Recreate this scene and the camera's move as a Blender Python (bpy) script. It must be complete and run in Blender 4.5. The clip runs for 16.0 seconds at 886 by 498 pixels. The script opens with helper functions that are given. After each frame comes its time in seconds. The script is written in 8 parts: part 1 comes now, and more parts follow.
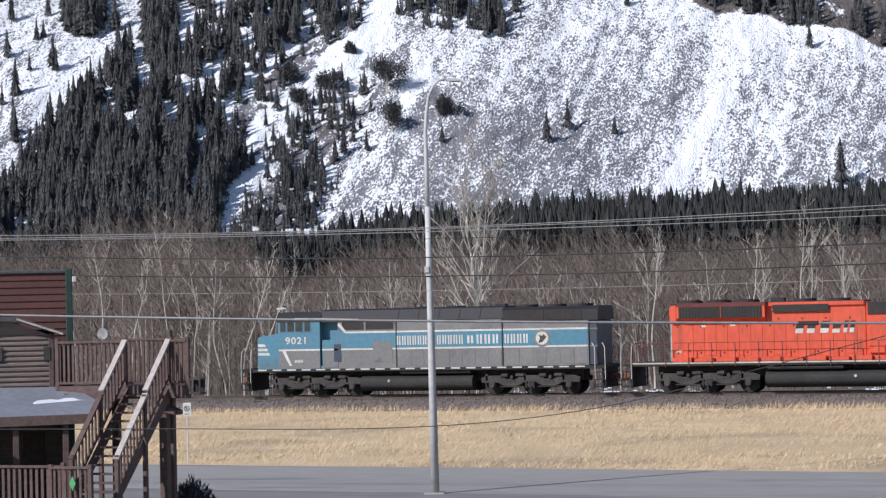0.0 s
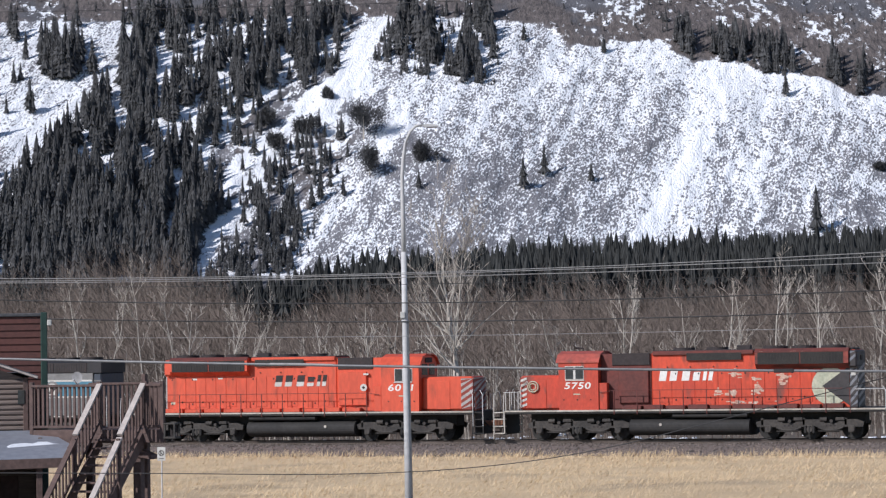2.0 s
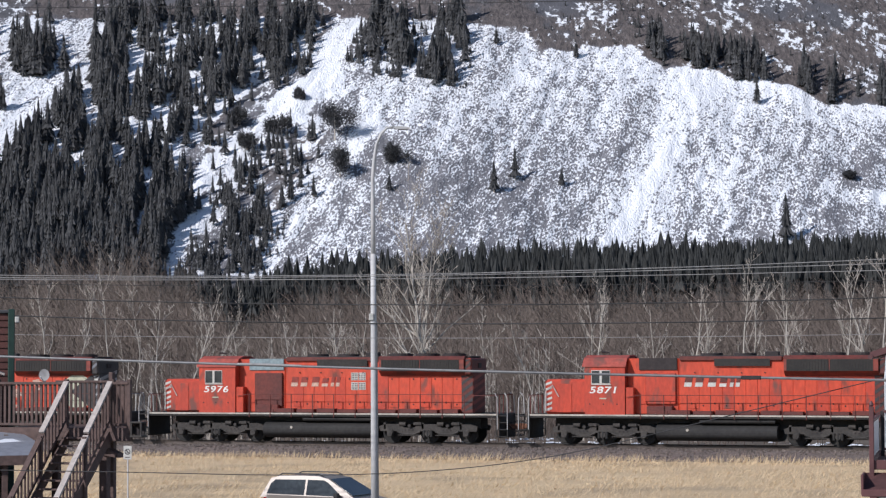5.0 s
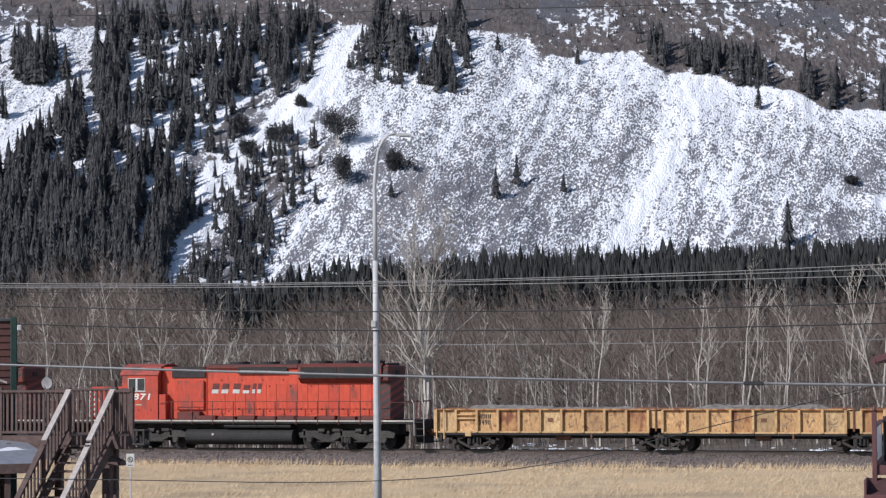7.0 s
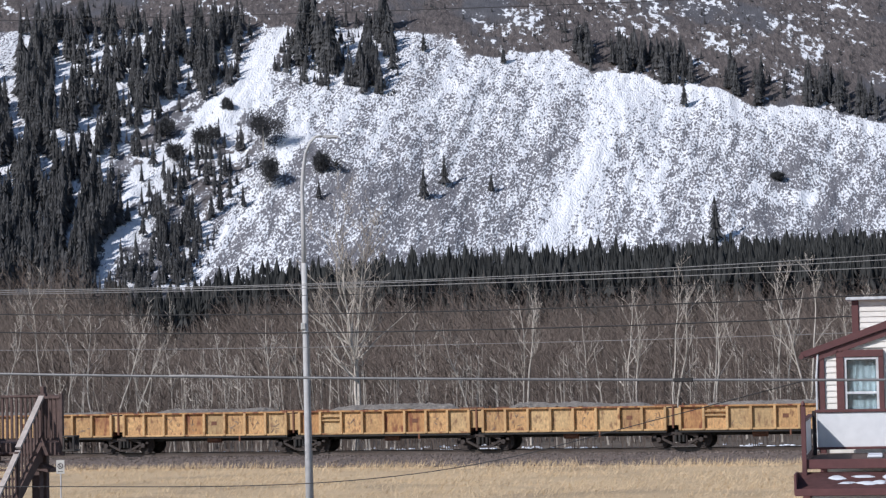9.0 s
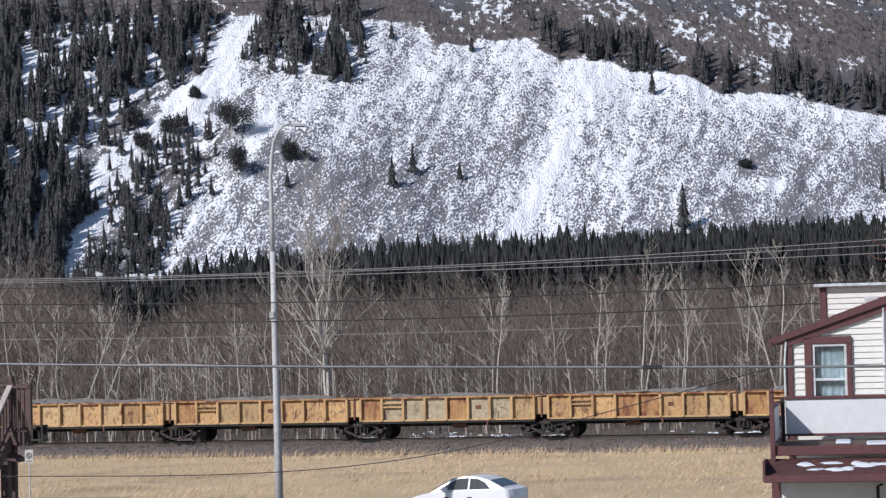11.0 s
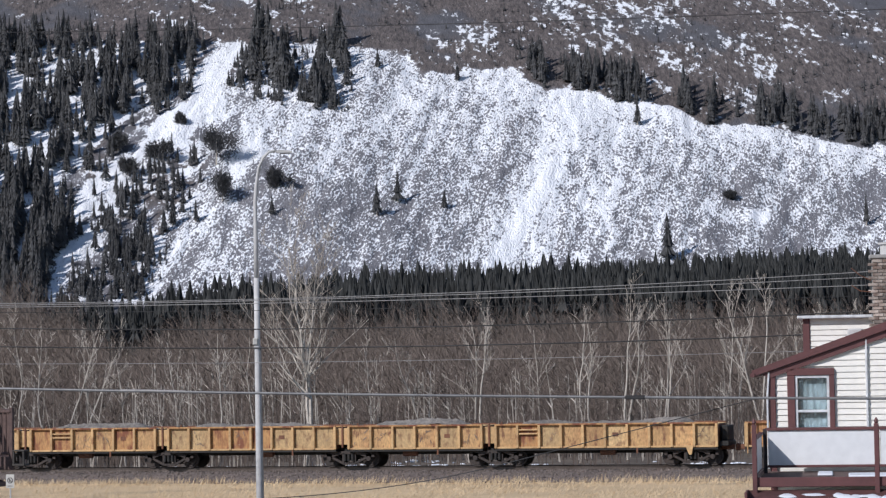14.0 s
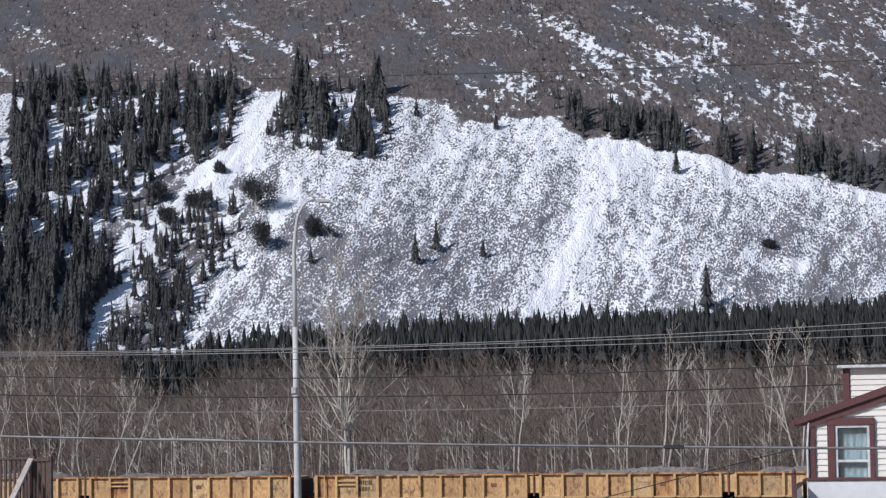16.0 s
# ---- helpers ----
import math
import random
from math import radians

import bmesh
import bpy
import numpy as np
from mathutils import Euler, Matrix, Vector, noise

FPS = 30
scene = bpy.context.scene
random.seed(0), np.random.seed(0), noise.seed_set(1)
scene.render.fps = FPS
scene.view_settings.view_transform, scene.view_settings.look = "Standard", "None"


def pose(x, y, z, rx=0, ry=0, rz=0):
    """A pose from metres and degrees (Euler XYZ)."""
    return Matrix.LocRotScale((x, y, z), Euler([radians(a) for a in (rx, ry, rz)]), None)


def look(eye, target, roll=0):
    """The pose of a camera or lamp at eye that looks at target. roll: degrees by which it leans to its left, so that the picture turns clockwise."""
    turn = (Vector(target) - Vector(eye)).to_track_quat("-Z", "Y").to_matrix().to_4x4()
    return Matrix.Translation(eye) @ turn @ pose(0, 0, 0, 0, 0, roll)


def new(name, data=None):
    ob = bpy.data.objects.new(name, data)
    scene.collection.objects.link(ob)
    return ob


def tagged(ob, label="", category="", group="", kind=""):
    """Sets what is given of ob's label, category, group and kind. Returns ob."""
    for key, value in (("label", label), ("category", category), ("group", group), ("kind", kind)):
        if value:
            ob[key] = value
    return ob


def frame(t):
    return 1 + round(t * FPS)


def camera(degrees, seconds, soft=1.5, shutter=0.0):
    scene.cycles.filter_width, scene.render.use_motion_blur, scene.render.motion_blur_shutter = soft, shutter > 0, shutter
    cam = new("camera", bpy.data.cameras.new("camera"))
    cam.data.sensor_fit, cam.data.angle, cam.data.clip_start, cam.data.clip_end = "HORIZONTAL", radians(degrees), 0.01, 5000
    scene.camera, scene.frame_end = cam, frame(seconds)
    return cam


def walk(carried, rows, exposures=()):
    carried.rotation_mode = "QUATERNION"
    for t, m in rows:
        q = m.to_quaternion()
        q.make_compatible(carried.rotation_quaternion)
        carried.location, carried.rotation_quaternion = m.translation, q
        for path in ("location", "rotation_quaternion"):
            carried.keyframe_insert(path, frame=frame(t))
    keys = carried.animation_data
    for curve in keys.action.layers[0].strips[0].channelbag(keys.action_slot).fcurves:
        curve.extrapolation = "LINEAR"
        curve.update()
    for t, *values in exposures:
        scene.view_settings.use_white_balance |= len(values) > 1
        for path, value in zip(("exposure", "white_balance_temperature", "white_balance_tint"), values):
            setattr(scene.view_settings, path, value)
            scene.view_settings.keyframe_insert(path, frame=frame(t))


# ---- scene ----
# camera: it stands on an upper floor and only turns
EYE = 5.45
cam = camera(20.66, 16.0, soft=1.3)
ROWS = [
    (0.0, 91.319, 1.26, 19.389), (0.5, 91.425, 0.95, 19.755), (1.0, 91.519, 0.785, 19.284), (1.5, 91.843, 1.225, 19.122),
    (2.0, 92.384, 0.935, 18.816), (2.5, 92.568, 0.53, 18.532), (3.0, 92.418, 0.622, 18.368), (3.5, 92.206, 0.691, 18.203),
    (4.0, 92.159, 0.618, 18.239), (4.5, 92.329, 0.167, 18.074), (7.0, 92.595, 0.364, 18.123), (7.5, 92.627, 0.374, 18.499),
    (8.0, 92.84, 0.713, 17.872), (8.5, 92.939, 0.963, 17.127), (9.0, 92.592, 1.217, 16.477), (11.5, 92.238, 1.201, 15.514),
    (12.0, 92.173, 0.909, 15.259), (12.5, 92.254, 1.079, 15.081), (13.0, 92.388, 1.55, 15.102), (13.5, 92.6, 1.336, 15.198),
    (14.0, 92.953, 0.891, 15.347), (14.5, 93.096, 1.094, 15.558), (15.0, 93.071, 1.258, 15.698), (15.5, 93.293, 1.19, 15.865),
    (16.0, 94.122, 0.811, 16.256),
]
walk(cam, [(t, pose(0, 0, EYE, rx, ry, rz)) for t, rx, ry, rz in ROWS], [(0, 0.14, 6150, 13), (2.5, 0.03, 6150, 13), (5, -0.02, 6150, 13), (8, -0.02, 6150, 13), (9, -0.08, 6150, 13), (12, -0.07, 6150, 13), (14, -0.13, 6150, 13), (16, -0.17, 6150, 13)])

# daylight: sun from the left and behind, clear sky
SUN = Vector((-0.66, -0.50, 0.56)).normalized()
# the mountain's frame is turned by VIEW degrees against the track; SUN is given in that frame
VIEW = 19.36
TURNED = Matrix.Rotation(radians(VIEW), 3, "Z")
sun_dir = TURNED @ SUN
lamp = new("sun", bpy.data.lights.new("sun", "SUN"))
lamp.data.energy, lamp.data.angle, lamp.data.color = 3.9, radians(0.5), (1.0, 0.965, 0.92)
lamp.matrix_world = look((0, 0, 60), Vector((0, 0, 60)) - sun_dir)
world = bpy.data.worlds.new("sky")
scene.world = world
world.use_nodes = True
sky = world.node_tree.nodes.new("ShaderNodeTexSky")
sky.sky_type, sky.sun_disc = "NISHITA", False
sky.sun_elevation = math.asin(sun_dir.z)
sky.sun_rotation = math.atan2(sun_dir.x, sun_dir.y)
sky.altitude, sky.air_density, sky.dust_density = 1300, 1.0, 0.6
world.node_tree.links.new(sky.outputs[0], world.node_tree.nodes["Background"].inputs[0])
world.node_tree.nodes["Background"].inputs[1].default_value = 0.09


# ---- materials ----
def material(name, base, second=None, scale=1.0, amount=0.5, rough=0.7, metal=0.0, fine=8.0, grain=0.25, bump=0.0, stain=None,
             stain_scale=0.6, stain_at=0.6, spread=0.0, vary=0.0, stretch=(1, 1, 1), glass=False, emit=0.0):
    """Two tones at a large scale, grain at a fine one, stains with their own colour, and relief."""
    m = bpy.data.materials.new(name)
    m.use_nodes = True
    n, k = m.node_tree.nodes, m.node_tree.links
    b = n["Principled BSDF"]
    b.inputs["Roughness"].default_value, b.inputs["Metallic"].default_value = rough, metal
    place, info = n.new("ShaderNodeTexCoord"), n.new("ShaderNodeObjectInfo")
    shift = n.new("ShaderNodeVectorMath")
    shift.operation = "MULTIPLY_ADD"
    shift.inputs[1].default_value = stretch
    spin = n.new("ShaderNodeCombineXYZ")
    mul = n.new("ShaderNodeMath")
    mul.operation, mul.inputs[1].default_value = "MULTIPLY", 37.0
    k.new(info.outputs["Random"], mul.inputs[0])
    k.new(mul.outputs[0], spin.inputs[0])
    k.new(mul.outputs[0], spin.inputs[2])
    k.new(place.outputs["Object"], shift.inputs[0])
    k.new(spin.outputs[0], shift.inputs[2])

    def noise_at(size, detail=4.0):
        t = n.new("ShaderNodeTexNoise")
        t.inputs["Scale"].default_value, t.inputs["Detail"].default_value = size, detail
        k.new(shift.outputs[0], t.inputs["Vector"])
        return t.outputs["Fac"]

    def ramp(src, a, z):
        r = n.new("ShaderNodeMapRange")
        r.interpolation_type = "SMOOTHSTEP"
        r.inputs["From Min"].default_value, r.inputs["From Max"].default_value = a, z
        k.new(src, r.inputs["Value"])
        return r.outputs[0]

    def mix(fac, a, c, kind="MIX"):
        x = n.new("ShaderNodeMix")
        x.data_type, x.blend_type = "RGBA", kind
        for socket, v in ((x.inputs["Factor"], fac), (x.inputs["A"], a), (x.inputs["B"], c)):
            if hasattr(v, "is_linked"):
                k.new(v, socket)
            else:
                socket.default_value = v if isinstance(v, float) else (*v, 1.0)
        return x.outputs["Result"]

    col = mix(ramp(noise_at(scale), 0.5 - 0.5 * amount, 0.5 + 0.5 * amount), base, second or base)
    tone = n.new("ShaderNodeMapRange")
    tone.inputs["To Min"].default_value, tone.inputs["To Max"].default_value = 1 - grain, 1 + grain
    tone.inputs["From Min"].default_value, tone.inputs["From Max"].default_value = 0.25, 0.75
    k.new(noise_at(fine, 3.0), tone.inputs["Value"])
    hsv = n.new("ShaderNodeHueSaturation")
    k.new(tone.outputs[0], hsv.inputs["Value"])
    k.new(col, hsv.inputs["Color"])
    col = hsv.outputs[0]
    if vary:
        tint = n.new("ShaderNodeMapRange")
        tint.inputs["To Min"].default_value, tint.inputs["To Max"].default_value = 1 - vary, 1 + vary
        k.new(info.outputs["Random"], tint.inputs["Value"])
        h3 = n.new("ShaderNodeHueSaturation")
        k.new(tint.outputs[0], h3.inputs["Value"])
        k.new(col, h3.inputs["Color"])
        col = h3.outputs[0]
    if stain:
        col = mix(ramp(noise_at(stain_scale, 6.0), stain_at - 0.04, stain_at + 0.13), col, stain)
    if spread:
        geo = n.new("ShaderNodeNewGeometry")
        var = n.new("ShaderNodeMapRange")
        var.inputs["To Min"].default_value, var.inputs["To Max"].default_value = 1 - spread, 1 + spread
        k.new(geo.outputs["Random Per Island"], var.inputs["Value"])
        h2 = n.new("ShaderNodeHueSaturation")
        k.new(var.outputs[0], h2.inputs["Value"])
        k.new(col, h2.inputs["Color"])
        col = h2.outputs[0]
    k.new(col, b.inputs["Base Color"])
    if bump:
        bp = n.new("ShaderNodeBump")
        bp.inputs["Strength"].default_value, bp.inputs["Distance"].default_value = bump, 0.02
        k.new(noise_at(fine * 2, 3.0), bp.inputs["Height"])
        k.new(bp.outputs[0], b.inputs["Normal"])
    if glass:
        b.inputs["Transmission Weight"].default_value = 1.0
    return m


RED = material("red_orange_paint", (0.63, 0.072, 0.028), (0.49, 0.058, 0.027), 0.45, 0.8, 0.5, fine=4, grain=0.2, stain=(0.17, 0.045, 0.03), stain_scale=1.1, stain_at=0.585, stretch=(1.4, 1, 0.55))
RED_WORN = material("worn_red_paint", (0.56, 0.058, 0.024), (0.42, 0.052, 0.028), 0.5, 0.6, 0.6, fine=6, grain=0.18, stain=(0.17, 0.06, 0.045), stain_scale=1.3, stain_at=0.57, stretch=(1.3, 1, 0.6))
RED_BRIGHT = material("bright_orange_paint", (0.67, 0.092, 0.040), (0.55, 0.076, 0.036), 0.45, 0.8, 0.5, fine=4, grain=0.15, stain=(0.32, 0.065, 0.035), stain_scale=1.1, stain_at=0.60, stretch=(1.4, 1, 0.5))
RED_DARK = material("dark_red_paint", (0.28, 0.040, 0.025), (0.20, 0.035, 0.025), 0.8, 0.6, 0.6, fine=8, grain=0.2)
BLUE = material("light_blue_paint", (0.062, 0.205, 0.29), (0.08, 0.19, 0.26), 0.5, 0.7, 0.5, fine=6, grain=0.12, stain=(0.10, 0.12, 0.13), stain_scale=0.7, stain_at=0.63)
GREY_PAINT = material("silver_grey_paint", (0.20, 0.195, 0.19), (0.15, 0.15, 0.15), 0.4, 0.7, 0.5, fine=6, grain=0.15, stain=(0.09, 0.085, 0.08), stain_scale=0.7, stain_at=0.6)
GREY_DARK = material("dark_grey_roof_paint", (0.020, 0.0185, 0.022), (0.014, 0.013, 0.015), 0.6, 0.6, 0.6, fine=6, grain=0.2)
BLACK = material("black_underframe_grime", (0.014, 0.013, 0.0125), (0.030, 0.027, 0.024), 1.2, 0.6, 0.75, fine=9, grain=0.35, bump=0.3)
WHEEL_BROWN = material("brown_wheel_rust", (0.060, 0.044, 0.037), (0.035, 0.028, 0.025), 1.5, 0.6, 0.75, fine=9, grain=0.3)
SOOT = material("sooty_grille", (0.025, 0.020, 0.020), (0.04, 0.03, 0.03), 2.0, 0.6, 0.8, fine=9, grain=0.3)
TANK = material("oily_tank_steel", (0.022, 0.0205, 0.020), (0.034, 0.031, 0.029), 0.8, 0.6, 0.8, fine=6, grain=0.3)
STEEL = material("worn_rail_steel", (0.16, 0.13, 0.115), (0.10, 0.075, 0.06), 1.0, 0.6, 0.45, 0.6, fine=14, grain=0.2)
LETTER_WHITE = material("lettering_white", (0.80, 0.78, 0.74), (0.68, 0.66, 0.62), 1.5, 0.6, 0.5, fine=9, grain=0.1)
SILL = material("dusty_sill_paint", (0.58, 0.54, 0.47), (0.34, 0.29, 0.24), 0.9, 0.7, 0.7, fine=6, grain=0.25)
WHITE = material("off_white_paint", (0.62, 0.60, 0.56), (0.48, 0.46, 0.42), 1.5, 0.6, 0.55, fine=9, grain=0.15)
CREAM = material("faded_cream_paint", (0.52, 0.50, 0.38), (0.36, 0.38, 0.28), 2.2, 0.7, 0.6, fine=9, grain=0.2)
YELLOW = material("weathered_yellow_paint", (0.57, 0.355, 0.155), (0.42, 0.24, 0.108), 1.1, 0.7, 0.65, fine=7, grain=0.34, stain=(0.19, 0.085, 0.042), stain_scale=2.6, stain_at=0.55, vary=0.22, stretch=(1.7, 1, 0.8))
YELLOW_RIB = material("yellow_rib_paint", (0.59, 0.39, 0.185), (0.45, 0.275, 0.125), 1.2, 0.7, 0.6, fine=7, grain=0.2, stain=(0.24, 0.10, 0.04), stain_scale=1.6, stain_at=0.60, vary=0.15)
RUST = material("rusty_steel", (0.22, 0.095, 0.050), (0.13, 0.06, 0.04), 1.3, 0.7, 0.8, fine=9, grain=0.3)
GRAVEL_LOAD = material("grey_gravel", (0.275, 0.245, 0.215), (0.18, 0.16, 0.14), 1.0, 0.6, 0.95, fine=9, grain=0.45, bump=0.8, spread=0.35)
BALLAST = material("ballast_stone", (0.125, 0.102, 0.092), (0.19, 0.152, 0.130), 0.5, 0.8, 0.95, fine=7, grain=0.5, bump=0.8, spread=0.3)
TIMBER = material("creosoted_tie", (0.06, 0.045, 0.035), (0.09, 0.07, 0.055), 2.0, 0.6, 0.9, fine=9, grain=0.3, spread=0.3)
GRASS_SOIL = material("dry_grass_soil", (0.67, 0.500, 0.300), (0.56, 0.410, 0.245), 0.22, 0.8, 0.95, fine=1.1, grain=0.10, stain=(0.43, 0.32, 0.20), stain_scale=0.42, stain_at=0.545, stretch=(0.5, 0.35, 1))
GRASS = material("dry_straw_grass", (0.70, 0.535, 0.335), (0.58, 0.44, 0.275), 0.10, 0.7, 0.9, fine=1.2, grain=0.10, spread=0.09)
ASPHALT = material("worn_asphalt", (0.285, 0.268, 0.252), (0.325, 0.305, 0.288), 0.12, 0.7, 0.9, fine=3.0, grain=0.15, stain=(0.14, 0.136, 0.14), stain_scale=0.35, stain_at=0.62, stretch=(0.25, 1.5, 1))
ASPHALT_OLD = material("patched_asphalt", (0.20, 0.19, 0.185), (0.24, 0.23, 0.225), 0.2, 0.7, 0.9, fine=3.0, grain=0.15, stain=(0.07, 0.068, 0.07), stain_scale=0.4, stain_at=0.55, stretch=(0.2, 1.5, 1))
SOIL = material("leaf_litter_soil", (0.13, 0.105, 0.085), (0.19, 0.155, 0.12), 0.08, 0.7, 0.95, fine=0.8, grain=0.35)
SNOW = material("old_snow", (0.78, 0.80, 0.84), (0.66, 0.69, 0.74), 0.7, 0.6, 0.7, fine=3.0, grain=0.1, bump=0.4)
# needle colour lifted and greyed in place of distance haze
CONIFER = material("spruce_needles", (0.074, 0.0740, 0.0770), (0.102, 0.1015, 0.1030), 0.02, 0.6, 0.9, fine=0.8, grain=0.3, spread=0.35)


def let_light_through(m, share):
    """Needles and twigs pass part of the light on."""
    n, k = m.node_tree.nodes, m.node_tree.links
    b, out = n["Principled BSDF"], n["Material Output"]
    leaf, mixed = n.new("ShaderNodeBsdfTranslucent"), n.new("ShaderNodeMixShader")
    k.new(b.inputs["Base Color"].links[0].from_socket, leaf.inputs["Color"])
    mixed.inputs[0].default_value = share
    k.new(b.outputs[0], mixed.inputs[1])
    k.new(leaf.outputs[0], mixed.inputs[2])
    k.new(mixed.outputs[0], out.inputs["Surface"])


CONIFER_DARK = material("dark_spruce_needles", (0.040, 0.0415, 0.0410), (0.060, 0.0615, 0.0590), 0.02, 0.6, 0.9, fine=0.8, grain=0.3, spread=0.35)
let_light_through(CONIFER, 0.30)
let_light_through(CONIFER_DARK, 0.30)
TWIG = material("bare_twigs", (0.118, 0.091, 0.076), (0.170, 0.134, 0.112), 0.03, 0.7, 0.9, fine=0.5, grain=0.2, spread=0.28)
BARK = material("pale_aspen_bark", (0.60, 0.545, 0.475), (0.40, 0.355, 0.305), 0.35, 0.7, 0.85, fine=4.0, grain=0.25)
CROWN = material("grey_brown_branches", (0.50, 0.45, 0.395), (0.31, 0.27, 0.23), 0.3, 0.7, 0.9, fine=2.0, grain=0.3)
GALV = material("galvanised_steel", (0.58, 0.565, 0.55), (0.48, 0.47, 0.46), 0.8, 0.6, 0.6, 0.0, fine=6, grain=0.12)
WIRE = material("weathered_black_cable", (0.020, 0.019, 0.020), (0.032, 0.031, 0.031), 0.4, 0.6, 0.7)
WIRE_GREY = material("bare_aluminium_wire", (0.30, 0.29, 0.28), (0.24, 0.23, 0.225), 0.3, 0.6, 0.6)


# ---- mesh helpers ----
class Geo:
    """Collects corners and faces of one mesh."""

    def __init__(self):
        self.v, self.f = [], []

    def add(self, verts, faces):
        o = len(self.v)
        self.v.extend(verts)
        self.f.extend([tuple(i + o for i in f) for f in faces])
        return self

    def box(self, x0, x1, y0, y1, z0, z1, b=0.0):
        x0, x1, y0, y1, z0, z1 = min(x0, x1), max(x0, x1), min(y0, y1), max(y0, y1), min(z0, z1), max(z0, z1)
        b = min(b, (x1 - x0) * 0.45, (y1 - y0) * 0.45, (z1 - z0) * 0.45)
        if b <= 0:
            vs = [(x, y, z) for z in (z0, z1) for y in (y0, y1) for x in (x0, x1)]
            return self.add(vs, [(0, 2, 3, 1), (4, 5, 7, 6), (0, 1, 5, 4), (2, 6, 7, 3), (0, 4, 6, 2), (1, 3, 7, 5)])
        bm = bmesh.new()
        m = Matrix.LocRotScale(((x0 + x1) / 2, (y0 + y1) / 2, (z0 + z1) / 2), None, (x1 - x0, y1 - y0, z1 - z0))
        bmesh.ops.create_cube(bm, size=1.0, matrix=m)
        bmesh.ops.bevel(bm, geom=bm.edges[:], offset=b, segments=1, affect="EDGES")
        bm.verts.index_update()
        self.add([tuple(v.co) for v in bm.verts], [tuple(v.index for v in f.verts) for f in bm.faces])
        bm.free()
        return self

    def tube(self, points, radii, sides=6, caps=True):
        """A round bar along points."""
        pts = [Vector(p) for p in points]
        rad = radii if isinstance(radii, (list, tuple)) else [radii] * len(pts)
        rings = []
        for i, p in enumerate(pts):
            way = (pts[min(i + 1, len(pts) - 1)] - pts[max(i - 1, 0)]).normalized()
            side = way.cross(Vector((0, 0, 1)) if abs(way.z) < 0.9 else Vector((0, 1, 0))).normalized()
            up = side.cross(way)
            rings.append([tuple(p + (side * math.cos(a) + up * math.sin(a)) * rad[i]) for a in [2 * math.pi * j / sides for j in range(sides)]])
        faces = []
        for i in range(len(pts) - 1):
            for j in range(sides):
                a, c = i * sides + j, i * sides + (j + 1) % sides
                faces.append((a, c, c + sides, a + sides))
        if caps:
            faces += [tuple(reversed(range(sides))), tuple(range((len(pts) - 1) * sides, len(pts) * sides))]
        return self.add([v for r in rings for v in r], faces)

    def disc(self, x, y, z, r, depth, sides=20, axis="y", r2=None):
        """A round plate or wheel, centred, its axis along x, y or z."""
        vs, r2 = [], r if r2 is None else r2
        for s, q in ((-0.5, r), (0.5, r2)):
            for j in range(sides):
                a = 2 * math.pi * j / sides
                c, d, e = q * math.cos(a), q * math.sin(a), s * depth
                vs.append((x + c, y + e, z + d) if axis == "y" else (x + c, y + d, z + e) if axis == "z" else (x + e, y + c, z + d))
        fs = [(j, (j + 1) % sides, sides + (j + 1) % sides, sides + j) for j in range(sides)]
        fs += [tuple(reversed(range(sides))), tuple(range(sides, 2 * sides))]
        return self.add(vs, fs)

    def prism(self, outline, y0, y1, axis="y"):
        """An outline of (x, z) pairs drawn out from y0 to y1 (or of (x, y) pairs, from z0 to z1, or (y, z) pairs along x)."""
        n = len(outline)
        put = {"y": lambda p, d: (p[0], d, p[1]), "z": lambda p, d: (p[0], p[1], d), "x": lambda p, d: (d, p[0], p[1])}[axis]
        vs = [put(p, d) for d in (y0, y1) for p in outline]
        fs = [(j, (j + 1) % n, n + (j + 1) % n, n + j) for j in range(n)] + [tuple(reversed(range(n))), tuple(range(n, 2 * n))]
        return self.add(vs, fs)

    def bar(self, p, q, w, h):
        """A straight square-edged bar from p to q, w wide and h high."""
        p, q = Vector(p), Vector(q)
        way = (q - p).normalized()
        side = way.cross(Vector((0, 0, 1)) if abs(way.z) < 0.95 else Vector((0, 1, 0))).normalized()
        up = side.cross(way)
        vs = [tuple(o + side * w / 2 * a + up * h / 2 * c) for o in (p, q) for a, c in ((-1, -1), (1, -1), (1, 1), (-1, 1))]
        return self.add(vs, [(0, 1, 2, 3), (7, 6, 5, 4), (0, 4, 5, 1), (1, 5, 6, 2), (2, 6, 7, 3), (3, 7, 4, 0)])


def mesh_of(geo, mat, smooth=False):
    me = bpy.data.meshes.new("mesh")
    me.from_pydata(geo.v, [], geo.f)
    bm = bmesh.new()
    bm.from_mesh(me)
    bmesh.ops.recalc_face_normals(bm, faces=bm.faces)
    bm.to_mesh(me)
    bm.free()
    if smooth:
        me.polygons.foreach_set("use_smooth", [True] * len(me.polygons))
    me.materials.append(mat)
    return me


def part(name, geo, mat, parent=None, label="", smooth=False):
    """One mesh object, under a thing or a part, or on its own."""
    ob = new(name, geo if isinstance(geo, bpy.types.Mesh) else mesh_of(geo, mat, smooth))
    ob.parent = parent
    return tagged(ob, label)


def thing(name, label, category, group="", kind="", at=None):
    ob = new(name)
    ob.empty_display_size = 0.3
    if at is not None:
        ob.matrix_world = at
    return tagged(ob, label, category, group, kind)


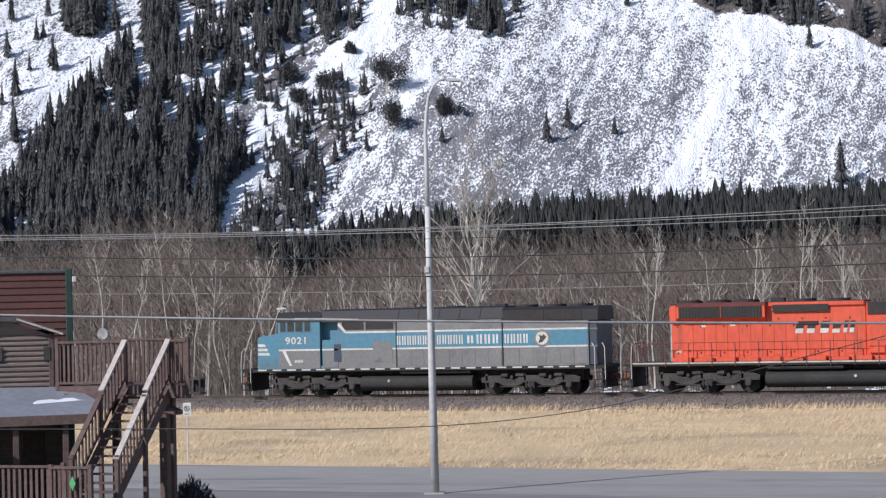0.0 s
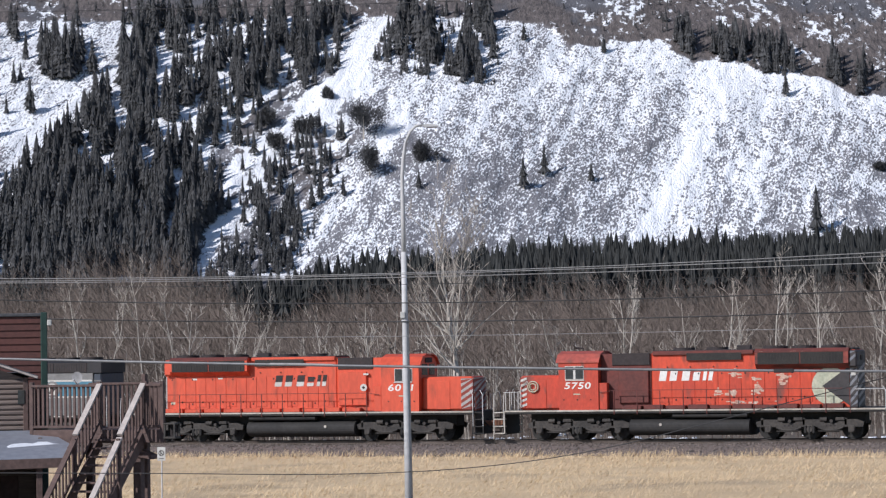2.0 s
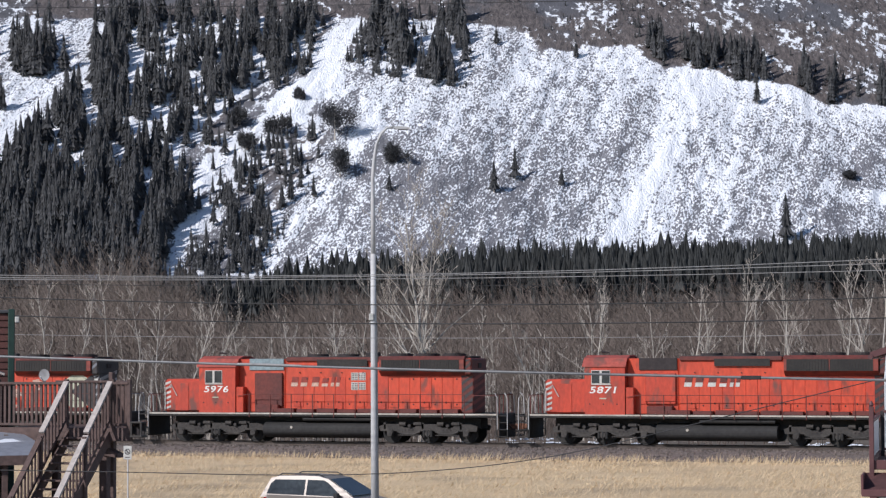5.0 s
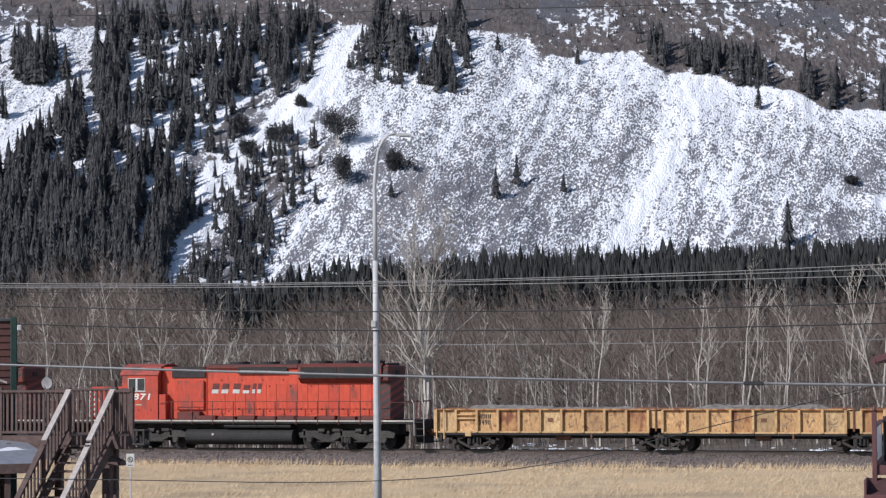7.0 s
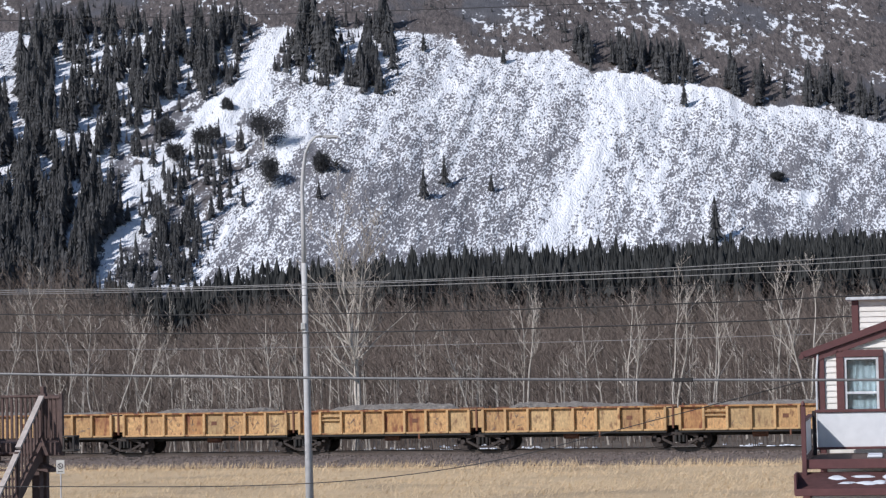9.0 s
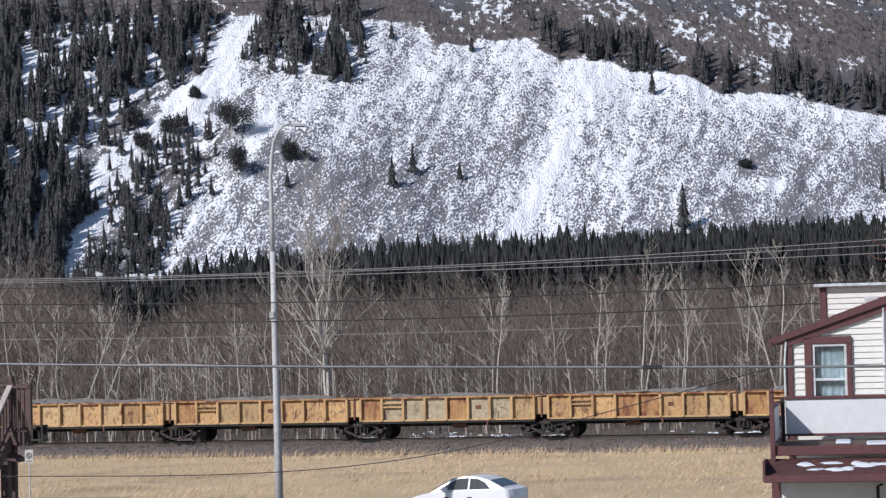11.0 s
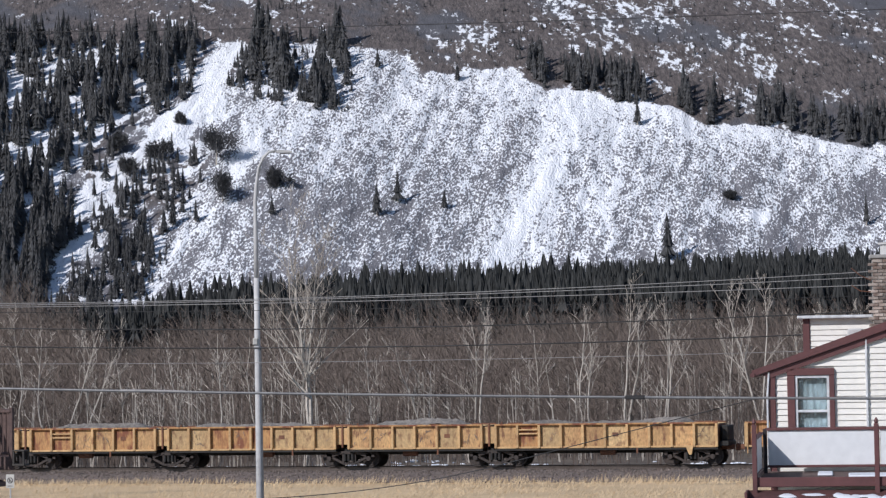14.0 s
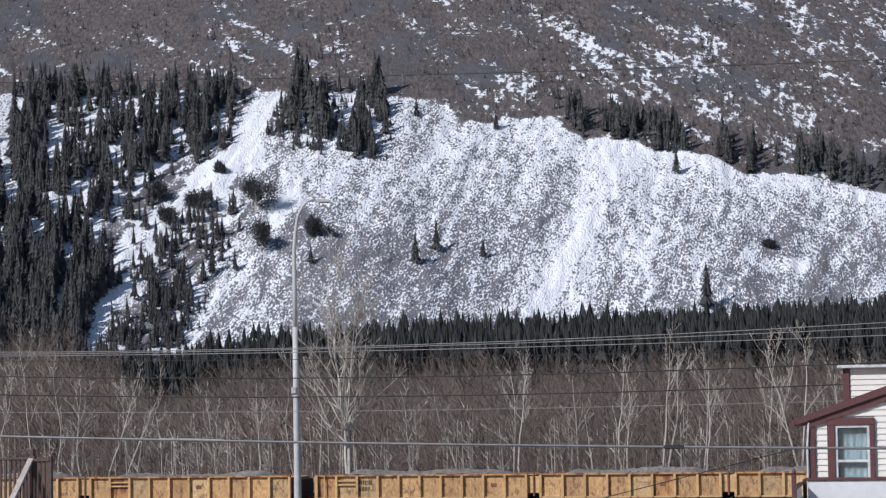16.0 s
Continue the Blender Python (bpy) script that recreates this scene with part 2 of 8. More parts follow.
def bulk_mesh(verts, faces, mat, smooth=False):
    """A mesh from numpy arrays of corners and triangles or quads."""
    me = bpy.data.meshes.new("mesh")
    verts, faces = np.asarray(verts, np.float32), np.asarray(faces, np.int32)
    n, w = faces.shape
    me.vertices.add(len(verts))
    me.vertices.foreach_set("co", verts.ravel())
    me.loops.add(n * w)
    me.loops.foreach_set("vertex_index", faces.ravel())
    me.polygons.add(n)
    me.polygons.foreach_set("loop_start", np.arange(n, dtype=np.int32) * w)
    me.polygons.foreach_set("use_smooth", np.full(n, smooth))
    me.update(calc_edges=True)
    me.materials.append(mat)
    return me


rng = np.random.default_rng(7)
LATTICE = rng.random((256, 256))


def cloud(x, y, octaves=3, seed=0):
    """Smooth random values about 0.5 over a plane."""
    x, y = np.asarray(x, float) + seed * 17.3, np.asarray(y, float) + seed * 9.1
    total, weight = 0.0, 0.0
    for o in range(octaves):
        fx, fy = x * 2**o, y * 2**o
        ix, iy = np.floor(fx).astype(int), np.floor(fy).astype(int)
        tx, ty = fx - ix, fy - iy
        tx, ty = tx * tx * (3 - 2 * tx), ty * ty * (3 - 2 * ty)
        g = lambda i, j: LATTICE[(ix + i) % 256, (iy + j) % 256]
        total = total + 0.5**o * ((g(0, 0) * (1 - tx) + g(1, 0) * tx) * (1 - ty) + (g(0, 1) * (1 - tx) + g(1, 1) * tx) * ty)
        weight += 0.5**o
    return total / weight


def step(x, a, b):
    t = np.clip((np.asarray(x, float) - a) / (b - a), 0, 1)
    return t * t * (3 - 2 * t)


VALLEY = Matrix.Rotation(radians(VIEW), 4, "Z")  # frame of the far slope: across, away, up


# ---- far slope ----
def slope_height(across, away):
    """Height of the mountain side over the valley floor."""
    lie = away + 26 * (cloud(across / 120, away / 300, 2, 3) - 0.5) * step(away, 600, 760)
    toe = 0.10 * np.clip(lie - 560, 0, None)
    face = 0.50 * 14 * np.logaddexp(0, (lie - 772) / 14)
    bench = -0.08 * np.clip(lie - 960, 0, None)
    return 0.3 + toe * step(lie, 540, 640) + face + bench


TALUS_TOP = ((-30, -8, 10, 31, 55, 60, 64, 80, 101, 106, 115, 134, 146, 167, 181, 198, 214, 238, 330), (137, 137, 137.5, 136, 133.3, 129.7, 125.5, 125.2, 127.2, 122.5, 118.3, 116.4, 111.5, 110, 102.6, 102.9, 99.8, 94, 84))
TALUS_LEFT = ((0, 34, 45, 61, 73, 84, 100, 112, 121, 137), (-66, -52, -49, -40, -33, -28, -24, -19, -6, -8))
WOOD_EDGE = ((0, 30, 40, 48, 56, 64, 72, 90, 103, 115, 129, 138), (-80, -98, -94, -86, -76, -84, -93, -82, -60, -42, -31, -25))
# lines along which snow lies thick: half width, then bearing and elevation of each bend
TONGUE = (5.5, (-14, 137), (-22, 129), (-25, 120), (-25, 114), (-33, 107), (-41, 102), (-46, 100))
TONGUE_TAIL = (3.2, (-46, 100), (-56, 91), (-66, 84), (-75, 76), (-78, 68))
LOW_STRIP = (3.0, (-73, 56), (-83, 49), (-87, 41), (-89, 34))
LONG_RUN = (3.4, (92, 44), (102, 61), (112, 75), (119, 85))
SHORT_RUN = (2.6, (140, 54), (139, 67), (144, 79))
LEFT_RUN = (3.0, (-51, 36), (-40, 52), (-28, 61), (-17, 72))
BUSH_SNOW = (3.4, (-19, 79), (-12, 87), (-3, 94))
HOLLOW = (2.6, (184, 68), (192, 64), (206, 64))
# clearings in the spruce wood: bearing, elevation
CLEARINGS = ((-55, 121), (-102, 122), (-104, 111), (-112, 82), (-68, 96), (-122, 101), (-62, 106), (-106, 90), (-87, 81), (-99, 70), (-127, 78), (-93, 98), (-79, 110), (-115, 60))


def along_line(u, v, line):
    """Nearness to a bent line, 0 on it and 1 at its half width."""
    wide, pts = line[0], line[1:]
    best = np.full(np.shape(u), 1e9)
    for (a, b), (c, d) in zip(pts, pts[1:]):
        f = np.clip(((u - a) * (c - a) + (v - b) * (d - b)) / ((c - a) ** 2 + (d - b) ** 2), 0, 1)
        best = np.minimum(best, np.hypot(u - a - f * (c - a), v - b - f * (d - b)))
    return best / wide


def zones(u, v):
    """Cover of the far slope by bearing u and elevation v (thousandths): snow, scrub, spruce density, spruce height."""
    u, v = np.asarray(u, float), np.asarray(v, float)
    fray = 1.5 * (cloud(u / 5, v / 5, 3, 33) - 0.5)
    lies = lambda line, soft=0.55: 1 - step(along_line(u, v, line) + fray, 1 - soft, 1 + soft)
    top = np.interp(u, *TALUS_TOP) + 3 * (cloud(u / 9, v * 0, 3, 5) - 0.5)
    left = np.interp(v, *TALUS_LEFT) + 9 * (cloud(u / 12, v / 9, 3, 6) - 0.5)
    wood = np.interp(v, *WOOD_EDGE) + 12 * (cloud(u / 10, v / 10, 2, 8) - 0.5)
    talus = step(u - left, -5, 5) * (1 - step(v - top, -0.8, 0.8))
    upper = step(v - np.where(u < -9, 138 + 0 * u, top), -1.2, 1.2)
    middle = (1 - talus) * (1 - upper) * step(u - wood, -4, 4)
    forest = (1 - talus) * (1 - upper) * (1 - step(u - wood, -4, 4))
    gully = v - (50 + (u + 181.6) * 1.06)
    chute = forest * step(gully, -4 + 10 * (cloud(u / 8, v / 8, 2, 11) - 0.5), 3) * (1 - step(gully, 78, 96)) * (1 - step(u, -124, -110))
    turn = np.radians(np.interp(u, (-60, 60, 160, 260), (46, 56, 64, 60)))
    along, across = np.cos(turn) * u + np.sin(turn) * v, np.sin(turn) * u - np.cos(turn) * v
    streak = cloud(across / 4.5, along / 34, 3, 2) - 0.5
    patch = cloud(u / 17, v / 15, 3, 4) - 0.5
    rim_snow = step(v - top, -16, -2) * step(u, 40, 110)
    snow = talus * (0.30 + 0.95 * streak + 0.55 * patch + 0.20 * step(v, 70, 112) + 0.40 * rim_snow - 0.16 * step(u, 170, 235) * (1 - step(v, 74, 92))
                    - 0.24 * (1 - step(np.hypot((u - 20) / 46, (v - 56) / 24), 0.6, 1.1)) - 0.16 * (1 - step(along_line(u, v, (9, (76, 44), (92, 80))), 0.5, 1.3)))
    snow = snow + talus * 0.22 * (1 - step(along_line(u, v, (22, (92, 44), (112, 75), (134, 112))), 0.3, 1.2))
    snow = snow + 0.75 * talus * lies(LONG_RUN) + 0.6 * talus * (lies(SHORT_RUN) + lies(LEFT_RUN) * 0.75 + lies(HOLLOW, 0.4)) + 0.8 * lies(BUSH_SNOW)
    thick = np.clip(lies(TONGUE, 0.35) + lies(TONGUE_TAIL) + lies(LOW_STRIP), 0, 1)
    snow = snow + middle * (0.34 + 1.5 * (cloud(u / 6, v / 5, 3, 29) - 0.5) + 1.3 * streak) + forest * (1 - chute) * (0.74 + 1.1 * patch) + chute * (0.62 + 0.9 * streak + 0.5 * patch)
    snow = snow + 0.95 * thick * (1 - upper)
    tilt = cloud((u - 0.9 * v) / 22, (0.6 * u + v) / 6, 4, 9) - 0.5
    knots = cloud(u / 30, v / 24, 2, 27) - 0.5
    snow = snow + upper * (-0.30 + 2.1 * tilt + 0.9 * knots)
    scrub = np.clip(upper + (0.85 * step(cloud(u / 9, v / 7, 3, 30), 0.48, 0.60)) * middle * (1 - thick) + 0.5 * forest * (1 - chute), 0, 1)
    grove = (step(u, -8, -5) * (1 - step(u, 30, 37)) * step(v, 108 - 0.1 * u, 113) * (1 - step(v - top, 0, 3))) * (0.35 + 0.65 * step(cloud(u / 6, v / 12, 2, 28), 0.42, 0.58)) * (0.8 + 0.2 * (1 - step(u, 6, 14)))
    rim = step(u, 101, 106) * step(v - top, -1.0, 1.0) * (1 - step(v - top, 7, 13)) * step(cloud(u / 7, v / 30, 2, 14), 0.28, 0.45)
    holes = np.ones_like(u)
    for i, (a, b) in enumerate(CLEARINGS):
        holes = holes * step(np.hypot((u - a) / (3.6 + 0.5 * (i % 4)), (v - b + 3) / (8.0 + 0.7 * (i % 5))) + 0.5 * fray, 0.7, 1.15)
    dense = forest * (1 - 0.97 * chute) * (0.14 + 0.62 * step(cloud(u / 6, v / 9, 3, 15), 0.40, 0.56)) * (0.75 + 0.45 * step(110 - v, -10, 40)) * (1 + 0.35 * step(v, 100, 116)) * (0.04 + 0.96 * holes)
    corner = chute * 0.7 * (1 - step(np.hypot((u + 146) / 10, (v - 121) / 9), 0.7, 1.1))
    sparse = middle * (1 - 0.97 * step(thick, 0.1, 0.5)) * (0.06 + 0.30 * step(cloud(u / 6, v / 8, 2, 16), 0.46, 0.62)) * (1 + 2.4 * (1 - step(v, 50, 66)))
    below = lies((4.2, (-70, 51), (-82, 43), (-86, 34)), 0.3) + lies((4.5, (-22, 121), (-22, 114), (-38, 99), (-70, 76)), 0.3)
    sparse = sparse * (1 - 0.9 * np.clip(below, 0, 1))
    dense = dense * (1 - 0.97 * np.clip(below + thick, 0, 1))
    far_few = upper * (0.05 + 0.30 * step(cloud(u / 14, v / 10, 2, 17), 0.52, 0.70))
    foot = 1 - step(v, 28, 33)
    snow = snow + 0.35 * rim + 0.45 * grove - 1.3 * foot
    scrub = np.maximum(scrub, foot)
    density = np.clip(dense + corner + sparse + 0.85 * grove + 0.62 * rim + far_few, 0, 1)
    tall = 13 * forest + 7.5 * middle + 16 * grove + 8.5 * rim + 2.6 * upper
    return np.clip(snow, -0.6, 1.4), scrub, density, np.clip(tall, 2.3, 17)


def slope_material():
    m = bpy.data.materials.new("snowy_talus")
    m.use_nodes = True
    n, k = m.node_tree.nodes, m.node_tree.links
    b = n["Principled BSDF"]
    b.inputs["Roughness"].default_value = 0.9
    place = n.new("ShaderNodeTexCoord")

    def dot(vector):
        d = n.new("ShaderNodeVectorMath")
        d.operation, d.inputs[1].default_value = "DOT_PRODUCT", vector
        k.new(place.outputs["Object"], d.inputs[0])
        return d.outputs["Value"]

    # down-slope grid: across the fall line, and along it at half scale
    grid = n.new("ShaderNodeCombineXYZ")
    k.new(dot((0.84, 0.0, -0.54)), grid.inputs[0])
    k.new(dot((0.34, 0.0, 0.53)), grid.inputs[1])

    def noise_at(size, detail, rough=0.6, stretch=(1, 1, 1), source=None, twist=0.0):
        t, s = n.new("ShaderNodeTexNoise"), n.new("ShaderNodeVectorMath")
        s.operation, s.inputs[1].default_value = "MULTIPLY", stretch
        t.inputs["Scale"].default_value, t.inputs["Detail"].default_value, t.inputs["Roughness"].default_value = size, detail, rough
        t.inputs["Distortion"].default_value = twist
        k.new(source or place.outputs["Object"], s.inputs[0])
        k.new(s.outputs[0], t.inputs["Vector"])
        return t.outputs["Fac"]

    def attribute(name):
        a = n.new("ShaderNodeAttribute")
        a.attribute_name = name
        return a.outputs["Fac"]

    def spread(src, a, c, low=0.0, high=1.0, smooth=False):
        r = n.new("ShaderNodeMapRange")
        r.interpolation_type = "SMOOTHSTEP" if smooth else "LINEAR"
        r.inputs["From Min"].default_value, r.inputs["From Max"].default_value = a, c
        r.inputs["To Min"].default_value, r.inputs["To Max"].default_value = low, high
        k.new(src, r.inputs["Value"])
        return r.outputs[0]

    def blend(fac, a, c):
        x = n.new("ShaderNodeMix")
        x.data_type = "RGBA"
        k.new(fac, x.inputs["Factor"])
        for s, v in ((x.inputs["A"], a), (x.inputs["B"], c)):
            if isinstance(v, tuple):
                s.default_value = (*v, 1)
            else:
                k.new(v, s)
        return x.outputs["Result"]

    # boulders: snow lies between and on them, in clumps drawn out down the slope
    boulders = noise_at(1.50, 2.5, 0.64, source=grid.outputs[0], twist=0.2)
    speck = n.new("ShaderNodeMath")
    speck.operation = "MULTIPLY_ADD"
    speck.inputs[1].default_value = 0.46
    k.new(attribute("snow"), speck.inputs[0])
    grain = n.new("ShaderNodeMix")
    k.new(attribute("scrub"), grain.inputs["Factor"])
    k.new(spread(boulders, 0.30, 0.70, 0.06, 0.94), grain.inputs["A"])
    k.new(spread(noise_at(0.42, 4.0, 0.7, (1, 0.5, 0.5)), 0.30, 0.70, 0.10, 0.90), grain.inputs["B"])
    # ledges and hollows a few metres wide
    ledge = n.new("ShaderNodeMath")
    ledge.operation, ledge.inputs[1].default_value = "MULTIPLY_ADD", 0.55
    k.new(spread(noise_at(0.30, 3.0, 0.6, source=grid.outputs[0], twist=0.6), 0.25, 0.75, -0.5, 0.5), ledge.inputs[0])
    k.new(grain.outputs["Result"], ledge.inputs[2])
    k.new(ledge.outputs[0], speck.inputs[2])
    cover = spread(speck.outputs[0], 0.575, 0.80, smooth=True)
    rock = blend(noise_at(1.3, 3.0), (0.075, 0.074, 0.086), (0.27, 0.265, 0.285))
    twigs = spread(noise_at(0.75, 5.0, 0.75, (1, 0.28, 0.28)), 0.34, 0.66)
    brush = blend(twigs, (0.040, 0.034, 0.034), (0.180, 0.152, 0.142))
    outcrop = spread(noise_at(0.035, 4.0, 0.6, (1, 0.5, 0.5)), 0.50, 0.62, smooth=True)
    crag = blend(noise_at(0.35, 4.0, 0.7, (1, 0.4, 0.4)), (0.034, 0.034, 0.040), (0.160, 0.158, 0.172))
    base = blend(attribute("scrub"), rock, blend(outcrop, brush, crag))
    k.new(blend(cover, base, (0.88, 0.895, 0.93)), b.inputs["Base Color"])
    bp = n.new("ShaderNodeBump")
    bp.inputs["Distance"].default_value = 1.2
    k.new(spread(attribute("scrub"), 0.0, 1.0, 0.9, 0.7), bp.inputs["Strength"])
    lift = n.new("ShaderNodeMix")
    lift.inputs["Factor"].default_value = 0.6
    k.new(noise_at(1.2, 2.0, 0.6, (1, 0.45, 0.45)), lift.inputs["A"])
    k.new(boulders, lift.inputs["B"])
    k.new(lift.outputs["Result"], bp.inputs["Height"])
    k.new(bp.outputs[0], b.inputs["Normal"])
    return m


def build_slope():
    bear = np.concatenate([np.arange(-0.60, -0.22, 0.012), np.arange(-0.22, 0.30, 0.00095), np.arange(0.30, 0.66, 0.012)])
    away = np.concatenate([np.arange(540, 770, 5), np.arange(770, 985, 0.95), np.arange(985, 1180, 2.2), np.arange(1180, 1500, 10)])
    b, d = np.meshgrid(bear, away)
    a = b * d
    z = slope_height(a, d)
    u, v = b * 1000, (z - EYE) / d * 1000
    snow, scrub, _, _ = zones(u, v)
    stones = step(d, 765, 790) * (1 - scrub)
    down, side = 0.54 * a + 0.42 * d, 0.84 * a - 0.27 * d
    z = z + stones * (1.7 * (cloud(side / 2.4, down / 4.2, 2, 21) - 0.5) + 2.4 * (cloud(side / 8, down / 26, 2, 22) - 0.5)) + step(d, 640, 800) * scrub * 2.4 * (cloud(a / 14, d / 14, 2, 23) - 0.5)
    h, w = b.shape
    i = np.arange(h * w).reshape(h, w)
    faces = np.stack([i[:-1, :-1], i[:-1, 1:], i[1:, 1:], i[1:, :-1]], -1).reshape(-1, 4)
    me = bulk_mesh(np.stack([a, d, z], -1).reshape(-1, 3), faces, slope_material(), True)
    for name, values in (("snow", snow), ("scrub", scrub)):
        me.attributes.new(name, "FLOAT", "POINT").data.foreach_set("value", values.ravel().astype(np.float32))
    ob = new("mountain_slope", me)
    ob.matrix_world = VALLEY
    tagged(ob, "snow-dusted grey talus slope of a mountain with brown scrub above", "mountain", kind="structure")


def spruce_template(seed, layers=7, points=9, slim=0.17):
    """Corners and triangles of one spruce, one metre high, with drooping ragged tiers."""
    r = np.random.default_rng(seed)
    vs, fs = [], []
    for q in range(5):
        ang = 2 * math.pi * q / 5
        vs.append((0.012 * math.cos(ang), 0.012 * math.sin(ang), 0.0))
    vs.append((0, 0, 0.95))
    fs += [(q, (q + 1) % 5, 5) for q in range(5)]
    for j in range(layers):
        low = 0.06 + 0.80 * (j / layers) + r.uniform(-0.02, 0.02)
        rad = slim * (1 - j / layers) ** 0.8 * r.uniform(0.75, 1.2) + 0.018
        tip = min(low + 0.30 * (1 - 0.55 * j / layers), 1.0)
        o = len(vs)
        vs.append((r.uniform(-0.01, 0.01), r.uniform(-0.01, 0.01), tip if j < layers - 1 else 1.0))
        for q in range(points * 2):
            ang = math.pi * q / points + r.uniform(-0.15, 0.15)
            s = rad * (r.uniform(0.75, 1.2) if q % 2 == 0 else r.uniform(0.5, 0.72))
            vs.append((s * math.cos(ang), s * math.sin(ang), low + (0.0 if q % 2 == 0 else 0.05) + r.uniform(-0.015, 0.015)))
        fs += [(o, o + 1 + q, o + 1 + (q + 1) % (points * 2)) for q in range(points * 2)]
    return np.array(vs), np.array(fs)


def scatter(templates, places, heights, widths, mat, name):
    """All copies of the templates joined into one mesh."""
    V, F, o = [], [], 0
    turns = rng.uniform(0, 6.28, len(places))
    pick = rng.integers(0, len(templates), len(places))
    for p, h, w, t, s in zip(places, heights, widths, turns, pick):
        vs, fs = templates[s]
        c, q = math.cos(t), math.sin(t)
        x, y = vs[:, 0] * c - vs[:, 1] * q, vs[:, 0] * q + vs[:, 1] * c
        V.append(np.stack([p[0] + x * w, p[1] + y * w, p[2] + vs[:, 2] * h], 1))
        F.append(fs + o)
        o += len(vs)
    ob = new(name, bulk_mesh(np.concatenate(V), np.concatenate(F), mat))
    ob.matrix_world = VALLEY
    return ob


AWAY = np.arange(560.0, 1450.0, 1.0)


def spot(u, v):
    """The place on the slope at a bearing and an elevation."""
    a = u / 1000 * AWAY
    el = (slope_height(a, AWAY) - EYE) / AWAY * 1000
    i = int(np.argmax(el >= v))
    return (a[i], AWAY[i], float(slope_height(a[i], AWAY[i])) - 0.3)


def build_forest():
    kinds = [spruce_template(s, 8, 8, 0.15 + 0.02 * (s % 4)) for s in range(10)]
    n = 34000
    u, v = rng.uniform(-215, 285, n), rng.uniform(26, 185, n)
    _, _, dens, tall = zones(u, v)
    keep = rng.random(n) < dens * 0.95
    u, v, tall = u[keep], v[keep], tall[keep]
    places = [spot(*p) for p in zip(u, v)]
    h = tall * rng.uniform(0.6, 1.25, len(u))
    tagged(scatter(kinds, places, h, h * rng.uniform(0.68, 1.08, len(u)), CONIFER, "spruce_forest"), "dark green spruce forest on the snowy slope", "forest", kind="stuff")
    # spruces at the foot of the slope
    n = 5600
    b, d = rng.uniform(-0.24, 0.31, n), rng.uniform(600, 745, n)
    crest = np.interp(b * 1000, (-240, -100, -60, -45, -20, 0, 30, 74, 100, 150, 182, 230, 265, 300), (30, 30, 31, 36, 40, 41, 43, 45, 46, 48, 50, 53, 55, 56))
    z = slope_height(b * d, d)
    h = np.clip(EYE + crest / 1000 * d - z - rng.uniform(0, 9, n) + 3.5 * (rng.random(n) > 0.85), 6, 26)
    tagged(scatter(kinds, np.stack([b * d, d, z - 0.3], 1), h, h * rng.uniform(0.75, 1.15, n), CONIFER_DARK, "spruce_belt"), "dense belt of dark spruces at the foot of the slope", "forest", kind="stuff")


# ---- valley floor ----
TRACK_Y, RAIL_Z, NEAR_SIDE = 119.5, 0.80, 118.04


def ground_z(y):
    return np.interp(y, (-1e5, 78, 96, 110, 114.6, 116.6, 122.4, 125, 131, 1e5), (0, 0.0, 0.16, 0.24, 0.28, 0.60, 0.60, 0.25, 0.3, 0.3))


def build_ground():
    """One sheet to the horizon: flat, then up to the railway bank."""
    ys = np.concatenate([[-4500, -800, -100, 0, 40], np.arange(60, 112, 2.0), np.arange(112, 126, 0.5), np.arange(126, 150, 4), [200, 400, 800, 1500, 4500]])
    xs = np.concatenate([[-4500, -1500, -500, -200], np.arange(-120, 60, 4.0), [100, 200, 500, 1500, 4500]])
    x, y = np.meshgrid(xs, ys)
    z = ground_z(y) + 0.10 * (cloud(x / 6, y / 6, 2, 31) - 0.5) * step(y, 79, 84) * (1 - step(y, 112, 114))
    h, w = x.shape
    i = np.arange(h * w).reshape(h, w)
    faces = np.stack([i[:-1, :-1], i[:-1, 1:], i[1:, 1:], i[1:, :-1]], -1).reshape(-1, 4)
    me = bulk_mesh(np.stack([x, y, z], -1).reshape(-1, 3), faces, GRASS_SOIL)
    me.materials.append(BALLAST)
    me.materials.append(SOIL)
    mid = (y[:-1, :-1] + y[1:, 1:]).ravel() / 2
    me.polygons.foreach_set("material_index", np.where(mid < 112.8, 0, np.where(mid < 124.8, 1, 2)).astype(np.int32))
    tagged(new("ground", me), "dry tan grass field, gravel bank and brown woodland floor", "ground", kind="structure")


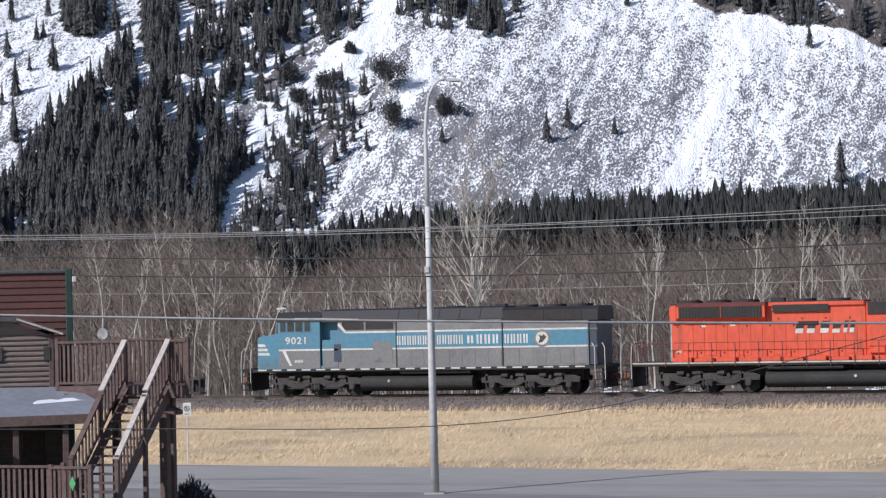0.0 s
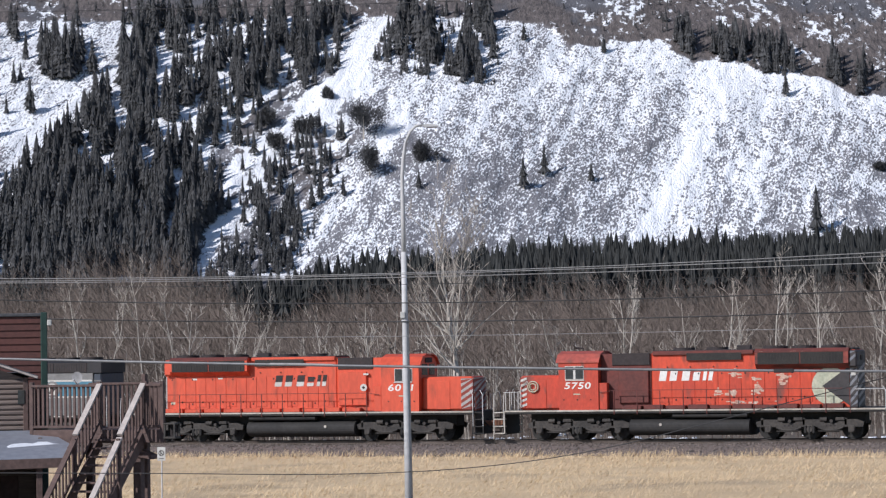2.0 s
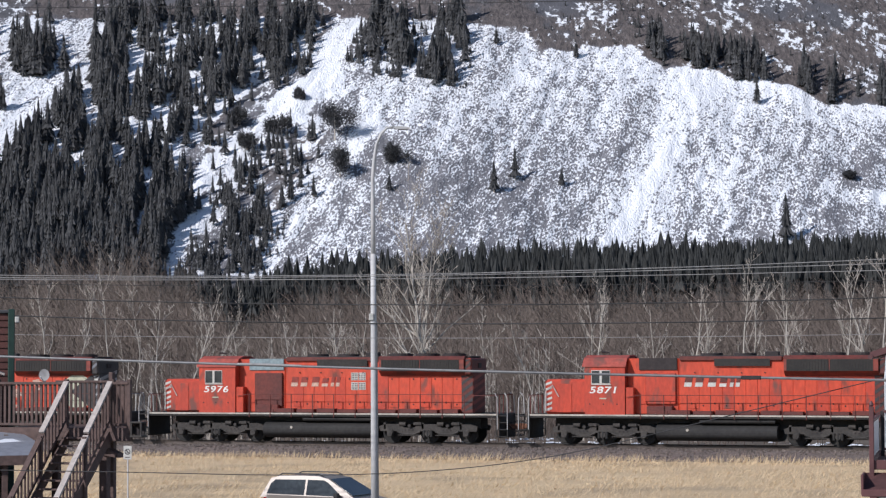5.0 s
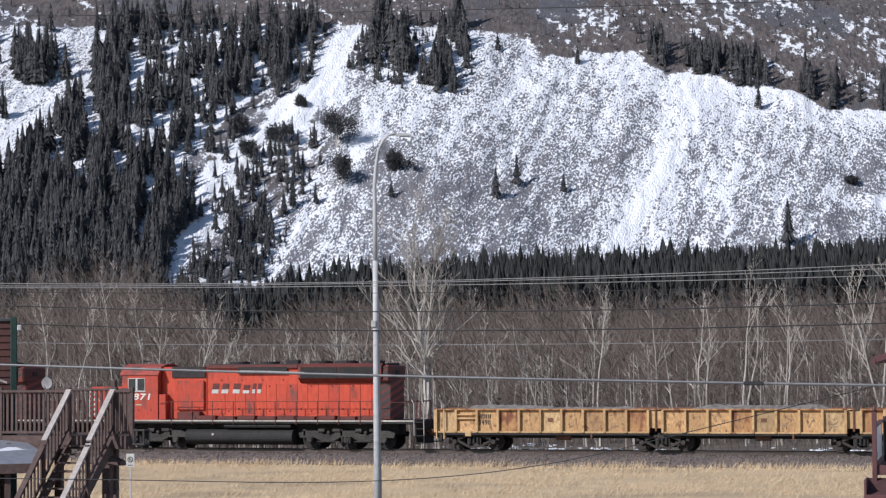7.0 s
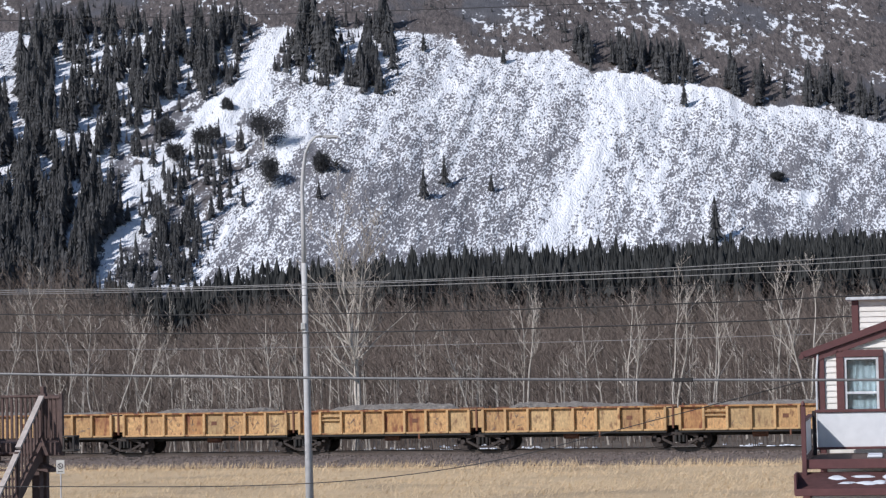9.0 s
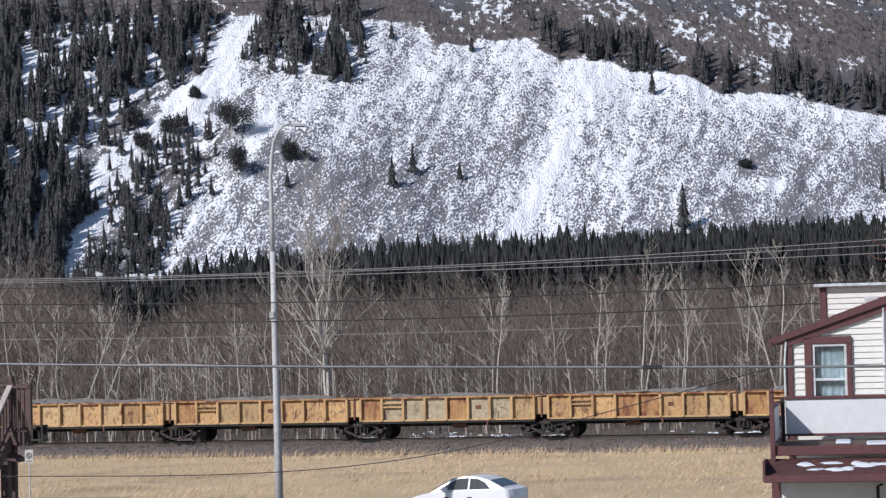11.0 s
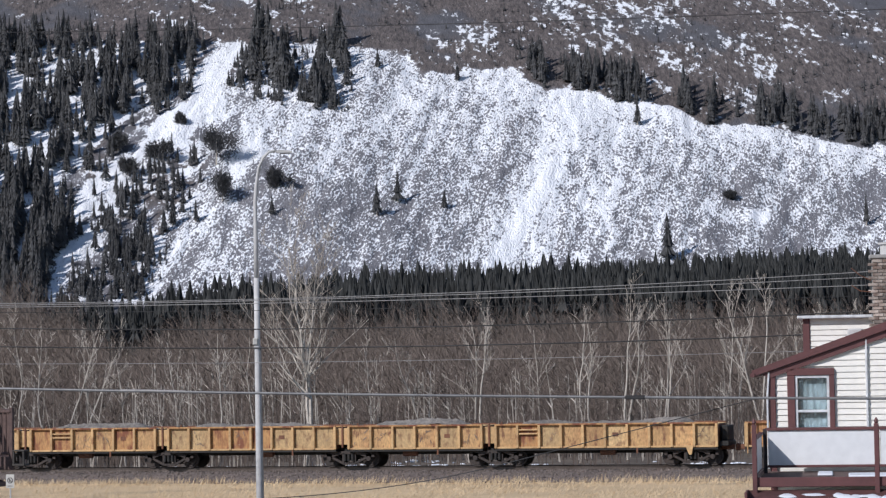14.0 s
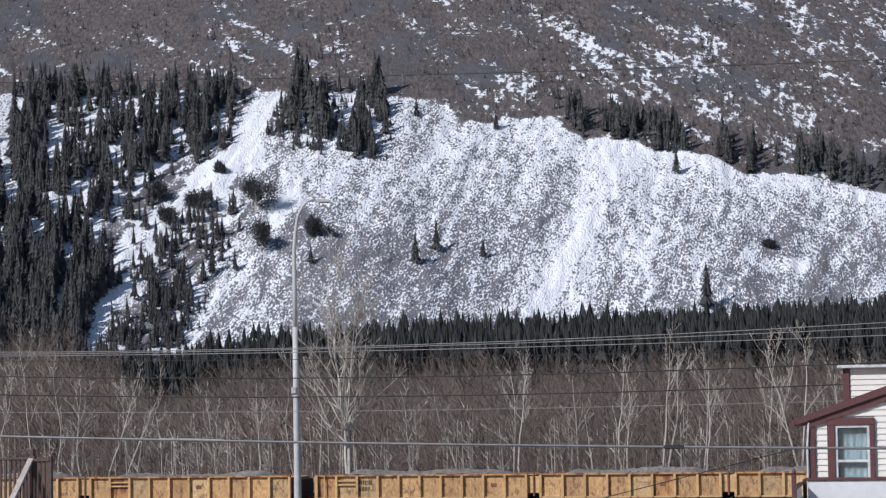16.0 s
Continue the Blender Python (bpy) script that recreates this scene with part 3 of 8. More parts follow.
def build_road():
    g = Geo()
    edge = lambda x: 77.8 - 0.117 * (x + 37.75)
    g.add([(-400, edge(-400) - 9.7, 0.02), (300, edge(300) - 9.7, 0.02), (300, edge(300), 0.03), (-400, edge(-400), 0.03), (-400, edge(-400) - 9.7, -0.2), (300, edge(300) - 9.7, -0.2), (300, edge(300), -0.2), (-400, edge(-400), -0.2)],
          [(0, 1, 2, 3), (4, 7, 6, 5), (0, 4, 5, 1), (1, 5, 6, 2), (2, 6, 7, 3), (3, 7, 4, 0)])
    tagged(part("road", g, ASPHALT), "worn grey asphalt road beside the grass", "road", kind="structure")
    g = Geo()
    g.add([(-400, edge(-400) - 60, 0.008), (300, edge(300) - 60, 0.008), (300, edge(300) - 9.7, 0.012), (-400, edge(-400) - 9.7, 0.012), (-400, edge(-400) - 60, -0.2), (300, edge(300) - 60, -0.2), (300, edge(300) - 9.7, -0.2), (-400, edge(-400) - 9.7, -0.2)],
          [(0, 1, 2, 3), (4, 7, 6, 5), (0, 4, 5, 1), (1, 5, 6, 2), (2, 6, 7, 3), (3, 7, 4, 0)])
    tagged(part("pavement", g, ASPHALT_OLD), "patched dark asphalt yard beside the road", "pavement", kind="structure")


def build_track():
    """Rails on ties in gravel."""
    railway = thing("railway_track", "two worn steel rails on dark timber ties in gravel", "railway", kind="structure", at=pose(0, TRACK_Y, 0))
    for s in (-1, 1):
        y = 0.7175 * s
        g = Geo()
        g.box(-420, 300, y - 0.037, y + 0.037, RAIL_Z - 0.045, RAIL_Z, 0.01)
        g.box(-420, 300, y - 0.010, y + 0.010, RAIL_Z - 0.15, RAIL_Z - 0.04)
        g.box(-420, 300, y - 0.072, y + 0.072, RAIL_Z - 0.172, RAIL_Z - 0.15)
        part("rail", g, STEEL, railway)
    tie = mesh_of(Geo().box(-0.115, 0.115, -1.3, 1.3, RAIL_Z - 0.33, RAIL_Z - 0.172, 0.015), TIMBER)
    for i in range(190):
        part("tie", tie, TIMBER, railway).location = (-78 + i * 0.52, 0, 0)
    far = Geo()
    for i in range(640):
        x = -410 + i * 0.52 if i < 638 else -78
        far.box(x - 0.115, x + 0.115, -1.3, 1.3, RAIL_Z - 0.33, RAIL_Z - 0.172)
    tagged(part("far_ties", far, TIMBER, railway), kind="stuff")
    n = 24000
    x, y = rng.uniform(-80, 25, n), rng.uniform(112.4, 125, n)
    s = rng.uniform(0.03, 0.085, n)
    rock = np.array([(1, 0, 0), (-1, 0, 0), (0, 1, 0), (0, -1, 0), (0, 0, 1), (0, 0, -1)], float)
    tri = np.array([(0, 2, 4), (2, 1, 4), (1, 3, 4), (3, 0, 4), (2, 0, 5), (1, 2, 5), (3, 1, 5), (0, 3, 5)])
    v = rock[None] * s[:, None, None] * rng.uniform(0.6, 1.3, (n, 6, 1)) + np.stack([x, y, ground_z(y) + 0.01], 1)[:, None]
    f = tri[None] + 6 * np.arange(n)[:, None, None]
    tagged(new("ballast_stones", bulk_mesh(v.reshape(-1, 3), f.reshape(-1, 3), BALLAST)), "grey-brown crushed ballast stones along the track", "gravel", kind="stuff")


def build_grass():
    """Dry tufts between road and track."""
    n = 190000
    x, y = rng.uniform(-66, 8, n), 76 + 40.0 * rng.random(n) ** 1.15
    keep = y > 78.2 - 0.117 * (x + 37.75)
    x, y = x[keep], y[keep]
    keep = rng.random(len(x)) < 0.25 + 0.45 * step(y, 108.5, 111) + 0.9 * step(cloud(x / 3.5, y / 3.0, 3, 41), 0.35, 0.6) - 1.6 * step(y, 112.0, 114.2)
    keep &= rng.random(len(x)) < 0.60 + 0.4 * step(y, 109.5, 112)
    x, y = x[keep], y[keep]
    n = len(x)
    h = rng.uniform(0.05, 0.19, n) * (1 + 1.2 * step(y, 110.0, 112.5)) * (0.7 + 0.7 * cloud(x / 2, y / 2, 2, 42))
    w, t, lean = rng.uniform(0.007, 0.020, n), rng.uniform(0, 6.28, n), rng.normal(0.08, 0.12, (n, 2))
    z = ground_z(y) - 0.02
    base = np.stack([x, y, z], 1)
    off = np.stack([np.cos(t) * w, np.sin(t) * w, 0 * w], 1)
    tip = base + np.stack([lean[:, 0], lean[:, 1], h], 1)
    v = np.stack([base - off, base + off, tip], 1).reshape(-1, 3)
    tagged(new("dry_grass", bulk_mesh(v, np.arange(len(v)).reshape(-1, 3), GRASS)), "tall dry straw-coloured grass in the field", "grass", kind="stuff")


# ---- bare woods behind the track ----
def grow(r, base, height, radius, spread, levels=3, lean=0.0, limbs_on=7, first=0.40, reach=0.72):
    """Branches of a bare tree: lists of (points, radii) for stem and limbs."""
    stems, limbs = [], []

    def shoot(p, way, length, rad, level):
        pts, radii, q, d = [p.copy()], [rad], p.copy(), way.copy()
        steps = 10 if level == 0 else 5 if level == 1 else 3
        for i in range(steps):
            bend = 0.09 if level == 0 else 0.20
            d = (d + Vector((r.normal(0, bend), r.normal(0, bend), r.normal(0.10, 0.06)))).normalized()
            q = q + d * length / steps
            pts.append(q.copy())
            radii.append(rad * (1 - 0.8 * (i + 1) / steps))
        (stems if level == 0 else limbs).append((pts, radii))
        if level >= levels:
            return
        count = (limbs_on, 6, 5)[level] if level < 3 else 3
        for j in range(count):
            f = r.uniform(first if level == 0 else 0.2, 0.98)
            i = min(int(f * steps), steps - 1)
            o = pts[i].lerp(pts[i + 1], f * steps - i)
            along = (pts[i + 1] - pts[i]).normalized()
            out = Vector((r.normal(), r.normal(), r.uniform(0.0, 0.5))).normalized()
            shoot(o, (along + out * spread).normalized(), length * r.uniform(0.30, 0.50) * reach * (1.15 - 0.5 * f), max(radii[i] * 0.64, 0.015), level + 1)

    shoot(Vector(base), Vector((lean, r.normal(0, 0.03), 1)).normalized(), height, radius, 0)
    return stems, limbs


def bare_tree(seed, u, d, height, radius=0.12, spread=0.8, stems=1, lean=0.0, levels=3, limbs_on=7, first=0.40, reach=0.72):
    """One leafless tree with a tapered trunk and forking limbs."""
    r = np.random.default_rng(seed)
    at = VALLEY @ Vector((u / 1000 * d, d, 0.25))
    ob = thing("bare_tree", "leafless pale-barked aspen behind the railway", "tree", "bare trees behind the track", at=Matrix.Translation(at))
    trunk, crown = Geo(), Geo()
    for s in range(stems):
        a, c = grow(r, (r.normal(0, 0.25) * (s > 0), r.normal(0, 0.25) * (s > 0), 0), height * r.uniform(0.85, 1.0), radius * r.uniform(0.8, 1), spread, levels, lean + (r.normal(0, 0.09) if stems > 1 else 0), limbs_on, first, reach)
        for pts, radii in a:
            trunk.tube(pts, radii, 6)
        for pts, radii in c:
            if radii[0] > 0.045:
                trunk.tube(pts, radii, 5, False)
            else:
                crown.tube(pts, radii, 3, False)
    part("trunk", trunk, BARK, ob)
    part("crown", crown, CROWN, ob)
    return ob


def thicket(n, near, far, low, high, mat, name, label, seed, wide, twigs=16, tall=0.0):
    """A mass of thin leafless stems and twigs."""
    r = np.random.default_rng(seed)
    b, d = r.uniform(-0.215, 0.30, n), near + (far - near) * r.random(n) ** 1.2
    x = b * d
    # taller woods on one side of a gap where the spruces stand free
    lift = tall * (0.013 * np.exp(-(((b + 0.118) / 0.032) ** 2)) - 0.013 * np.exp(-(((b + 0.060) / 0.017) ** 2)))
    h = (EYE + d * (r.uniform(low, high, n) + lift)) * (0.72 + 0.5 * cloud(x / 9, d / 9, 2, 51))
    V = []
    base = np.stack([x, d, np.full(n, 0.25)], 1)
    lean = r.normal(0, 0.07, (n, 2))
    top = base + np.stack([lean[:, 0] * h, lean[:, 1] * h, h], 1)
    w = wide * r.uniform(0.6, 1.4, n)
    side = np.stack([w, 0 * w, 0 * w], 1)
    V.append(np.stack([base - side, base + side, top], 1))
    if twigs < 10:
        V.append(np.stack([base + side * 0.9, top + side * 0.35, top - side * 0.35], 1))
    for j in range(twigs):
        f = r.uniform(0.15, 0.97, n)[:, None]
        p = base + (top - base) * f
        ang = r.uniform(0, 6.28, n)
        ln = h * r.uniform(0.10, 0.34, n) * (1.2 - 0.6 * f[:, 0])
        rise = r.uniform(0.4, 1.3, n)
        q = p + np.stack([np.cos(ang) * ln * 0.7, np.sin(ang) * ln * 0.7, rise * ln * 0.8], 1)
        s = np.stack([w * 0.42, 0 * w, w * 0.25], 1)
        V.append(np.stack([p - s, p + s, q], 1))
        for m in range(2):
            g = r.uniform(0.25, 0.9, n)[:, None]
            p2 = p + (q - p) * g
            q2 = p2 + np.stack([r.normal(0, 0.3, n) * ln, r.normal(0, 0.3, n) * ln, r.uniform(0.1, 0.7, n) * ln], 1)
            s2 = s * 0.65
            V.append(np.stack([p2 - s2, p2 + s2, q2], 1))
    v = np.concatenate(V).reshape(-1, 3)
    ob = new(name, bulk_mesh(v, np.arange(len(v)).reshape(-1, 3), mat))
    ob.matrix_world = VALLEY
    tagged(ob, label, "woods", kind="stuff")


def build_woods():
    thicket(7500, 146, 360, -0.004, 0.019, TWIG, "bare_thicket", "dense grey-brown leafless thicket behind the railway", 61, 0.040, tall=0.7)
    thicket(3000, 340, 560, 0.014, 0.029, TWIG, "far_thicket", "grey-brown leafless woods at the foot of the slope", 64, 0.075, tall=1.0)
    thicket(2600, 133, 175, -0.026, -0.008, TWIG, "low_brush", "low brown leafless brush beside the railway", 62, 0.022)
    thicket(520, 138, 190, -0.014, 0.006, BARK, "thin_aspens", "thin pale aspen stems in the thicket", 63, 0.045, 7)
    r = np.random.default_rng(5)
    # the big forked tree and other trees that stand out
    bare_tree(101, 13, 139, 13.4, 0.15, 1.0, 2, 0.0, 3, 17, 0.28, 1.0)
    for i, (u, d, h, rad, n) in enumerate(((-6, 146, 10.0, 0.11, 1), (-22, 143, 9.4, 0.12, 1), (86, 142, 10.2, 0.13, 2), (131, 144, 11.0, 0.13, 2), (146, 141, 11.4, 0.13, 2), (160, 147, 10.6, 0.12, 2),
                                           (190, 150, 11.4, 0.12, 2), (203, 143, 11.2, 0.13, 2), (215, 146, 10.4, 0.12, 2), (-112, 141, 10.4, 0.10, 1), (-104, 146, 9.6, 0.09, 1), (-90, 143, 9.0, 0.10, 1),
                                           (-80, 142, 10.0, 0.10, 2), (-72, 149, 9.6, 0.09, 1), (-130, 144, 9.8, 0.10, 1), (-140, 140, 9.2, 0.10, 1), (-60, 146, 8.0, 0.09, 1), (40, 150, 8.6, 0.09, 1),
                                           (62, 146, 8.8, 0.09, 1), (110, 149, 9.0, 0.09, 1), (176, 152, 9.5, 0.10, 1), (230, 148, 9.8, 0.11, 1), (245, 146, 10.0, 0.11, 2), (-40, 148, 8.6, 0.09, 1))):
        bare_tree(200 + i, u, d, h * (1.0 if u < -80 else 0.90), rad * 0.70, 0.70, n, r.normal(0, 0.03), 3, 9)


build_slope()
build_forest()
build_ground()
build_road()
build_track()
build_grass()
build_woods()


# ---- the train ----
def travelled(t):
    """Metres that the train has gone at t seconds."""
    return -102.312 + 13.28643 * t - 0.05146 * t**2 + 0.0015108 * t**3 - 0.0000543261 * t**4


VEHICLES = []


def lettering(text, size, mat, parent, x, y, z, name="lettering", shear=0.0, width=None):
    """Writing that faces the road, centred on (x, z)."""
    cu = bpy.data.curves.new("text", "FONT")
    cu.body, cu.size, cu.extrude, cu.align_x, cu.align_y, cu.shear, cu.offset = text, size, 0.004, "CENTER", "CENTER", shear, 0.018 * size
    cu.space_character = 1.12
    tmp = bpy.data.objects.new("tmp", cu)
    scene.collection.objects.link(tmp)
    me = bpy.data.meshes.new_from_object(tmp.evaluated_get(bpy.context.evaluated_depsgraph_get()))
    bpy.data.objects.remove(tmp)
    if width:
        span = max(v.co.x for v in me.vertices) - min(v.co.x for v in me.vertices)
        me.transform(Matrix.Diagonal((width / span, 1, 1, 1)))
    me.transform(Matrix.Translation((x, y, z)) @ Matrix.Rotation(radians(90), 4, "X"))
    me.materials.clear()
    me.materials.append(mat)
    ob = new(name, me)
    ob.parent = parent
    return ob


def bars(g, x0, x1, z0, z1, y, count, fill=0.6, slant=0.0, hollow=True):
    """A row of plain upright marks, the size of lettering."""
    w = (x1 - x0) / count
    for i in range(count):
        a, c = x0 + i * w, x0 + i * w + w * fill
        t = (c - a) * 0.36
        for p, q in (((a, a + t), (c - t, c)) if hollow else ((a, c),)):
            g.prism([(p, z0), (q, z0), (q + slant * (z1 - z0), z1), (p + slant * (z1 - z0), z1)], y - 0.004, y + 0.004)
    return g


def letter_marks(parent, x0, x1, z0, z1, y, count, fill, mat):
    """Plain marks the size of letters, each a part of its own."""
    w = (x1 - x0) / count
    for i in range(count):
        part("letter_mark", bars(Geo(), x0 + i * w, x0 + (i + 1) * w, z0, z1, y, 1, fill), mat, parent)


def shared(cache, key, make):
    if key not in cache:
        cache[key] = make()
    return cache[key]


MESHES = {}


def wheel_mesh(r):
    g = Geo()
    g.disc(0, 0, 0, r, 0.13, 24)
    g.disc(0, -0.05, 0, r * 0.80, 0.10, 24, r2=r * 0.80)
    g.disc(0, 0.045, 0, r + 0.025, 0.03, 24)
    g.disc(0, -0.09, 0, 0.12, 0.16, 12)
    return mesh_of(g, BLACK if r > 0.47 else WHEEL_BROWN)


def truck(parent, centre, axles, r=0.50, heavy=True):
    """A bogie: shaped side frames, wheels, journals, brake gear and springs."""
    t = part("truck", Geo().box(centre - 0.35, centre + 0.35, -1.0, 1.0, 0.45, 0.95, 0.06), BLACK, parent)
    for x in axles:
        for s in (-1, 1):
            w = part("wheel", shared(MESHES, ("wheel", r), lambda: wheel_mesh(r)), BLACK, t)
            w.matrix_basis = pose(x, 0.76 * s, r, 0, 0, 0 if s < 0 else 180)
        part("axle", Geo().tube([(x, -0.8, r), (x, 0.8, r)], 0.085, 8), BLACK, t)
    a, c = min(axles), max(axles)
    for s in (-1, 1):
        y0, y1 = sorted((1.02 * s, 1.20 * s))
        g = Geo()
        if heavy:
            low = []
            for p, q in zip(sorted(axles), sorted(axles)[1:]):
                low += [(p + 0.42, 0.62), (p + 0.62, 0.36), (q - 0.62, 0.36), (q - 0.42, 0.62)]
            outline = [(a - 0.55, 0.62)] + low + [(c + 0.55, 0.62), (c + 0.60, 0.86), (c + 0.25, 0.98)]
            for p, q in reversed(list(zip(sorted(axles), sorted(axles)[1:]))):
                outline += [(q - 0.5, 0.98), (q - 0.75, 0.80), (p + 0.75, 0.80), (p + 0.5, 0.98)]
            outline += [(a - 0.25, 0.98), (a - 0.60, 0.86)]
            g.prism(outline, y0, y1)
            for x in axles:
                g.box(x - 0.17, x + 0.17, y0 - 0.04, y1 + 0.04, 0.34, 0.70, 0.03)
                g.disc(x, 1.25 * s, 0.50, 0.14, 0.10, 12)
                g.box(x - 0.36, x - 0.22, y0, y1, 0.70, 1.05, 0.02)
            for p, q in zip(sorted(axles), sorted(axles)[1:]):
                m = (p + q) / 2
                g.disc(m - 0.35, 1.18 * s, 0.98, 0.11, 0.34, 10, "x")
                g.box(m + 0.25, m + 0.7, 1.0 * s, 1.28 * s, 0.92, 1.08, 0.03)
                g.bar((m - 0.6, 1.26 * s, 0.42), (m + 0.6, 1.26 * s, 0.42), 0.03, 0.04)
                g.tube([(m - 0.62, 1.24 * s, 0.60), (m - 0.30, 1.25 * s, 0.47), (m + 0.30, 1.25 * s, 0.47), (m + 0.62, 1.24 * s, 0.60)], 0.045, 6)
                g.disc(m + 0.05, 1.26 * s, 0.90, 0.085, 0.12, 10)
                # dark discs stand in for the shade inside the frame's holes
                for j in range(3):
                    part("frame_hole", shared(MESHES, "frame_hole", lambda: mesh_of(Geo().disc(0, 0, 0, 0.05, 0.012, 10), SOOT)), SOOT, t).location = (m - 0.2 + 0.2 * j, 1.204 * s, 0.68)
        else:
            g.prism([(a - 0.30, 0.52), (a + 0.2, 0.54), (centre - 0.40, 0.68), (centre + 0.40, 0.68), (c - 0.2, 0.54), (c + 0.30, 0.52), (c + 0.28, 0.64), (centre + 0.42, 0.82), (centre - 0.42, 0.82), (a - 0.28, 0.64)], y0, y1)
            for p, q in (((a + 0.15, 0.50), (centre - 0.32, 0.20)), ((c - 0.15, 0.50), (centre + 0.32, 0.20)), ((centre - 0.34, 0.19), (centre + 0.34, 0.19))):
                g.bar((p[0], 1.11 * s, p[1]), (q[0], 1.11 * s, q[1]), 0.15, 0.11)
            for q in (-0.31, 0.31):
                g.box(centre + q - 0.05, centre + q + 0.05, y0, y1, 0.18, 0.72)
            for x in axles:
                g.disc(x, 1.24 * s, r, 0.12, 0.10, 12)
                g.box(x - 0.16, x + 0.16, y0, y1 + 0.02, 0.52, 0.70, 0.02)
        part("side_frame", g, TRUCK_GREY if heavy else WHEEL_BROWN, t)
        for j in range(3):
            part("spring", shared(MESHES, "spring", lambda: mesh_of(Geo().disc(0, 0, 0, 0.075, 0.34, 10, "z"), BLACK)), BLACK, t).location = (centre - 0.2 + 0.2 * j, 1.24 * s, 0.50)
    return t


def end_steps(parent, x, d, mat, step_mat=None):
    """Steps and curved grab rails at a platform's corner; d points to the loco's end."""
    for s in (-1, 1):
        g = Geo()
        for z in (0.38, 0.74, 1.10, 1.44):
            g.box(x, x + 0.56 * d, 1.18 * s, 1.54 * s, z - 0.03, z + 0.02, 0.008)
        for q in (0.0, 0.56):
            g.box(x + q * d - 0.025, x + q * d + 0.025, 1.50 * s, 1.54 * s, 0.36, 1.5)
        part("steps", g, step_mat or BLACK, parent)
        for q in (0.03, 0.56):
            part("grab_rail", Geo().tube([(x + q * d, 1.53 * s, 0.75), (x + q * d, 1.55 * s, 1.7), (x + (q - 0.02) * d, 1.5 * s, 2.35), (x + (q - 0.18) * d, 1.38 * s, 2.58)], 0.022, 6), mat, parent)


def running_gear(ob, X, axles_front, axles_rear, tank0, tank1):
    truck(ob, X(sorted(axles_front)[1]), [X(a) for a in axles_front])
    truck(ob, X(sorted(axles_rear)[1]), [X(a) for a in axles_rear])
    g = Geo()
    g.prism([(1.46 * math.copysign(abs(math.cos(q)) ** 0.6, math.cos(q)), 0.66 + 0.45 * math.copysign(abs(math.sin(q)) ** 0.75, math.sin(q))) for q in [2 * math.pi * j / 36 for j in range(36)]], X(tank0), X(tank1), "x")
    tank = part("fuel_tank", g, TANK, ob, "oily black fuel tank")
    for s in (-1, 1):
        part("filler_cap", Geo().disc(X(tank0 + 1.6), 1.45 * s, 0.78, 0.07, 0.08, 12), SILL, tank)
    for s in (-1, 1):
        part("air_reservoir", Geo().tube([(X(tank0 + 2.2), 1.28 * s, 1.22), (X(tank1 - 0.1), 1.28 * s, 1.22)], 0.12, 10), BLACK, ob)
    for u, d in ((0.0, 1), (20.98, -1)):
        x = X(u)
        e = 1 if X(u + 0.1 * d) > x else -1
        g = Geo()
        g.box(x + 0.02 * e, x + 0.75 * e, -0.13, 0.13, 0.74, 1.0, 0.04)
        g.box(x - 0.06 * e, x + 0.2 * e, -0.19, 0.19, 0.70, 1.04, 0.05)
        part("coupler", g, RUST, ob)
        g = Geo()
        g.box(x + 0.70 * e, x + 0.80 * e, -1.35, 1.35, 0.30, 1.5, 0.02)
        for y in (-0.5, -0.35, 0.35, 0.5):
            g.tube([(x + 0.72 * e, y, 1.1), (x + 0.35 * e, y, 0.72), (x + 0.1 * e, y, 0.62)], 0.025, 5)
        part("pilot", g, BLACK, ob, "black end plate with air hoses")


TRUCK_GREY = material("dusty_truck_steel", (0.030, 0.027, 0.025), (0.072, 0.062, 0.054), 1.4, 0.7, 0.8, fine=9, grain=0.35)
FRAME_GLASS = material("cab_glass", (0.02, 0.025, 0.03), (0.05, 0.06, 0.065), 1.2, 0.6, 0.08)
BLUE_PANEL = material("pale_blue_panel", (0.24, 0.31, 0.33), (0.20, 0.26, 0.28), 1.0, 0.6, 0.5)
DARK_BLUE = material("dark_navy_end_paint", (0.030, 0.050, 0.085), (0.045, 0.05, 0.06), 0.8, 0.6, 0.5)
GRIMY_TOP = material("grime_dulled_red_paint", (0.27, 0.050, 0.034), (0.17, 0.040, 0.030), 0.7, 0.8, 0.65, fine=5, grain=0.25, stain=(0.075, 0.03, 0.026), stain_scale=1.2, stain_at=0.55, stretch=(0.6, 1, 1.4))
GRIME_RED = material("sooty_red_paint", (0.16, 0.034, 0.025), (0.09, 0.03, 0.026), 0.9, 0.7, 0.7, fine=6, grain=0.25)


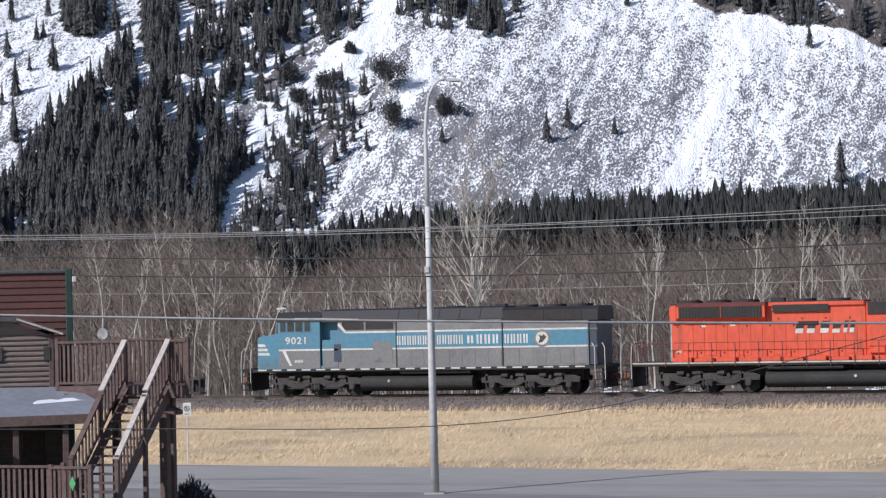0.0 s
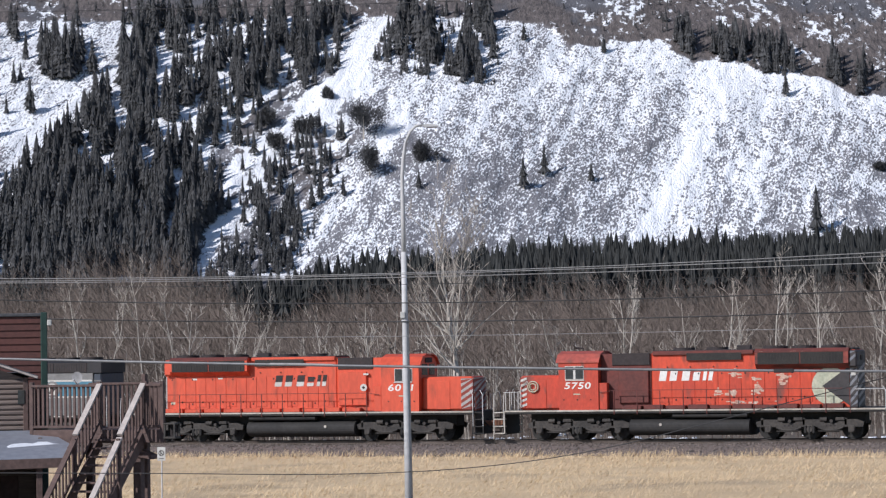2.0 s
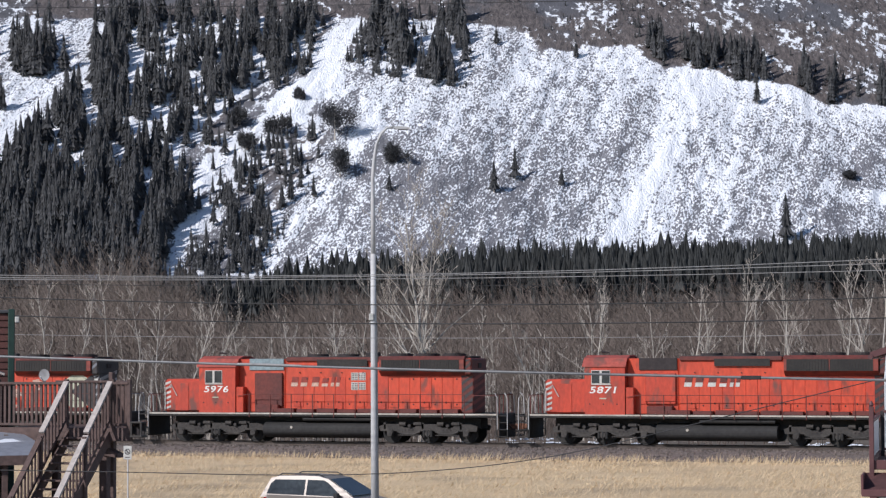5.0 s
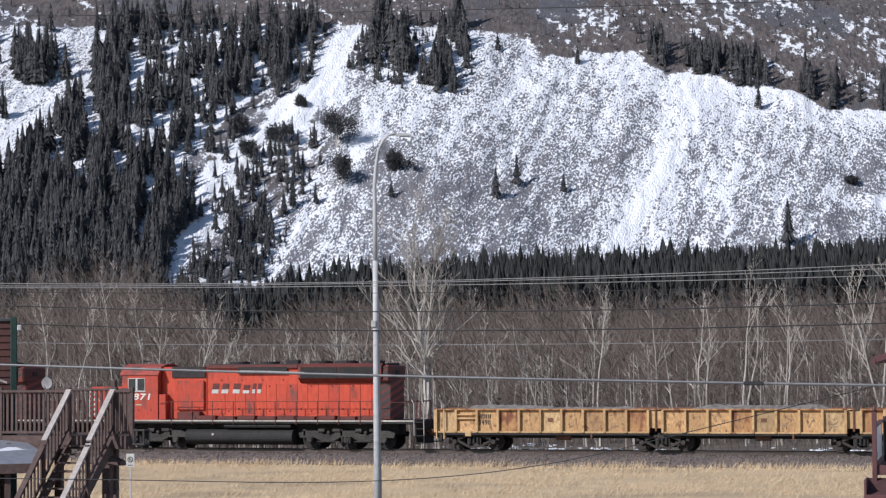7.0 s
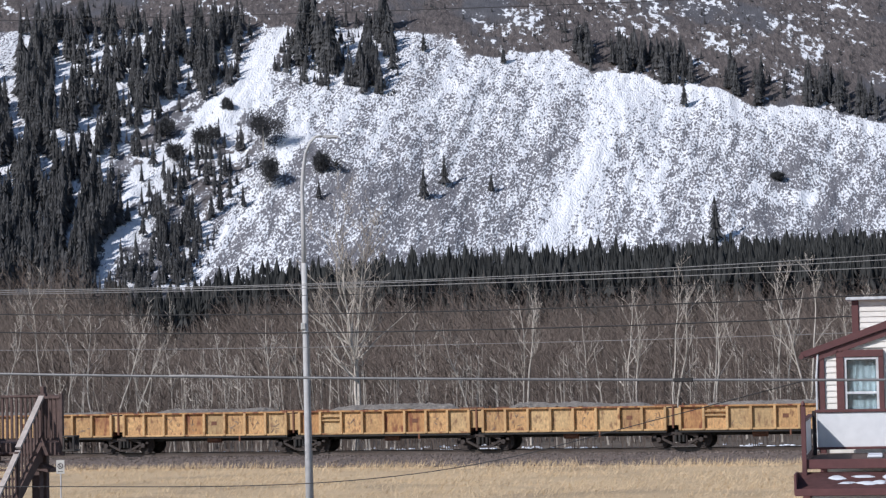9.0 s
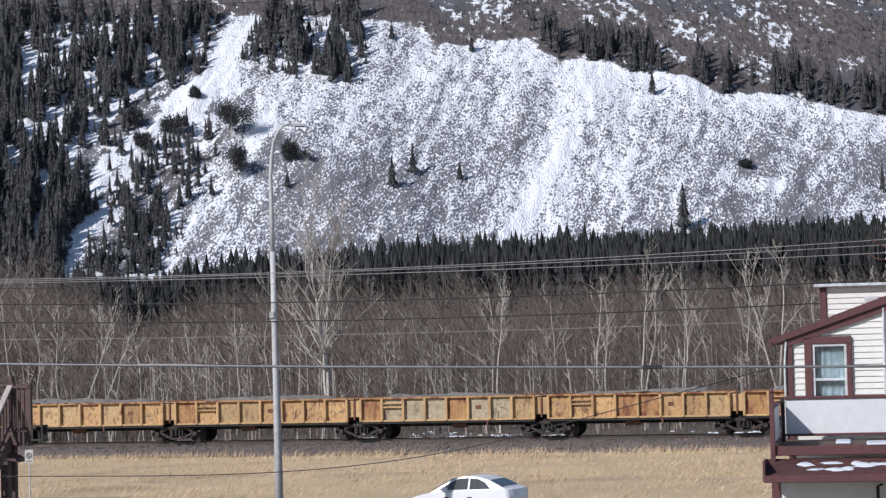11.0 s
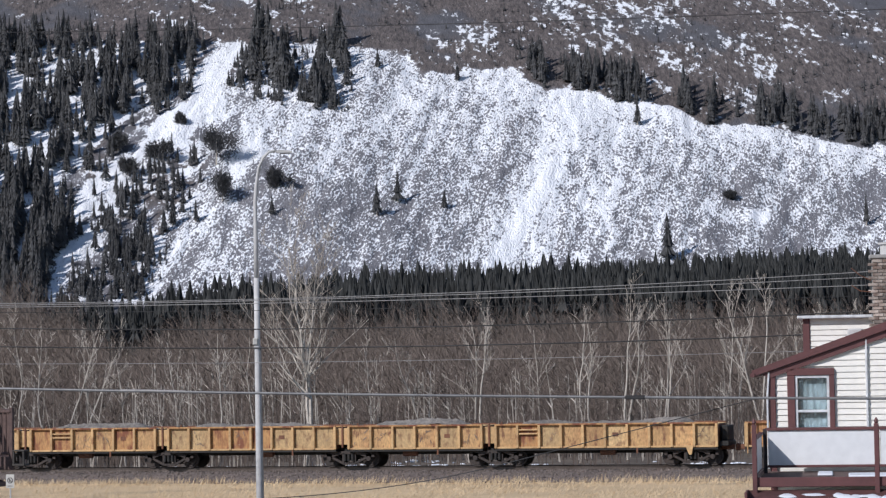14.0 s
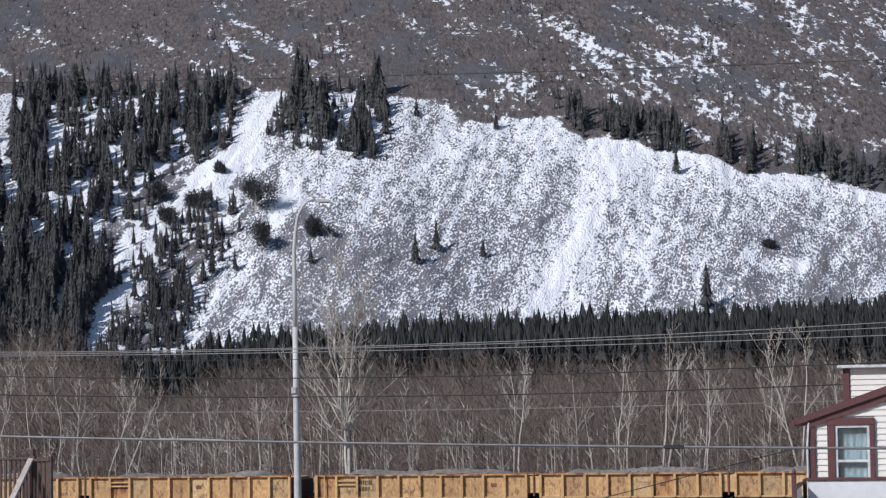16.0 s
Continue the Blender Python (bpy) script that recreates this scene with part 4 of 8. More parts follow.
def hood_loco(s0, forward, paint, number, label, logo, filter_mat, cab_paint=None, lower=None):
    """A six-axle road diesel with a low nose, cab and long hood. forward: -1 when the cab leads."""
    ob = thing("diesel_locomotive", label, "locomotive", "locomotives of the train")
    VEHICLES.append((ob, s0))
    X = (lambda u: u) if forward < 0 else (lambda u: 20.98 - u)
    cab_paint = cab_paint or paint
    back, front = (18.22, 0.94) if number == "6011" else (18.74, 1.56)
    flank = 13.36 if number == "6011" else 13.75
    # deck with its light edge
    g = Geo().box(X(0.78), X(20.2), -1.50, 1.50, 1.34, 1.53, 0.02)
    g.box(X(2.0), X(19.0), -0.6, 0.6, 0.75, 1.36)
    part("underframe", g, BLACK, ob, "black deck and centre sill")
    for s in (-1, 1):
        part("sill_stripe", Geo().box(X(0.85), X(20.1), 1.505 * s, 1.52 * s, 1.455, 1.532), SILL, ob, "off-white deck edge")
    end_steps(ob, X(0.85), -1 if X(0) < X(1) else 1, WHITE if number == "5750" else GALV, SILL if number == "5750" else None)
    end_steps(ob, X(20.13), 1 if X(0) < X(1) else -1, GALV)
    running_gear(ob, X, (2.6, 4.6, 6.7), (14.3, 16.35, 18.4), 7.35, 13.4)
    # nose and cab
    nose = part("nose", Geo().box(X(front), X(3.76), -1.05, 1.05, 1.53, 3.28, 0.12), cab_paint, ob)
    plate = part("nose_plate", Geo().box(X(front - 0.015), X(front + 0.01), -1.0, 1.0, 1.60, 3.22, 0.008), RED_DARK, nose)
    for i in range(7):
        z = 0.98 + i * 0.36
        line = [(-1.0, z), (1.0, z + 0.72), (1.0, z + 0.90), (-1.0, z + 0.18)]
        line = [(y, min(max(q, 1.60), 3.22)) for y, q in line]
        if line[1][1] - line[0][1] > 0.05:
            part("nose_stripe", Geo().prism(line, X(front - 0.035), X(front - 0.013), "x"), STRIPE_PALE if number == "6011" else WHITE, plate, "white warning stripe")
    if number == "6011":
        part("corner_panel", Geo().box(X(front + 0.02), X(front + 0.66), -1.062, -1.045, 1.60, 3.20), RED_DARK, nose, "dark red corner panel")
        for i in range(6):
            z = 1.40 + i * 0.34
            line = [(X(front + 0.66), z), (X(front + 0.02), z + 0.40), (X(front + 0.02), z + 0.56), (X(front + 0.66), z + 0.16)]
            part("corner_stripe", Geo().prism([(p, min(max(q, 1.62), 3.18)) for p, q in line], -1.070, -1.060), STRIPE_PALE, nose, "slanted white warning stripe")
    else:
        for i in range(6):
            part("corner_stripe", Geo().prism([(X(1.60), 1.66 + i * 0.26), (X(1.60), 1.78 + i * 0.26), (X(1.92), 1.90 + i * 0.26), (X(1.92), 1.78 + i * 0.26)], -1.062, -1.048), WHITE, nose)
    if number == "5750":
        ring = [(X(2.28) + 0.27 * math.cos(2 * math.pi * j / 16), -1.16, 2.72 + 0.27 * math.sin(2 * math.pi * j / 16)) for j in range(17)]
        part("hose_coil", Geo().tube(ring, 0.035, 6).tube([(p[0] * 0.6 + 0.4 * X(2.28), -1.19, 2.72 + (p[2] - 2.72) * 0.6) for p in ring], 0.03, 6), CREAM, nose, "coiled pale air hose")
    part("nose_door", Geo().box(X(2.2), X(2.95), -1.075, -1.05, 1.62, 3.05, 0.008), cab_paint, nose)
    if number != "6011":
        part("nose_rail", Geo().tube([(X(1.62), -1.12, 1.7), (X(1.62), -1.12, 2.7), (X(1.95), -1.12, 3.0), (X(2.3), -1.12, 2.4)], 0.025, 6), WHITE, nose)
    g = Geo()
    g.prism([(-1.5, 1.53), (1.5, 1.53), (1.5, 3.92), (1.15, 4.26), (0.5, 4.40), (-0.5, 4.40), (-1.15, 4.26), (-1.5, 3.92)], X(3.74), X(5.8), "x")
    cab = part("cab", g, cab_paint, ob)
    g = Geo()
    g.prism([(-1.56, 3.90), (-1.16, 4.28), (-0.5, 4.43), (0.5, 4.43), (1.16, 4.28), (1.56, 3.90), (1.56, 3.96), (1.16, 4.34), (0.5, 4.49), (-0.5, 4.49), (-1.16, 4.34), (-1.56, 3.96)], X(3.62), X(5.86), "x")
    part("cab_roof", g, cab_paint if number == "6011" else CAB_ROOF, cab, "dulled cab roof")
    for s in (-1, 1):
        y = 1.5 * s
        part("window_frame", Geo().box(X(4.08), X(5.06), y - 0.02, y + 0.02, 3.06, 3.74, 0.01).box(X(4.1), X(5.1), y - 0.05 * (s < 0), y + 0.05 * (s > 0), 3.0, 3.05, 0.01), WHITE if number != "6011" else GALV, cab, "light window frame")
        for a, c in ((4.11, 4.51), (4.63, 5.03)):
            part("pane", Geo().box(X(a), X(c), y - 0.026, y + 0.026, 3.09, 3.71), FRAME_GLASS, cab)
    for y in (-1.0, 0.15):
        part("windshield", Geo().box(X(3.715), X(3.75), y, y + 0.85, 3.38, 3.95, 0.01), FRAME_GLASS, cab)
    part("number_board", Geo().box(X(3.68), X(3.76), -0.5, 0.5, 4.02, 4.28, 0.02), SOOT, cab)
    part("horn", Geo().tube([(X(4.6), 0.2, 4.45), (X(4.6), 0.2, 4.62), (X(4.2), 0.2, 4.66)], [0.03, 0.03, 0.07], 8), SOOT, cab)
    lettering(number, 0.46, LETTER_WHITE, cab, X(4.70), -1.506, 2.74, "number", 0.15 if number != "6011" else 0.1, 1.38)
    part("stencil", Geo().box(X(4.5), X(4.85), -1.507, -1.503, 2.30, 2.36), CREAM, cab)
    for u in (4.0, 4.7, 5.4):
        part("bolt", shared(MESHES, "bolt", lambda: mesh_of(Geo().disc(0, 0, 0, 0.035, 0.02, 8), SOOT)), SOOT, cab).location = (X(u), -1.505, 2.05)
    # lockers and filter section behind the cab
    part("side_locker", Geo().box(X(5.82), X(6.24), -1.44, -1.0, 1.53, 2.88, 0.03), cab_paint, ob)
    low = part("central_air_section", Geo().box(X(5.80), X(8.44), -1.0, 1.0, 1.53, 4.32, 0.05), paint if number != "5750" else GRIME_RED, ob)
    part("duct_panel", Geo().box(X(6.75), X(8.30), -1.14, -0.98, 1.85 if number != "5871" else 2.05, 3.60, 0.03), paint if number == "6011" else RED_WORN if number == "5871" else GRIME_RED, low, "grimy duct cover")
    part("air_filter", Geo().box(X(6.42), X(8.36), -1.06, -0.97, 3.74, 4.34, 0.015), filter_mat, low, "dark air filter screen")
    # long hood, with its flared radiator end
    hood = part("hood", Geo().box(X(8.44), X(back - 0.1), -1.0, 1.0, 1.53, 4.36, 0.05), paint, ob)
    g = Geo()
    g.prism([(-1.02, 3.45), (-1.42, 3.72), (-1.42, 4.30), (-1.2, 4.42), (1.2, 4.42), (1.42, 4.30), (1.42, 3.72), (1.02, 3.45)], X(flank), X(back - 0.40), "x")
    flare = part("radiator_housing", g, paint if number == "6011" else GRIMY_TOP, hood)
    part("radiator_grille", Geo().box(X(flank + 0.14), X(flank + 2.20), -1.445, -1.40, 3.70, 4.27).box(X(flank + 2.25), X(flank + 4.34), -1.445, -1.40, 3.70, 4.27), BLACK, flare, "sooty black radiator grille")
    for i in range(28):
        part("grille_slat", shared(MESHES, "slat", lambda: mesh_of(Geo().box(-0.01, 0.01, -0.01, 0.01, 3.72, 4.25), SOOT)), SOOT, flare).location = (X(flank + 0.21 + i * 0.149), -1.45, 0)
    part("intake_screen", Geo().box(X(10.25), X(13.02), -1.13, -0.98, 3.94, 4.30), BLACK, hood, "dark intake screen")
    part("roof_edge", Geo().prism([(-1.435, 4.285), (-1.22, 4.435), (1.22, 4.435), (1.435, 4.285), (1.435, 4.32), (1.22, 4.465), (-1.22, 4.465), (-1.435, 4.32)], X(flank - 0.01), X(back - 0.38), "x"), GRIME_RED, hood, "grimy roof edge")
    part("blower_housing", Geo().box(X(8.5), X(flank - 0.12), -1.12, 1.12, 4.20, 4.42, 0.04), paint if number == "6011" else GRIME_RED, hood)
    part("hood_roof", Geo().box(X(8.5), X(back - 0.2), -0.95, 0.95, 4.36, 4.46, 0.03), SOOT, hood, "soot-blackened hood roof")
    for u in (14.5, 15.95, 17.4):
        f = part("radiator_fan", Geo().disc(X(u), 0, 4.50, 0.62, 0.16, 20, "z"), SOOT, hood)
        part("fan_guard", Geo().disc(X(u), 0, 4.60, 0.5, 0.03, 20, "z"), BLACK, f)
    for u in (9.9, 11.6):
        part("brake_fan", Geo().disc(X(u), 0, 4.50, 0.55, 0.16, 20, "z"), SOOT, hood)
    part("exhaust_stack", Geo().box(X(12.6), X(13.3), -0.2, 0.2, 4.42, 4.66, 0.03), SOOT, hood)
    # doors, seams and latches
    door_w = 0.585
    for i in range(16):
        u = 8.9 + i * door_w
        high = 3.40 if u < 13.7 else 3.42
        part("hood_door", Geo().box(X(u), X(u + door_w - 0.03), -1.022, -0.995, 1.72 + 0.12 * (i % 3 == 0), high, 0.006), RED_WORN if number != "6011" and (i * 7 + int(number)) % 4 == 0 else paint, hood)
    for i in range(16):
        u = 9.05 + i * door_w
        for z in ((1.95, 3.25) if i % 2 else (2.05,)):
            part("latch", shared(MESHES, "latch", lambda: mesh_of(Geo().box(-0.03, 0.03, -0.01, 0.01, 0, 0.08), SOOT)), SOOT, hood).location = (X(u + 0.03), -1.03, z)
        if i % 2 == 0:
            part("bolt", shared(MESHES, "bolt", lambda: mesh_of(Geo().disc(0, 0, 0, 0.035, 0.02, 8), SOOT)), SOOT, hood).location = (X(u + 0.2), -1.03, 3.62)
    if number == "5871" or number == "5976":
        part("battery_box", Geo().box(X(6.9), X(8.2), -1.48, -1.0, 1.56, 1.95, 0.03), GRIME_RED, ob)
    g = Geo()
    for i in range(10):
        u = 7.0 + i * 1.12
        part("walkway_locker", Geo().box(X(u), X(u + 0.98), -1.5, -1.02, 1.54, 1.72 + 0.04 * (i % 2), 0.02), GRIME_RED if number != "6011" else paint, ob)
    # rear end with warning stripes on its corners
    end_paint = {"5750": STRIPE_DARK, "6011": paint}.get(number, GRIME_RED)
    wide = 0.42 if number == "5750" else 0.66
    end = part("hood_end", Geo().box(X(back - 0.42), X(back), -1.30, 1.30, 3.50, 4.34, 0.08).box(X(back - wide), X(back), -1.03, 1.03, 1.55, 3.56, 0.03), end_paint, hood)
    for i in range(8):
        z = 1.36 + i * 0.40
        side = [(X(back - wide + 0.03), z), (X(back - 0.03), z + 0.42), (X(back - 0.03), z + 0.60), (X(back - wide + 0.03), z + 0.18)]
        if number != "6011":
            y = -1.305 if z > 3.45 else -1.035
            cut = (3.52, 4.28) if z > 3.45 else (1.60, 3.50)
            if z > 3.45:
                side = [(X(back - 0.37), z), (X(back - 0.06), z + 0.26), (X(back - 0.06), z + 0.42), (X(back - 0.37), z + 0.16)]
            line = [(p, min(max(q, cut[0]), cut[1])) for p, q in side]
            if max(q for _, q in line) - min(q for _, q in line) > 0.1:
                part("corner_stripe", Geo().prism(line, y - 0.008, y + 0.004), STRIPE_BLUE if number == "5750" else STRIPE_DARK, end, "slanted warning stripe")
        if z < 3.0:
            part("end_stripe", Geo().prism([(-1.0, z + 0.2), (1.0, z + 0.6), (1.0, z + 0.78), (-1.0, z + 0.38)], X(back - 0.004), X(back + 0.012), "x"), STRIPE_PALE if number in ("5750", "6011") else RED_DARK, end)
    if number == "6011":
        part("end_edge", Geo().box(X(back - 0.06), X(back + 0.005), -1.04, -1.02, 1.60, 3.45), STRIPE_PALE, end, "pale edge strip")
    part("end_light", Geo().box(X(back - 0.02), X(back + 0.05), -0.25, 0.25, 3.85, 4.1, 0.02), SOOT, end)
    # handrails
    for s in (-1, 1):
        for i in range(11):
            u = 6.6 + i * 1.18
            part("stanchion", shared(MESHES, "stanchion", lambda: mesh_of(Geo().box(-0.02, 0.02, -0.02, 0.02, 1.3, 2.50), GRIME_RED)), GRIME_RED, ob).location = (X(u), 1.52 * s, 0)
        part("handrail", Geo().tube([(X(5.9), 1.5 * s, 2.4), (X(6.6), 1.52 * s, 2.50), (X(back - 0.3), 1.52 * s, 2.50)], 0.017, 6), GRIME_RED, ob)
        for u0, u1 in ((back - 0.1, 20.1), (0.80, front)):
            part("end_rail", Geo().tube([(X(u0), 1.45 * s, 2.45), (X(u1), 1.45 * s, 2.45), (X(u1), 1.45 * s, 1.5)], 0.02, 6), GALV if number == "5750" else GRIME_RED, ob)
    for u in (20.15, 0.80):
        for y in (-1.1, -0.4, 0.4, 1.1):
            part("end_stanchion", Geo().tube([(X(u), y, 1.5), (X(u), y, 2.5)], 0.022, 5), WHITE if number == "5750" else GRIME_RED, ob)
        part("end_rail", Geo().tube([(X(u), -1.3, 2.5), (X(u), 1.3, 2.5)], 0.02, 5), GRIME_RED, ob)
    logo(ob, hood, X)
    return ob


CAB_ROOF = material("dulled_red_roof", (0.42, 0.085, 0.060), (0.30, 0.065, 0.050), 0.8, 0.8, 0.7, fine=5, grain=0.25, stain=(0.18, 0.07, 0.055), stain_scale=1.4, stain_at=0.56)
STRIPE_PALE = material("dirty_white_stripe", (0.44, 0.41, 0.39), (0.30, 0.28, 0.27), 1.5, 0.6, 0.7)
STRIPE_BLUE = material("grey_blue_stripe_paint", (0.16, 0.17, 0.20), (0.22, 0.22, 0.23), 1.5, 0.6, 0.7)
STRIPE_DARK = material("black_stripe_paint", (0.030, 0.028, 0.030), (0.06, 0.05, 0.05), 1.2, 0.6, 0.6)
FADED = material("chalky_white_patch", (0.52, 0.30, 0.22), (0.56, 0.44, 0.36), 3.0, 0.7, 0.7, fine=12, grain=0.3)


def emblem(hood, x0, x1, z0, z1, mats, slant=0.18):
    """The maker's wordmark as plain slanted marks."""
    w = (x1 - x0)
    for i, m in enumerate(mats):
        za, zb = (z0, z1) if len(mats) == 1 else (z0, z0 + (z1 - z0) * 0.42) if i == 0 else (z0 + (z1 - z0) * 0.40, z1)
        y = -1.03 - 0.004 * i
        for p, q, high, gap in ((0.0, 0.16, 1.0, 1), (0.19, 0.35, 1.0, 1), (0.41, 0.58, 1.0, 1), (0.61, 0.76, 0.74, 1), (0.79, 0.85, 1.0, 0), (0.89, 0.96, 1.0, 0)):
            xa, xb = x0 + w * p + slant * (za - z0), x0 + w * q + slant * (za - z0)
            top = za + (zb - za) * high
            lean = slant * (top - za)
            xb = xa + (xb - xa) * (0.80 if gap else 1.0)
            g = Geo().prism([(xa, za), (xb, za), (xb + lean, top), (xa + lean, top)], y - 0.004, y + 0.004)
            part("wordmark", g, m, hood, "plain slanted lettering mark")


def logo_6011(ob, hood, X):
    emblem(hood, X(11.95), X(8.95), 2.88, 3.46, (WHITE, SOOT))
    part("roundel", Geo().disc(X(6.9), -1.15, 2.78, 0.19, 0.02, 20), WHITE, ob, "white roundel")
    part("roundel_mark", Geo().disc(X(6.9), -1.165, 2.78, 0.09, 0.02, 4), SOOT, ob)
    for u, z in ((6.9, 3.42), (15.2, 3.30), (16.7, 3.26)):
        part("reflector", Geo().box(X(u), X(u - 0.28), -1.17 if u < 8 else -1.03, -1.02, z, z + 0.09), WHITE, ob)
    part("reflector", Geo().box(X(17.7), X(17.95), -1.035, -1.025, 1.98, 2.1), CREAM, ob)


def logo_5750(ob, hood, X):
    emblem(hood, X(8.80), X(11.62), 2.94, 3.52, (LETTER_WHITE,))
    g = Geo()
    g.disc(X(17.40), -1.03, 2.60, 0.93, 0.02, 36)
    disc = part("emblem_disc", g, CREAM, hood, "faded cream disc with a dark wedge")
    g = Geo().prism([(X(16.98), 2.60), (X(18.32), 3.56), (X(18.32), 1.64)], -1.052, -1.036)
    part("emblem_wedge", g, STRIPE_DARK, disc)
    r = np.random.default_rng(4)
    for u0, z0, a0, c0, n in ((12.66, 3.28, 0.16, 0.16, 16), (11.8, 2.36, 0.12, 0.10, 10), (12.5, 2.28, 0.14, 0.14, 14), (13.7, 2.40, 0.16, 0.22, 20), (13.75, 3.0, 0.16, 0.08, 10), (15.06, 3.12, 0.22, 0.09, 16), (15.1, 2.78, 0.16, 0.06, 8), (13.2, 1.85, 0.9, 0.05, 16)):
        g = Geo()
        for i in range(n):
            u, z = u0 + r.normal(0, a0 * 0.7), z0 + r.normal(0, c0 * 0.7)
            p, q = r.uniform(0.03, 0.12), r.uniform(0.02, 0.075)
            g.box(X(u - p), X(u + p), -1.0265 - 0.0005 * i, -1.015, z - q, z + q * r.uniform(0.2, 1))
        tagged(part("peeled_paint", g, FADED, hood), "pale patch of peeled paint", kind="stuff")
    g = Geo()
    for i in range(22):
        u, p = r.uniform(13.9, 18.3), r.uniform(0.04, 0.22)
        g.prism([(X(u - p), 4.285), (X(u + p), 4.285), (X(u + p * 0.8), 4.285 + r.uniform(0.02, 0.05)), (X(u - p), 4.31)], -1.432, -1.41)
    tagged(part("peeled_paint", g, FADED, hood), "pale patch of peeled paint", kind="stuff")
    part("number_plate", Geo().box(X(18.40), X(18.62), -1.05, -1.03, 3.1, 3.3), WHITE, hood)


def logo_5976(ob, hood, X):
    emblem(hood, X(8.75), X(11.55), 2.90, 3.40, (FADED, RED_DARK))
    for u, z in ((12.10, 2.72), (12.52, 2.72), (12.10, 3.22), (12.52, 3.22)):
        plate = part("stencil_plate", Geo().box(X(u), X(u + 0.38), -1.034, -1.024, z, z + 0.40, 0.004), WHITE, hood, "white plate with black dots")
        g = Geo()
        for a in range(4):
            for c in range(4):
                g.box(X(u + 0.03 + a * 0.09), X(u + 0.08 + a * 0.09), -1.040, -1.034, z + 0.03 + c * 0.09, z + 0.085 + c * 0.09)
        tagged(part("dots", g, SOOT, plate), kind="stuff")


def logo_5871(ob, hood, X):
    emblem(hood, X(8.70), X(11.60), 2.92, 3.44, (WHITE, GRIME_RED))


def cowl_loco(s0):
    """The leading diesel: full-width body, blue cab, grey sides with a blue band."""
    ob = thing("diesel_locomotive", "blue and grey diesel locomotive with white stripes, leading the train", "locomotive", "locomotives of the train")
    VEHICLES.append((ob, s0))
    X = lambda u: u
    g = Geo().box(0.5, 20.4, -1.50, 1.50, 1.28, 1.44, 0.02)
    g.box(2.0, 19.0, -0.6, 0.6, 0.7, 1.3)
    part("underframe", g, BLACK, ob, "black deck and centre sill")
    for s in (-1, 1):
        for i in range(22):
            part("sill_dash", shared(MESHES, "dash", lambda: mesh_of(Geo().box(0, 0.5, -0.008, 0.008, 1.37, 1.44), WHITE)), WHITE, ob).location = (1.4 + i * 0.83, 1.512 * s, 0)
    end_steps(ob, 1.0, -1, GALV)
    end_steps(ob, 19.85, 1, GALV)
    running_gear(ob, X, (2.6, 4.55, 6.6), (14.3, 16.35, 18.4), 7.15, 13.3)
    # nose and cab
    g = Geo().prism([(1.33, 1.45), (2.75, 1.45), (2.75, 3.30), (2.45, 3.32), (1.42, 3.16), (1.33, 3.0)], -1.35, 1.35)
    nose = part("nose", g, BLUE, ob)
    for i in range(3):
        part("nose_bar", Geo().prism([(1.36, 2.18 + i * 0.23), (2.05 - 0.12 * i, 2.18 + i * 0.23), (1.97 - 0.12 * i, 2.32 + i * 0.23), (1.36, 2.32 + i * 0.23)], -1.362, -1.35), WHITE, nose, "white nose bar")
    g = Geo().prism([(-1.5, 1.45), (1.5, 1.45), (1.5, 3.95), (1.1, 4.34), (-1.1, 4.34), (-1.5, 3.95)], 2.56, 4.95, "x")
    cab = part("cab", g, BLUE, ob, "light blue cab")
    g = Geo().prism([(-1.55, 3.93), (-1.12, 4.36), (1.12, 4.36), (1.55, 3.93), (1.55, 4.0), (1.12, 4.44), (-1.12, 4.44), (-1.55, 4.0)], 2.46, 5.0, "x")
    part("cab_roof", g, GREY_DARK, cab, "dark grey cab roof")
    for a, c in ((2.72, 3.02), (3.12, 3.50), (3.58, 3.98), (4.10, 4.42)):
        part("window_frame", Geo().box(a - 0.05, c + 0.05, -1.515, -1.49, 3.36, 3.97, 0.01), BLUE, cab)
        part("pane", Geo().box(a, c, -1.522, -1.50, 3.42, 3.93), FRAME_GLASS, cab)
    for y in (-1.2, 0.1):
        part("windshield", Geo().box(2.535, 2.57, y, y + 1.1, 3.45, 3.95), FRAME_GLASS, cab)
    part("horn", Geo().tube([(2.7, -0.6, 4.4), (2.7, -0.6, 4.62), (2.4, -0.6, 4.66)], [0.03, 0.03, 0.07], 8).tube([(2.55, -0.8, 4.4), (2.55, -0.8, 4.6), (2.25, -0.8, 4.62)], [0.03, 0.03, 0.06], 8), GALV, cab)
    lettering("9021", 0.50, WHITE, cab, 3.62, -1.506, 2.92, "number", 0, 1.15)
    part("cab_grey_panel", Geo().box(2.62, 4.93, -1.508, -1.495, 1.47, 2.40), GREY_PAINT, cab, "grey lower cab panel")
    part("slash", Geo().prism([(2.80, 2.40), (3.0, 2.40), (3.36, 1.62), (3.22, 1.62)], -1.52, -1.508), WHITE, cab)
    part("cab_stripe", Geo().box(2.62, 4.95, -1.516, -1.50, 2.40, 2.49), WHITE, cab)
    letter_marks(cab, 3.52, 4.0, 1.78, 1.93, -1.512, 3, 0.8, WHITE)
    # recess behind the cab
    part("side_locker", Geo().box(5.05, 5.98, -1.47, -0.9, 1.45, 2.95, 0.03), BLUE, ob)
    part("locker_panel", Geo().box(5.10, 5.95, -1.485, -1.465, 1.5, 2.38), GREY_PAINT, ob)
    part("locker_door", Geo().box(5.72, 6.12, -1.49, -1.47, 1.80, 2.72, 0.008), DARK_BLUE, ob)
